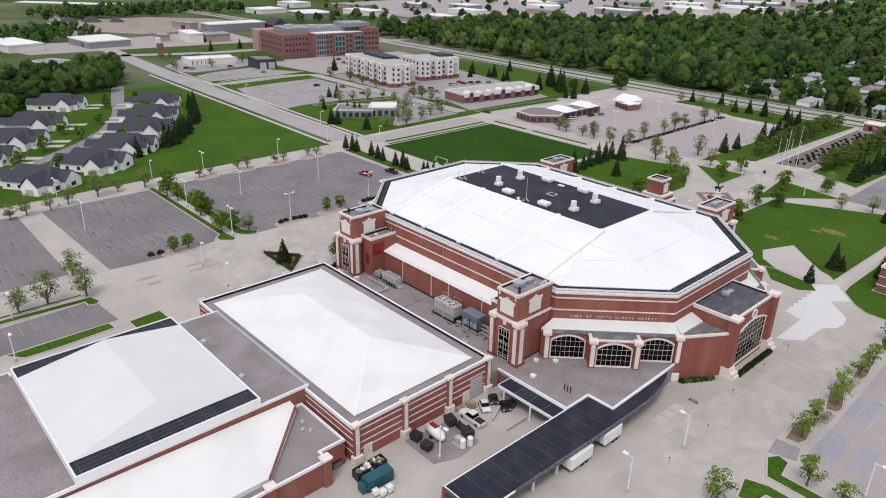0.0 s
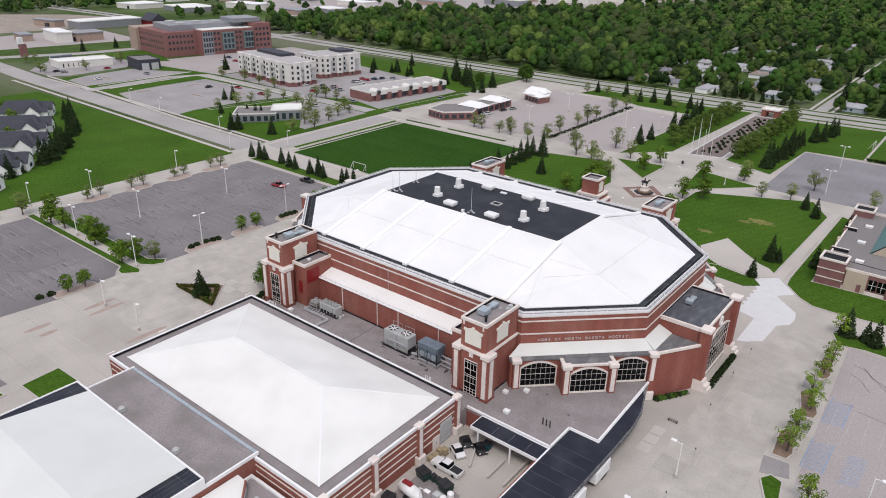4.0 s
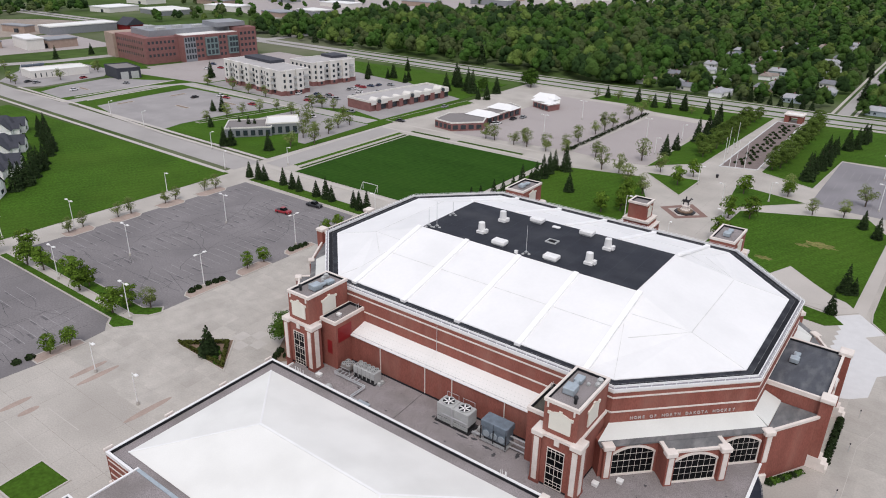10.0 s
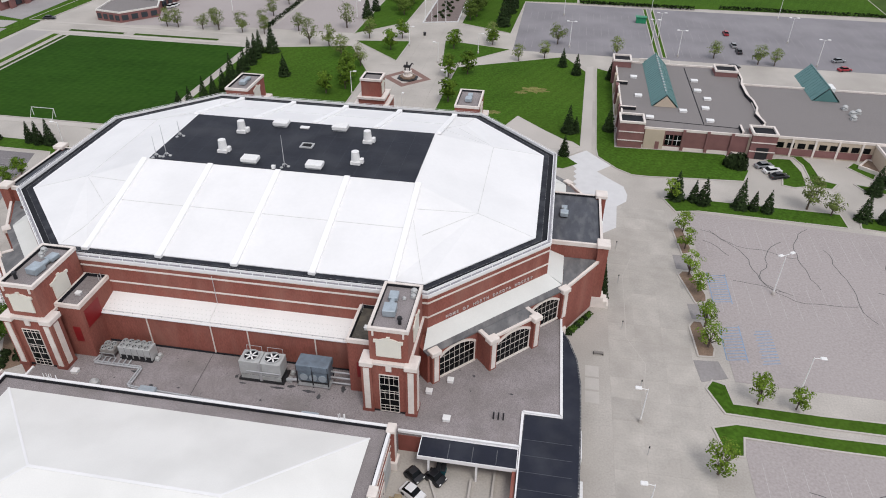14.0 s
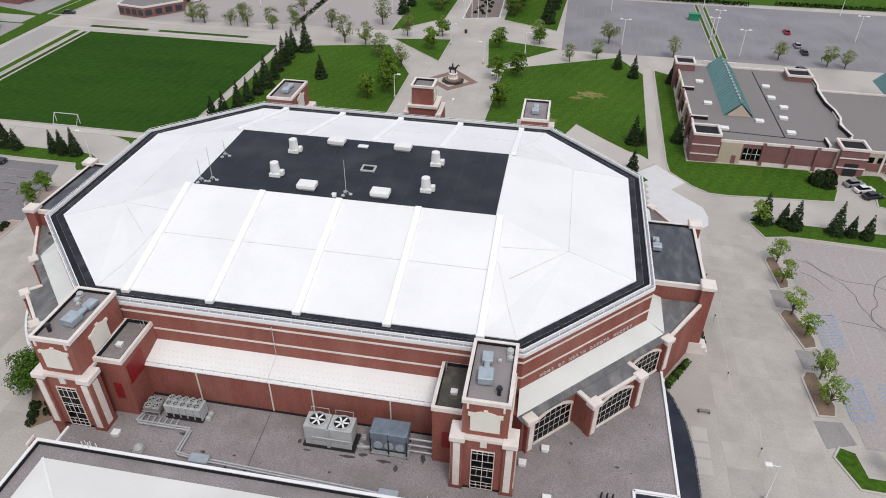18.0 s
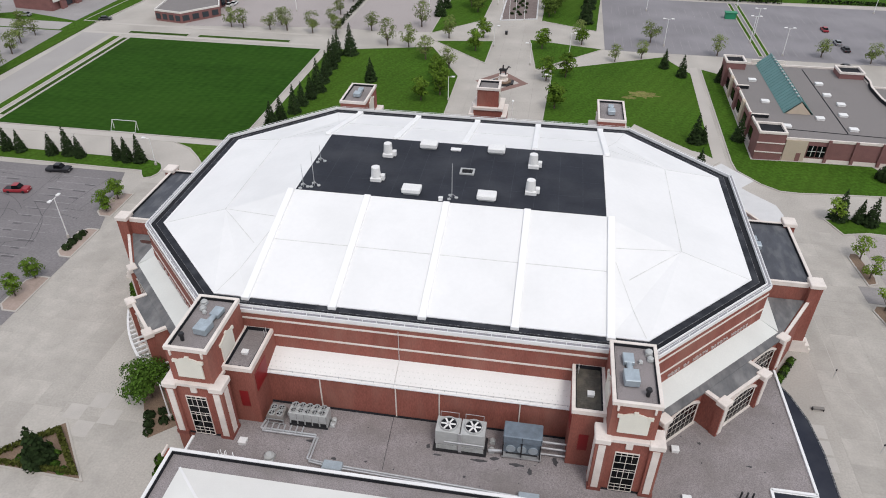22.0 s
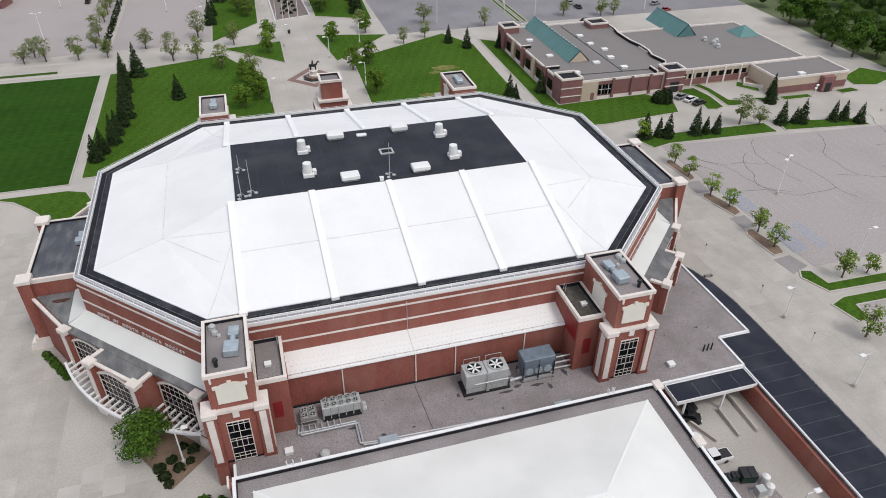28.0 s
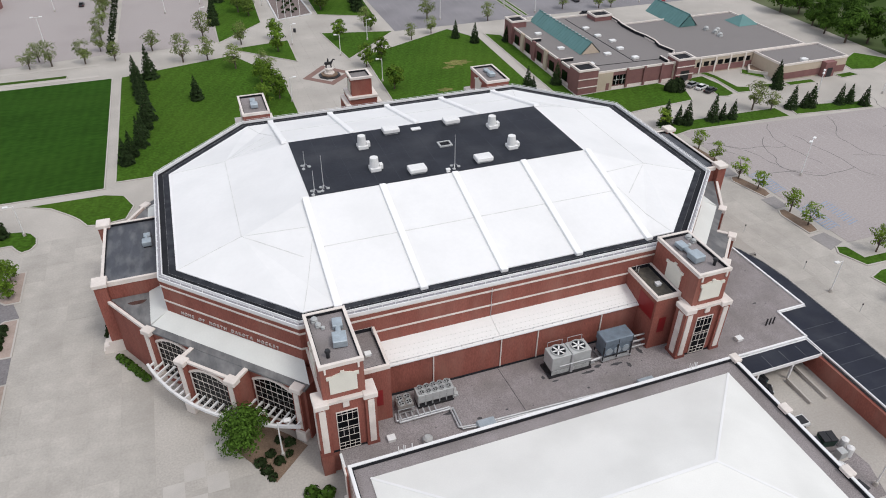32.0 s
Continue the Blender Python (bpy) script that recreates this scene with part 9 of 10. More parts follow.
for i in range(10):
    part("window", quad_box(bmesh.new(), -393 + i * 0.63 - 0.2, 82 + i * 3.0, 0.8, -392.4 + i * 0.63, 84 + i * 3.0, 3.2), "pane", med)
barn = thing("barn", "dark red barn with a grey roof", "barn", -581, 254, 0)
part("wall", prism(bmesh.new(), rect(-590, 246, -572, 262), 0, 5), "red_panel", barn)
bm = bmesh.new()
v = [bm.verts.new(p) for p in ((-591, 245, 4.8), (-571, 245, 4.8), (-571, 263, 4.8), (-591, 263, 4.8), (-591, 254, 11), (-571, 254, 11))]
for f in ((0, 1, 5, 4), (2, 3, 4, 5), (1, 2, 5), (3, 0, 4)):
    bm.faces.new([v[i] for i in f])
part("roof", bm, "slate", barn)
rb = thing("red_office", "low red and white office on a green lot", "office", -425, 12, 0)
flat_block(rb, [(-448, -10), (-418, 4), (-424, 20), (-454, 6)], 4.8, "red_panel", "metal_panel", "render_white")
for i in range(5):
    part("window", quad_box(bmesh.new(), -440 + i * 4.6, -8 + i * 2.15, 0.8, -437.6 + i * 4.6, -7 + i * 2.15, 3.0), "pane", rb)
sheet("parking_lot", "asphalt_pale", [(-470, -8), (-400, 22), (-408, 40), (-480, 14)], 0.04, "pale lot round the red office", "parking lot")

rs = random.Random(8)
SHEDS = [(-565, 4, 50, 26), (-552, 68, 44, 34), (-552, 122, 18, 9), (-530, 140, 32, 12), (-600, 215, 22, 60), (-520, 158, 16, 22)]
SHEDS += [ (-760, 338, 34, 40), (-690, 362, 50, 40), (-575, 430, 36, 26), (-670, 430, 50, 26), (-555, 462, 34, 24), (-640, 180, 30, 10), (-610, 560, 50, 26)]
SHEDS += [ (-668, 610, 40, 30), (-540, 640, 50, 24), (-590, 700, 44, 40), (-480, 720, 60, 24), (-520, 800, 70, 30), (-430, 830, 50, 26), (-470, 880, 60, 34), (-560, 880, 50, 40), (-390, 900, 60, 24), (-420, 960, 70, 30), (-360, 985, 50, 22), (-520, 970, 60, 40), (-450, 1060, 80, 40), (-380, 1120, 70, 30), (-660, 760, 60, 30), (-720, 560, 40, 24), (-760, 480, 50, 30), (-830, 420, 40, 30), (-700, 820, 80, 40)]
for i, (x, y, lx, ly) in enumerate(SHEDS):
    s = thing("warehouse", ("white", "grey", "pale tan")[i % 3] + " low warehouse on the far plain", "warehouse", x, y, 0, "far warehouses")
    h = 4.5 + rs.random() * 3
    tn = rs.uniform(-12, 12)
    turned_block(s, "wall", ("render_white", "metal_panel", "clinic_tan")[i % 3], x, y, lx, ly, tn, 0, h)
    turned_block(s, "roof", ("membrane", "membrane_aged", "metal_panel")[i % 3], x, y, lx + 0.8, ly + 0.8, tn, h, h + 0.9)
    turned_block(s, "door", "pane", x + lx * 0.2, y - ly * 0.46, 4, 2, tn, 0, 3.4)
M["dirt"] = material("dirt", (0.30, 0.255, 0.215), 0.95, vary=0.15, scale=0.02, fine=0.15, fine_scale=0.2, stain=(0.20, 0.175, 0.155), stain_amount=0.6, stain_scale=0.03)
M["coal"] = material("coal", (0.06, 0.06, 0.065), 0.95, vary=0.2, scale=0.1)
sheet("dirt_yard", "dirt", [(-785, 80), (-785, 184), (-733, 240), (-640, 275), (-606, 190), (-610, 125), (-690, 74)], 0.05, "bare brown earth yard on the far plain", "yard")
sheet("gravel_yard", "asphalt_pale", [(-600, -14), (-520, 6), (-505, 110), (-490, 190), (-600, 200), (-580, 60)], 0.04, "pale yard round the far warehouses", "yard")
sheet("town_ground", "asphalt_pale", [(-860, 500), (-560, 400), (-500, 500), (-330, 760), (-330, 1010), (-300, 1400), (-900, 1300)], 0.03, "pale lots and streets of the far town", "town lots")
pond = sheet("pond", "membrane_aged", [(-1114, 120), (-983, 225), (-1000, 246), (-1135, 140)], 0.05, "pale sheeted field strip far off", "field")
for px, py, rx, ry, hh in ((-778, 104, 14, 10, 5), (-762, 124, 18, 9, 6), (-745, 146, 12, 8, 4), (-700, 210, 20, 7, 3), (-640, 236, 14, 6, 3)):
    bm = bmesh.new()
    tip, rim = bm.verts.new((px, py, hh)), []
    mids = []
    for k in range(14):
        a = 2 * math.pi * k / 14
        w = rs.uniform(0.85, 1.15)
        rim.append(bm.verts.new((px + rx * w * math.cos(a), py + ry * w * math.sin(a), 0)))
        mids.append(bm.verts.new((px + 0.55 * rx * w * math.cos(a), py + 0.5 * ry * w * math.sin(a), hh * rs.uniform(0.55, 0.8))))
    for k in range(14):
        j = (k + 1) % 14
        bm.faces.new((rim[k], rim[j], mids[j], mids[k])), bm.faces.new((mids[k], mids[j], tip))
    tagged(part("earth_mound", bm, "coal" if hh > 3 else "dirt"), "dark heap of soil on the bare yard" if hh > 3 else "low brown heap of soil", "mound")


# ---- houses ----
def hip_house(lx, ly, wall, roof, label, h=3.0, rise=3.0, wings=True, end_gable=False):
    ob = thing("house", label, "house")

    def hip(name, x0, y0, x1, y1, z, up, inset):
        bm = bmesh.new()
        ym = (y0 + y1) / 2
        v = [bm.verts.new(p) for p in ((x0, y0, z), (x1, y0, z), (x1, y1, z), (x0, y1, z), (x0 + inset, ym, z + up), (x1 - inset, ym, z + up))]
        for f in ((0, 1, 5, 4), (1, 2, 5), (2, 3, 4, 5), (3, 0, 4), (3, 2, 1, 0)):
            bm.faces.new([v[i] for i in f])
        bmesh.ops.recalc_face_normals(bm, faces=bm.faces)
        return part(name, bm, roof, ob)

    w = part("wall", quad_box(bmesh.new(), -lx / 2, -ly / 2, 0, lx / 2, ly / 2, h), wall, ob)
    hip("roof", -lx / 2 - 0.5, -ly / 2 - 0.5, lx / 2 + 0.5, ly / 2 + 0.5, h, rise, min(lx, ly) * 0.28)
    if wings:
        part("wall", quad_box(bmesh.new(), lx * 0.1, -ly / 2 - 4, 0, lx * 0.45, -ly / 2, h), wall, ob)
        bm = bmesh.new()
        x0, x1, y0, y1 = lx * 0.1 - 0.4, lx * 0.45 + 0.4, -ly / 2 - 4.5, 0
        xm = (x0 + x1) / 2
        v = [bm.verts.new(p) for p in ((x0, y0, h), (xm, y0, h + rise * 0.8), (x1, y0, h), (x0, y1, h), (xm, y1, h + rise * 0.8), (x1, y1, h))]
        bm.faces.new((v[0], v[1], v[4], v[3])), bm.faces.new((v[1], v[2], v[5], v[4]))
        part("wing_roof", bm, roof, ob)
        bm = bmesh.new()
        a = [bm.verts.new(p) for p in ((x0 + 0.4, y0 + 0.5, h - 0.05), (x1 - 0.4, y0 + 0.5, h - 0.05), (xm, y0 + 0.5, h + rise * 0.72))]
        bm.faces.new(a)
        b = [bm.verts.new((p.co.x, p.co.y + 0.15, p.co.z)) for p in a]
        bm.faces.new(b[::-1])
        part("gable", bm, wall, ob)
        part("garage_door", quad_box(bmesh.new(), xm - 1.6, y0 + 0.3, 0, xm + 1.6, y0 + 0.52, 2.3), "unit_grey", ob)
    for x in (-lx * 0.35, -lx * 0.12):
        part("window", quad_box(bmesh.new(), x - 0.7, -ly / 2 - 0.08, 0.9, x + 0.7, -ly / 2, 2.2), "pane", ob)
        part("window", quad_box(bmesh.new(), x - 0.7, ly / 2, 0.9, x + 0.7, ly / 2 + 0.08, 2.2), "pane", ob)
    part("window", quad_box(bmesh.new(), lx / 2, -1, 0.9, lx / 2 + 0.08, 1, 2.2), "pane", ob)
    if end_gable:
        # a gabled bay at one end and a low garage at the other
        for k, (xa, xb, yc, hw, up) in enumerate(((lx / 2 - 3, lx / 2 + 3.2, 2.0, 4.2, rise * 0.72), (lx / 2 - 3, lx / 2 + 1.6, -4.4, 2.4, rise * 0.45), (-lx / 2 + 3, -lx / 2 - 4.5, -1.0, 3.6, rise * 0.5))):
            part("bay_wall", quad_box(bmesh.new(), min(xa, xb), yc - hw, 0, max(xa, xb), yc + hw, h + 0.02 * k), wall, ob)
            bm = bmesh.new()
            xo = xb + (0.5 if xb > 0 else -0.5)
            v = [bm.verts.new(p) for p in ((xa, yc - hw - 0.4, h), (xa, yc, h + up), (xa, yc + hw + 0.4, h), (xo, yc - hw - 0.4, h), (xo, yc, h + up), (xo, yc + hw + 0.4, h))]
            bm.faces.new((v[0], v[3], v[4], v[1])), bm.faces.new((v[1], v[4], v[5], v[2]))
            bmesh.ops.recalc_face_normals(bm, faces=bm.faces)
            part("bay_roof", bm, roof, ob)
            bm = bmesh.new()
            a = [bm.verts.new(p) for p in ((xb, yc - hw, h), (xb, yc + hw, h), (xb, yc, h + up * 0.93))]
            b = [bm.verts.new((p.co.x + (0.12 if xb > 0 else -0.12), p.co.y, p.co.z)) for p in a]
            bm.faces.new(a), bm.faces.new(b[::-1])
            part("gable", bm, wall, ob)
            part("window", quad_box(bmesh.new(), min(xb, xb + (0.14 if xb > 0 else -0.14)), yc - 1.1, 0.9, max(xb, xb + (0.14 if xb > 0 else -0.14)), yc + 1.1, 2.3), "pane" if k < 2 else "unit_grey", ob)
    else:
        part("chimney", quad_box(bmesh.new(), -0.5, 1.2, h, 0.3, 2.0, h + rise + 0.6), "clinic_brick", ob)
    return ob


M["house_white"] = material("house_white", (0.86, 0.86, 0.85), 0.7, vary=0.04, fine=0.04, fine_scale=3)
town = hip_house(21, 14, "house_white", "slate", "white townhouse with dark slate roofs and gables", 3.2, 5.0, True, True)
spots = [(-274, 10, 57), (-243, -4, 57), (-217, -17, 56), (-193, -34, 52), (-176, -51, 42), (-165, -73, 34), (-300, -31, 57), (-259, -52, 57), (-231, -67, 56), (-211, -83, 52), (-190, -98, 45), (-168, -104, 30)]
for i, (x, y, tn) in enumerate(spots):
    m = pose(x, y, 0.12, 0, 0, tn)
    ob = town if i == 0 else copy_thing(town, m)
    ob.matrix_basis = m @ Matrix.Diagonal((0.92, 0.94, 0.95, 1))
    ob["group"] = "townhouses"
for i, (x, y, tn) in enumerate(spots[:10]):
    s = 1 if i > 5 else -1
    for b in (-4.5, 3.5):
        sheet("driveway", "concrete_walk", [(x + a * math.cos(radians(tn)) - c * math.sin(radians(tn)), y + a * math.sin(radians(tn)) + c * math.cos(radians(tn))) for a, c in ((s * 11, b), (s * 21, b), (s * 21, b + 4), (s * 11, b + 4))], 0.16, "pale concrete driveway", "driveway")
edge = [(-268, 27), (-232, 13), (-206, -2), (-186, -20)]
row = []
for (xa, ya), (xb, yb) in zip(edge, edge[1:]):
    for k in range(6):
        row.append((xa + (xb - xa) * k / 6 + rs.uniform(-2, 2), ya + (yb - ya) * k / 6 + rs.uniform(-2, 2)))
plant(spruces, row + [(-184, -28), (-181, -33), (-160, -92), (-164, -66)], "townhouse spruces", 0.85, 1.35)
plant(leafy, [(-250, -26), (-224, -42), (-246, -10), (-206, -30), (-284, -12), (-290, 6), (-182, -62), (-192, -74), (-212, -60), (-238, -46), (-268, 2), (-226, -14)], "townhouse trees", 0.8, 1.1)

M["shingle_pale"] = material("shingle_pale", (0.35, 0.355, 0.375), 0.9, vary=0.12, fine=0.15, fine_scale=3)
M["shingle_grey"] = material("shingle_grey", (0.19, 0.195, 0.215), 0.9, vary=0.12, fine=0.15, fine_scale=3)
M["shingle_brown"] = material("shingle_brown", (0.27, 0.225, 0.20), 0.9, vary=0.12, fine=0.15, fine_scale=3)
M["siding_blue"] = material("siding_blue", (0.36, 0.42, 0.46), 0.8, vary=0.05)
tints = [("white", "house_white", "shingle_pale", "pale grey"), ("grey-blue", "siding_blue", "shingle_pale", "pale grey"), ("tan", "stucco", "shingle_grey", "grey"), ("white", "render_white", "shingle_grey", "grey"), ("white", "house_white", "shingle_brown", "brown"), ("pale", "render_white", "shingle_pale", "pale grey")]
temps = [hip_house(15 - i, 9, w, r, n + " house with a " + rn + " roof among trees", 3.0, 2.4, i % 2 == 0) for i, (n, w, r, rn) in enumerate(tints)]
HOUSES, OPEN = [], []
k = 0
FRONT = [(-50, 303, 90), (-12, 312, 0), (-33, 334, 0), (-70, 308, 0), (-98, 312, 90), (-110, 330, 0), (-82, 318, 180), (30, 306, 0), (48, 308, 90), (70, 311, 0), (92, 314, 180), (-30, 352, 90), (-60, 340, 0), (0, 345, 90), (-90, 345, 0), (-5, 372, 0), (-42, 376, 90)]
SPOTS = list(FRONT)
for row in range(2, 14):
    for col in range(22):
        x = -150 + col * 22 + rs.uniform(-4, 4)
        y = 318 + row * 29 + rs.uniform(-5, 5) + 0.05 * x
        if abs(x - 15) < 11 or rs.random() < 0.12 or x < -118 + 0.06 * (y - 300) or (x < -60 and row > 8) or min(math.hypot(x - p[0], y - p[1]) for p in FRONT) < 17:
            continue
        SPOTS.append((x, y, rs.choice((0, 90, 180, 5, 175))))
for x, y, turn in SPOTS:
    src = temps[k % 6]
    m = pose(x, y, 0, 0, 0, turn) @ Matrix.Diagonal((0.82, 0.82, 0.86, 1))
    ob = src if k < 6 else copy_thing(src, m)
    ob.matrix_basis = m
    ob["group"] = "houses among trees"
    HOUSES.append((x, y))
    OPEN.append(k < len(FRONT) or rs.random() < 0.68)
    k += 1
OPEN = np.array(OPEN)

# ---- woods: joined crowns, trunks below ----
def core_corners(mid, size):
    """Closed rounded hearts of the lumps, so that no light passes through a crown."""
    grid = np.array([(i / 1.0 - 1, j / 1.0 - 1) for i in range(2) for j in range(2)])
    faces = []
    for axis in range(3):
        for sign in (-1, 1):
            for i, j in grid:
                f = np.full((4, 3), float(sign))
                f[:, (axis + 1) % 3] = (i, i + 1, i + 1, i)
                f[:, (axis + 2) % 3] = (j, j, j + 1, j + 1)
                faces.append(f)
    ball = np.concatenate(faces)
    ball /= np.linalg.norm(ball, axis=1, keepdims=True)
    return (mid[:, None] + ball[None] * (0.84 * size)[:, None, None]).reshape(-1, 3)


def dome_corners(height, radius, lumps, per, leaf):
    """Leaves over a tall rounded crown of overlapping lumps; the hidden ones are dropped."""
    a, up = rng.random(lumps) * 2 * np.pi, np.linspace(0.0, 1.0, lumps)
    a += np.arange(lumps) * 2.4
    q = radius * 0.66 * np.sqrt(1 - 0.95 * up ** 2) * (0.75 + 0.4 * rng.random(lumps))
    mid = np.stack([q * np.cos(a), q * np.sin(a), height * (0.32 + 0.50 * up)], 1)
    size = radius * (0.44 + 0.16 * rng.random(lumps)) * (1.1 - 0.15 * up)
    way = rng.normal(size=(lumps * per, 3))
    way /= np.linalg.norm(way, axis=1, keepdims=True)
    which = np.repeat(np.arange(lumps), per)
    at = mid[which] + way * (size[which] * (0.88 + 0.2 * rng.random(lumps * per))).reshape(-1, 1)
    far = np.linalg.norm(at[:, None] - mid[None], axis=2) / size[None]
    far[np.arange(len(at)), which] = 9
    keep = (far.min(1) > 0.9) & (way[:, 2] > -0.45)
    at, way = at[keep], way[keep]
    nrm = way + 0.1 * rng.normal(size=way.shape) + np.array([0, 0, 0.12])
    return np.concatenate([quads(at, nrm, leaf * (0.6 + 0.8 * rng.random(len(at)))), core_corners(mid, size)])


def cone_corners(height, radius, n, leaf):
    """Needle sprays of a far spruce."""
    f, a = 1 - np.sqrt(rng.random(n)), rng.random(n) * 2 * np.pi
    q = radius * (1 - f) * (0.75 + 0.3 * rng.random(n)) + 0.1
    at = np.stack([q * np.cos(a), q * np.sin(a), height * (0.05 + 0.95 * f)], 1)
    nrm = np.stack([np.cos(a), np.sin(a), 0.5 + 0 * a], 1) + 0.3 * rng.normal(size=(n, 3))
    return quads(at, nrm, leaf * (0.7 + 0.6 * rng.random(n)))


big = [dome_corners(11.5 + 1.0 * i, 4.3 + 0.3 * i, 11, 110, 0.37) for i in range(5)]
cones = [cone_corners(12 + i, 2.8, 260, 0.42) for i in range(2)]
small = []
for i in range(3):
    small.append(dome_corners(13 + i, 6.0, 9, 30, 0.95))


def woods(name, spots, temps, label, lo=0.8, hi=1.3, spruce=0.0):
    out = {key: [] for key in (*WOOD_TINTS, "needle")}
    for i, (x, y) in enumerate(spots):
        c = temps[i % len(temps)]
        a, k = rng.random() * 6.28, lo + (hi - lo) * rng.random()
        ca, sa = math.cos(a) * k, math.sin(a) * k
        mat = ("leaf_woods", "leaf_woods_light", "leaf_woods", "leaf_woods_deep", "leaf_woods_deep", "leaf_woods_fresh", "leaf_woods_olive", "leaf_woods_fresh")[int(rng.random() * 8)]
        if rng.random() < spruce:
            c, mat = cones[i % 2], "needle"
        out[mat].append(np.stack([c[:, 0] * ca - c[:, 1] * sa + x, c[:, 0] * sa + c[:, 1] * ca + y, c[:, 2] * k], 1))
    for mat, rows in out.items():
        if rows:
            tagged(new(name, leaf_mesh(name, np.concatenate(rows), mat)), label, "woods", kind="stuff")


H2 = np.array(HOUSES)


def scatter(x0, x1, y0, y1, step, keep):
    pts = []
    for x in np.arange(x0, x1, step):
        for y in np.arange(y0, y1, step):
            p = (x + step * 0.3 * rng.normal(), y + step * 0.3 * rng.normal())
            if keep(*p):
                pts.append(p)
    return pts


def near_edge(x):
    return 292 + 0.045 * max(-125, x) if x > -130 else 290 + (x + 130) * -0.03


def free(x, y):
    """Clear of the houses, of the camera's view of most of them, and of the side street."""
    dx, dy = x - H2[:, 0], y - H2[:, 1]
    # trees left out on the camera's side so that these houses show
    yard = OPEN & (np.abs(dx) < 7.5) & (dy < 4) & (dy > -19)
    return np.min(dx ** 2 + dy ** 2) > 80 and not yard.any() and abs(x - 15) > 7.2


far_line = lambda x: 415 + (x + 534) * 1.47
woods("woods", scatter(-480, -100, 270, 620, 10.8, lambda x, y: y > near_edge(x) + 4 and y < min(520, far_line(x) - 6) and (x > -405 or y > 300)), big, "dense green broadleaf woods", 0.55, 1.35, 0.08)
woods("street_trees", scatter(-118, 330, 300, 640, 9.0, lambda x, y: y > near_edge(x) + 8 and free(x, y)), big, "green shade trees between the houses", 0.5, 1.0, 0.2)
woods("street_trees", [(24 + 10 * k + 2 * rng.normal(), 298 + 0.085 * (24 + 10 * k) + 3 * rng.normal()) for k in range(18)] + [(-112, 299), (-103, 302), (-90, 298), (-78, 296), (-62, 297), (-36, 300), (-114, 306), (-106, 308), (-92, 304), (-84, 306), (-75, 303), (-58, 300), (-40, 310), (-27, 303)], big, "green roadside trees before the houses", 0.5, 0.95, 0.15)
woods("woods", scatter(-420, 700, 500, 780, 15, lambda x, y: (y > 620 or x < -100) and y < far_line(x)), small, "far green canopy of the town", 0.7, 1.15)
woods("woods", scatter(-340, 900, 780, 1500, 21, lambda x, y: not (x < -250 and y < 1000 and rng.random() < 0.75) and rng.random() < 0.9), small, "far green canopy of the town", 0.8, 1.2)
woods("woods", scatter(-398, -230, -150, 34, 7.4, lambda x, y: (y < 10 - (x + 331) * 0.34 and x < -330) or (x >= -330 and y < -33 - 0.576 * (x + 322) - 4)), big, "dense trees behind the townhouses", 0.65, 1.05)
woods("woods", scatter(-520, -398, -150, -50, 8.5, lambda x, y: y < -62), big, "dense trees behind the townhouses", 0.65, 1.0)
woods("woods", scatter(-690, -585, -60, 90, 13, lambda x, y: x < -560 - 0.6 * y or x < -640), small, "belt of trees before the bare yard", 0.45, 0.75)
woods("woods", scatter(-880, -780, 90, 330, 15, lambda x, y: rng.random() < 0.75), small, "belt of trees behind the bare yard", 0.6, 1.0)
woods("woods", scatter(-640, -560, 270, 420, 15, lambda x, y: y > 300 and rng.random() < 0.4), small, "scattered trees on the far plain", 0.5, 0.9)
woods("woods", scatter(-1000, -340, 440, 1400, 34, lambda x, y: y > far_line(x) and rng.random() < 0.42), small, "scattered trees of the far town", 0.45, 0.8)
woods("woods", scatter(-1900, -880, 60, 1500, 46, lambda x, y: y > 330 and rng.random() < 0.4 or x < -1250), small, "distant trees on the plain", 0.7, 1.3)
woods("woods", scatter(-1900, 900, 1500, 2300, 46, lambda x, y: rng.random() < 0.8), small, "distant tree line", 1.2, 2.2)
woods("woods", scatter(330, 1100, 300, 780, 19, lambda x, y: rng.random() < 0.9), small, "far green canopy of the town", 0.7, 1.1)
woods("street_trees", scatter(148, 330, 40, 290, 13, lambda x, y: x > 164 + 0.12 * y and rng.random() < 0.7 and not (y > 200 and x < 178) and not (y < 72 and x < 178)), big, "shade trees beyond the low building", 0.55, 0.95, 0.2)
plant(shade, [(174, 88.7), (173, 79), (180, 76), (178, 64), (182, 110), (176, 97), (192, 106), (188, 92), (192, 70), (176, 114), (186, 58)], "shade trees by the low building", 0.75, 1.05)
plant(young, [(-222, 83), (-221, 93), (-219, 101), (-217, 110), (-215, 120), (-205, 134.6), (-200, 136.4), (-164, 91), (-164, 98), (-160, 102), (-164, 112), (-164, 120), (-172, 124), (-191, 136), (-203, 118), (-182, 110), (-295, 136), (-272, 136), (-258, 135.6), (-244, 136), (-192, 112), (-178, 104), (-158, 78), (-154, 88), (-392, 68), (-384, 67), (-378, 90), (-386, 118), (-394, 120), (-440, 84), (-434, 76)], "western lot trees", 0.8, 1.15)
plant(spruces, [(-180, 61), (-178, 64), (-161, 69), (-237, 97), (-233, 100), (-461, 127), (-462, 154), (-315, 152), (-245, 221), (-229, 221), (-226, 224), (-213, 222)], "western spruces", 0.9, 1.4)
plant(spruces, [(-42 + 5.4 * k, 297 - 0.2 * k + 1.5 * rs.random()) for k in range(9)], "street front spruces", 0.6, 0.85)
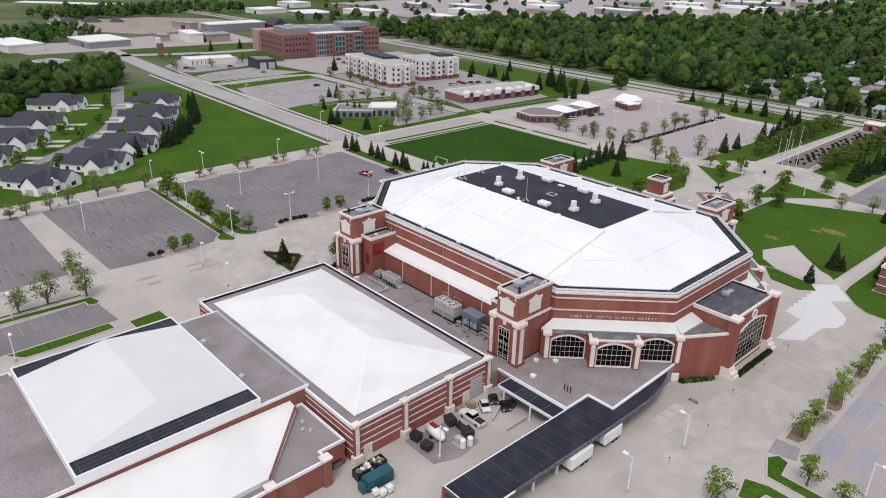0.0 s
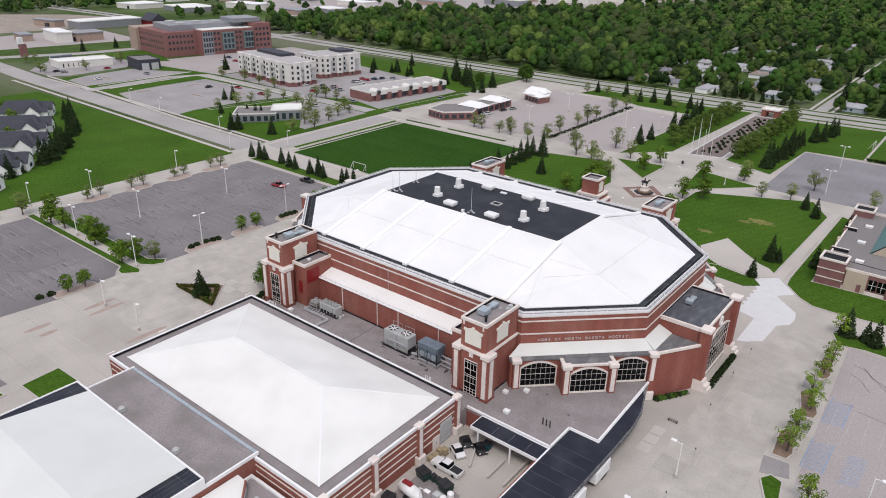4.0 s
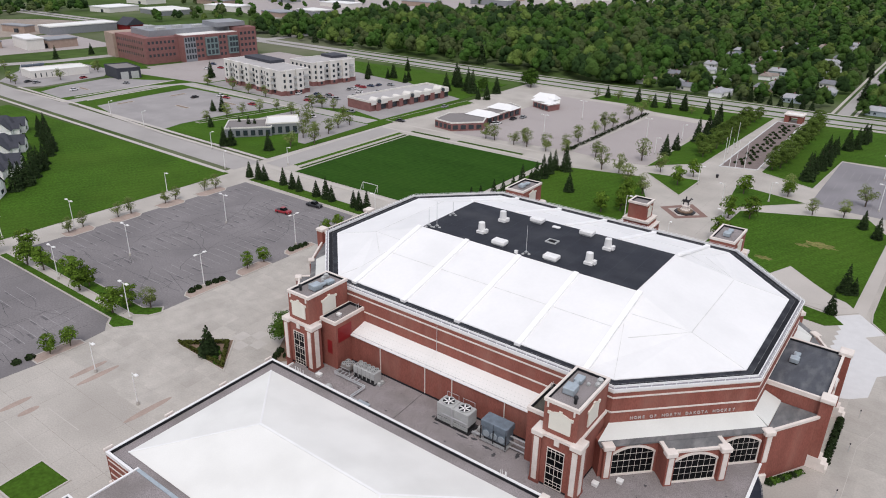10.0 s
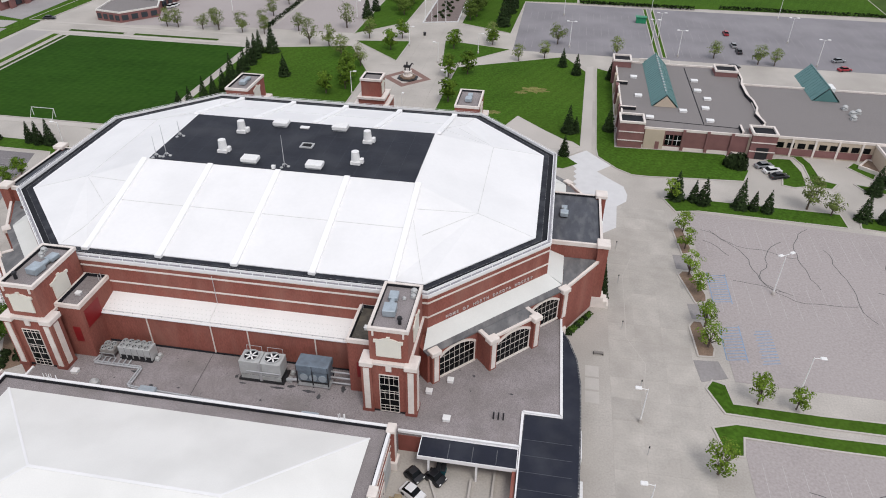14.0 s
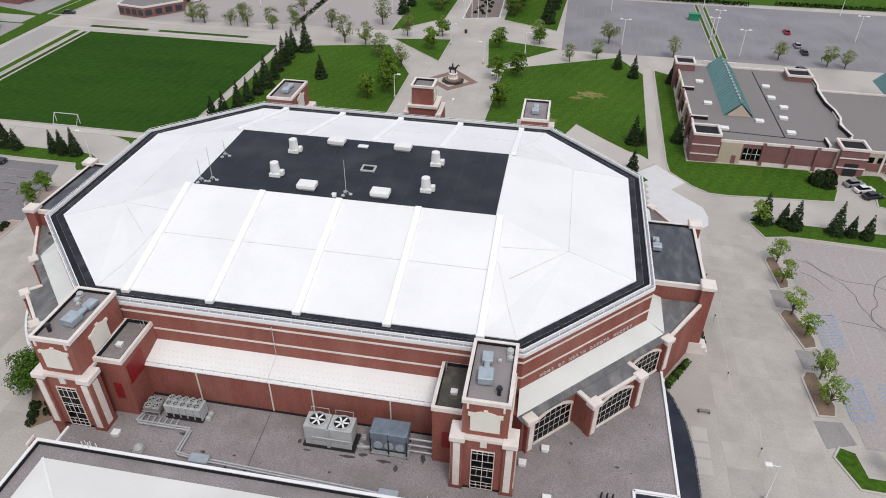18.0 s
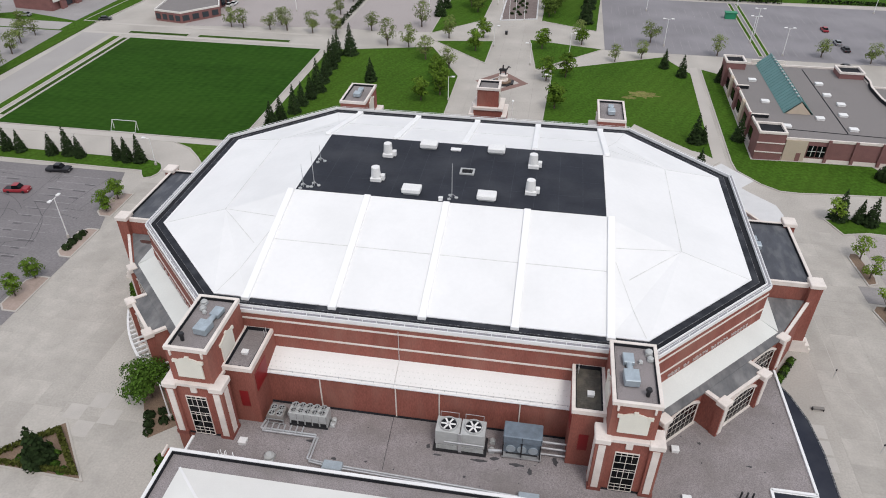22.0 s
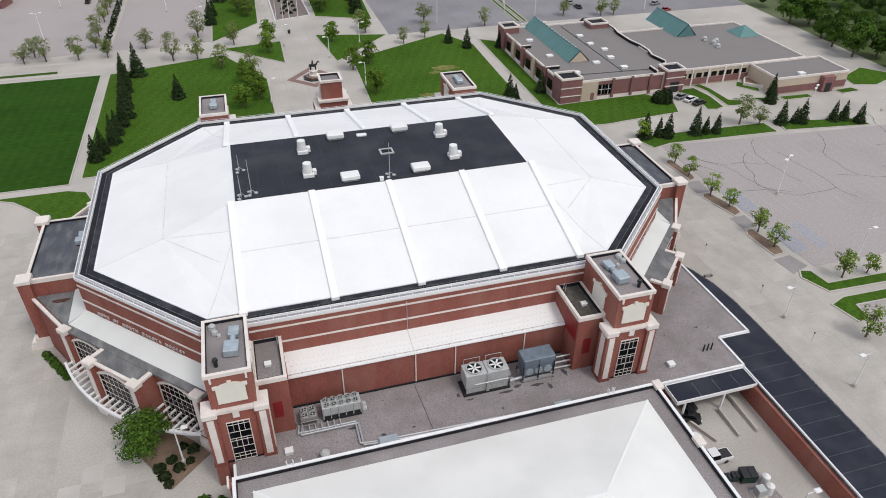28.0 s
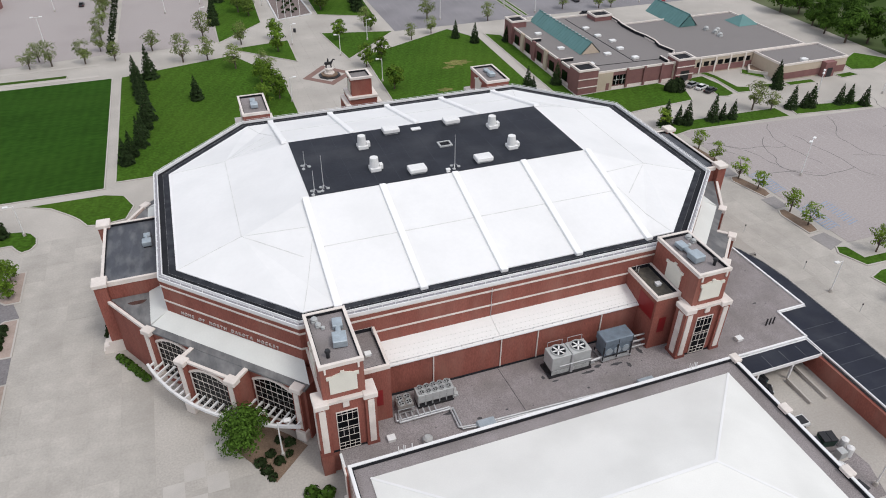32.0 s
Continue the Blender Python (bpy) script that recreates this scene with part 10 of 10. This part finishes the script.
plant(spruces, [(-100 + 23 * k + 6 * rs.random(), 302 + 46 * rs.random() + 0.05 * k) for k in range(16)] + [(-80 + 30 * k, 372 + 60 * rs.random()) for k in range(9)], "street spruces", 1.1, 1.6)
LOT_CARS = [(-340, 79), (-336, 108), (-271, 110), (-263, 121), (-257, 120), (-233, 118), (-354, 182), (-353, 194), (-218, 143), (-211, 145), (-215, 157), (-209, 156), (-235, 152), (-212, 177), (-219, 194), (-217, 199), (-212, 204), (-189, 119), (-182, 139), (-207, 168), (-223, 148), (-342, 168), (-338, 176), (-372, 101), (-378, 76), (-384, 74)]
for i in range(len(LOT_CARS) + 14):
    x, y = LOT_CARS[i] if i < len(LOT_CARS) else rs.choice(((-205 + rs.random() * 6, 146 + 56 * rs.random()), (-372 + 60 * rs.random(), 140 + 100 * rs.random()), (-226 + rs.random() * 12, 150 + 40 * rs.random())))
    c = rs.choice((WHITE, BLACK, GREY, BLUE, RED))
    ob = car(x, y, rs.choice((8, 98, 188)), c, c[0] + " car parked on a far lot", group="far cars")
    ob.location.z = 0.16

# ---- the surroundings, shifted over the ground to fit the camera's view ----
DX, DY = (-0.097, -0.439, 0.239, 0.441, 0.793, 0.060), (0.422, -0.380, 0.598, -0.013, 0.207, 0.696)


def view_shift(x, y):
    """Ground shift at a plan point, a quadratic fitted to the refined camera's view."""
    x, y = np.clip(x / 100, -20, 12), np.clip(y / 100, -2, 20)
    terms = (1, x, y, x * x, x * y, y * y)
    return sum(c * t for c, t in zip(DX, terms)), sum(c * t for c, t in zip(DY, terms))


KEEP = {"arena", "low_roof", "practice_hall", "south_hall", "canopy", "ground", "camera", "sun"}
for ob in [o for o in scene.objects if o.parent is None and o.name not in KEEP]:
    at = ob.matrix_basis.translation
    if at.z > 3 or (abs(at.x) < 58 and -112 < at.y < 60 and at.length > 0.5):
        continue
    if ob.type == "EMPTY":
        dx, dy = view_shift(at.x, at.y)
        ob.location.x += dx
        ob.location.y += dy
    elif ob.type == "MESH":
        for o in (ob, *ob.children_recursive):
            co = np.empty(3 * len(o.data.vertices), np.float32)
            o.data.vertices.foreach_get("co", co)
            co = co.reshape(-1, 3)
            dx, dy = view_shift(co[:, 0], co[:, 1])
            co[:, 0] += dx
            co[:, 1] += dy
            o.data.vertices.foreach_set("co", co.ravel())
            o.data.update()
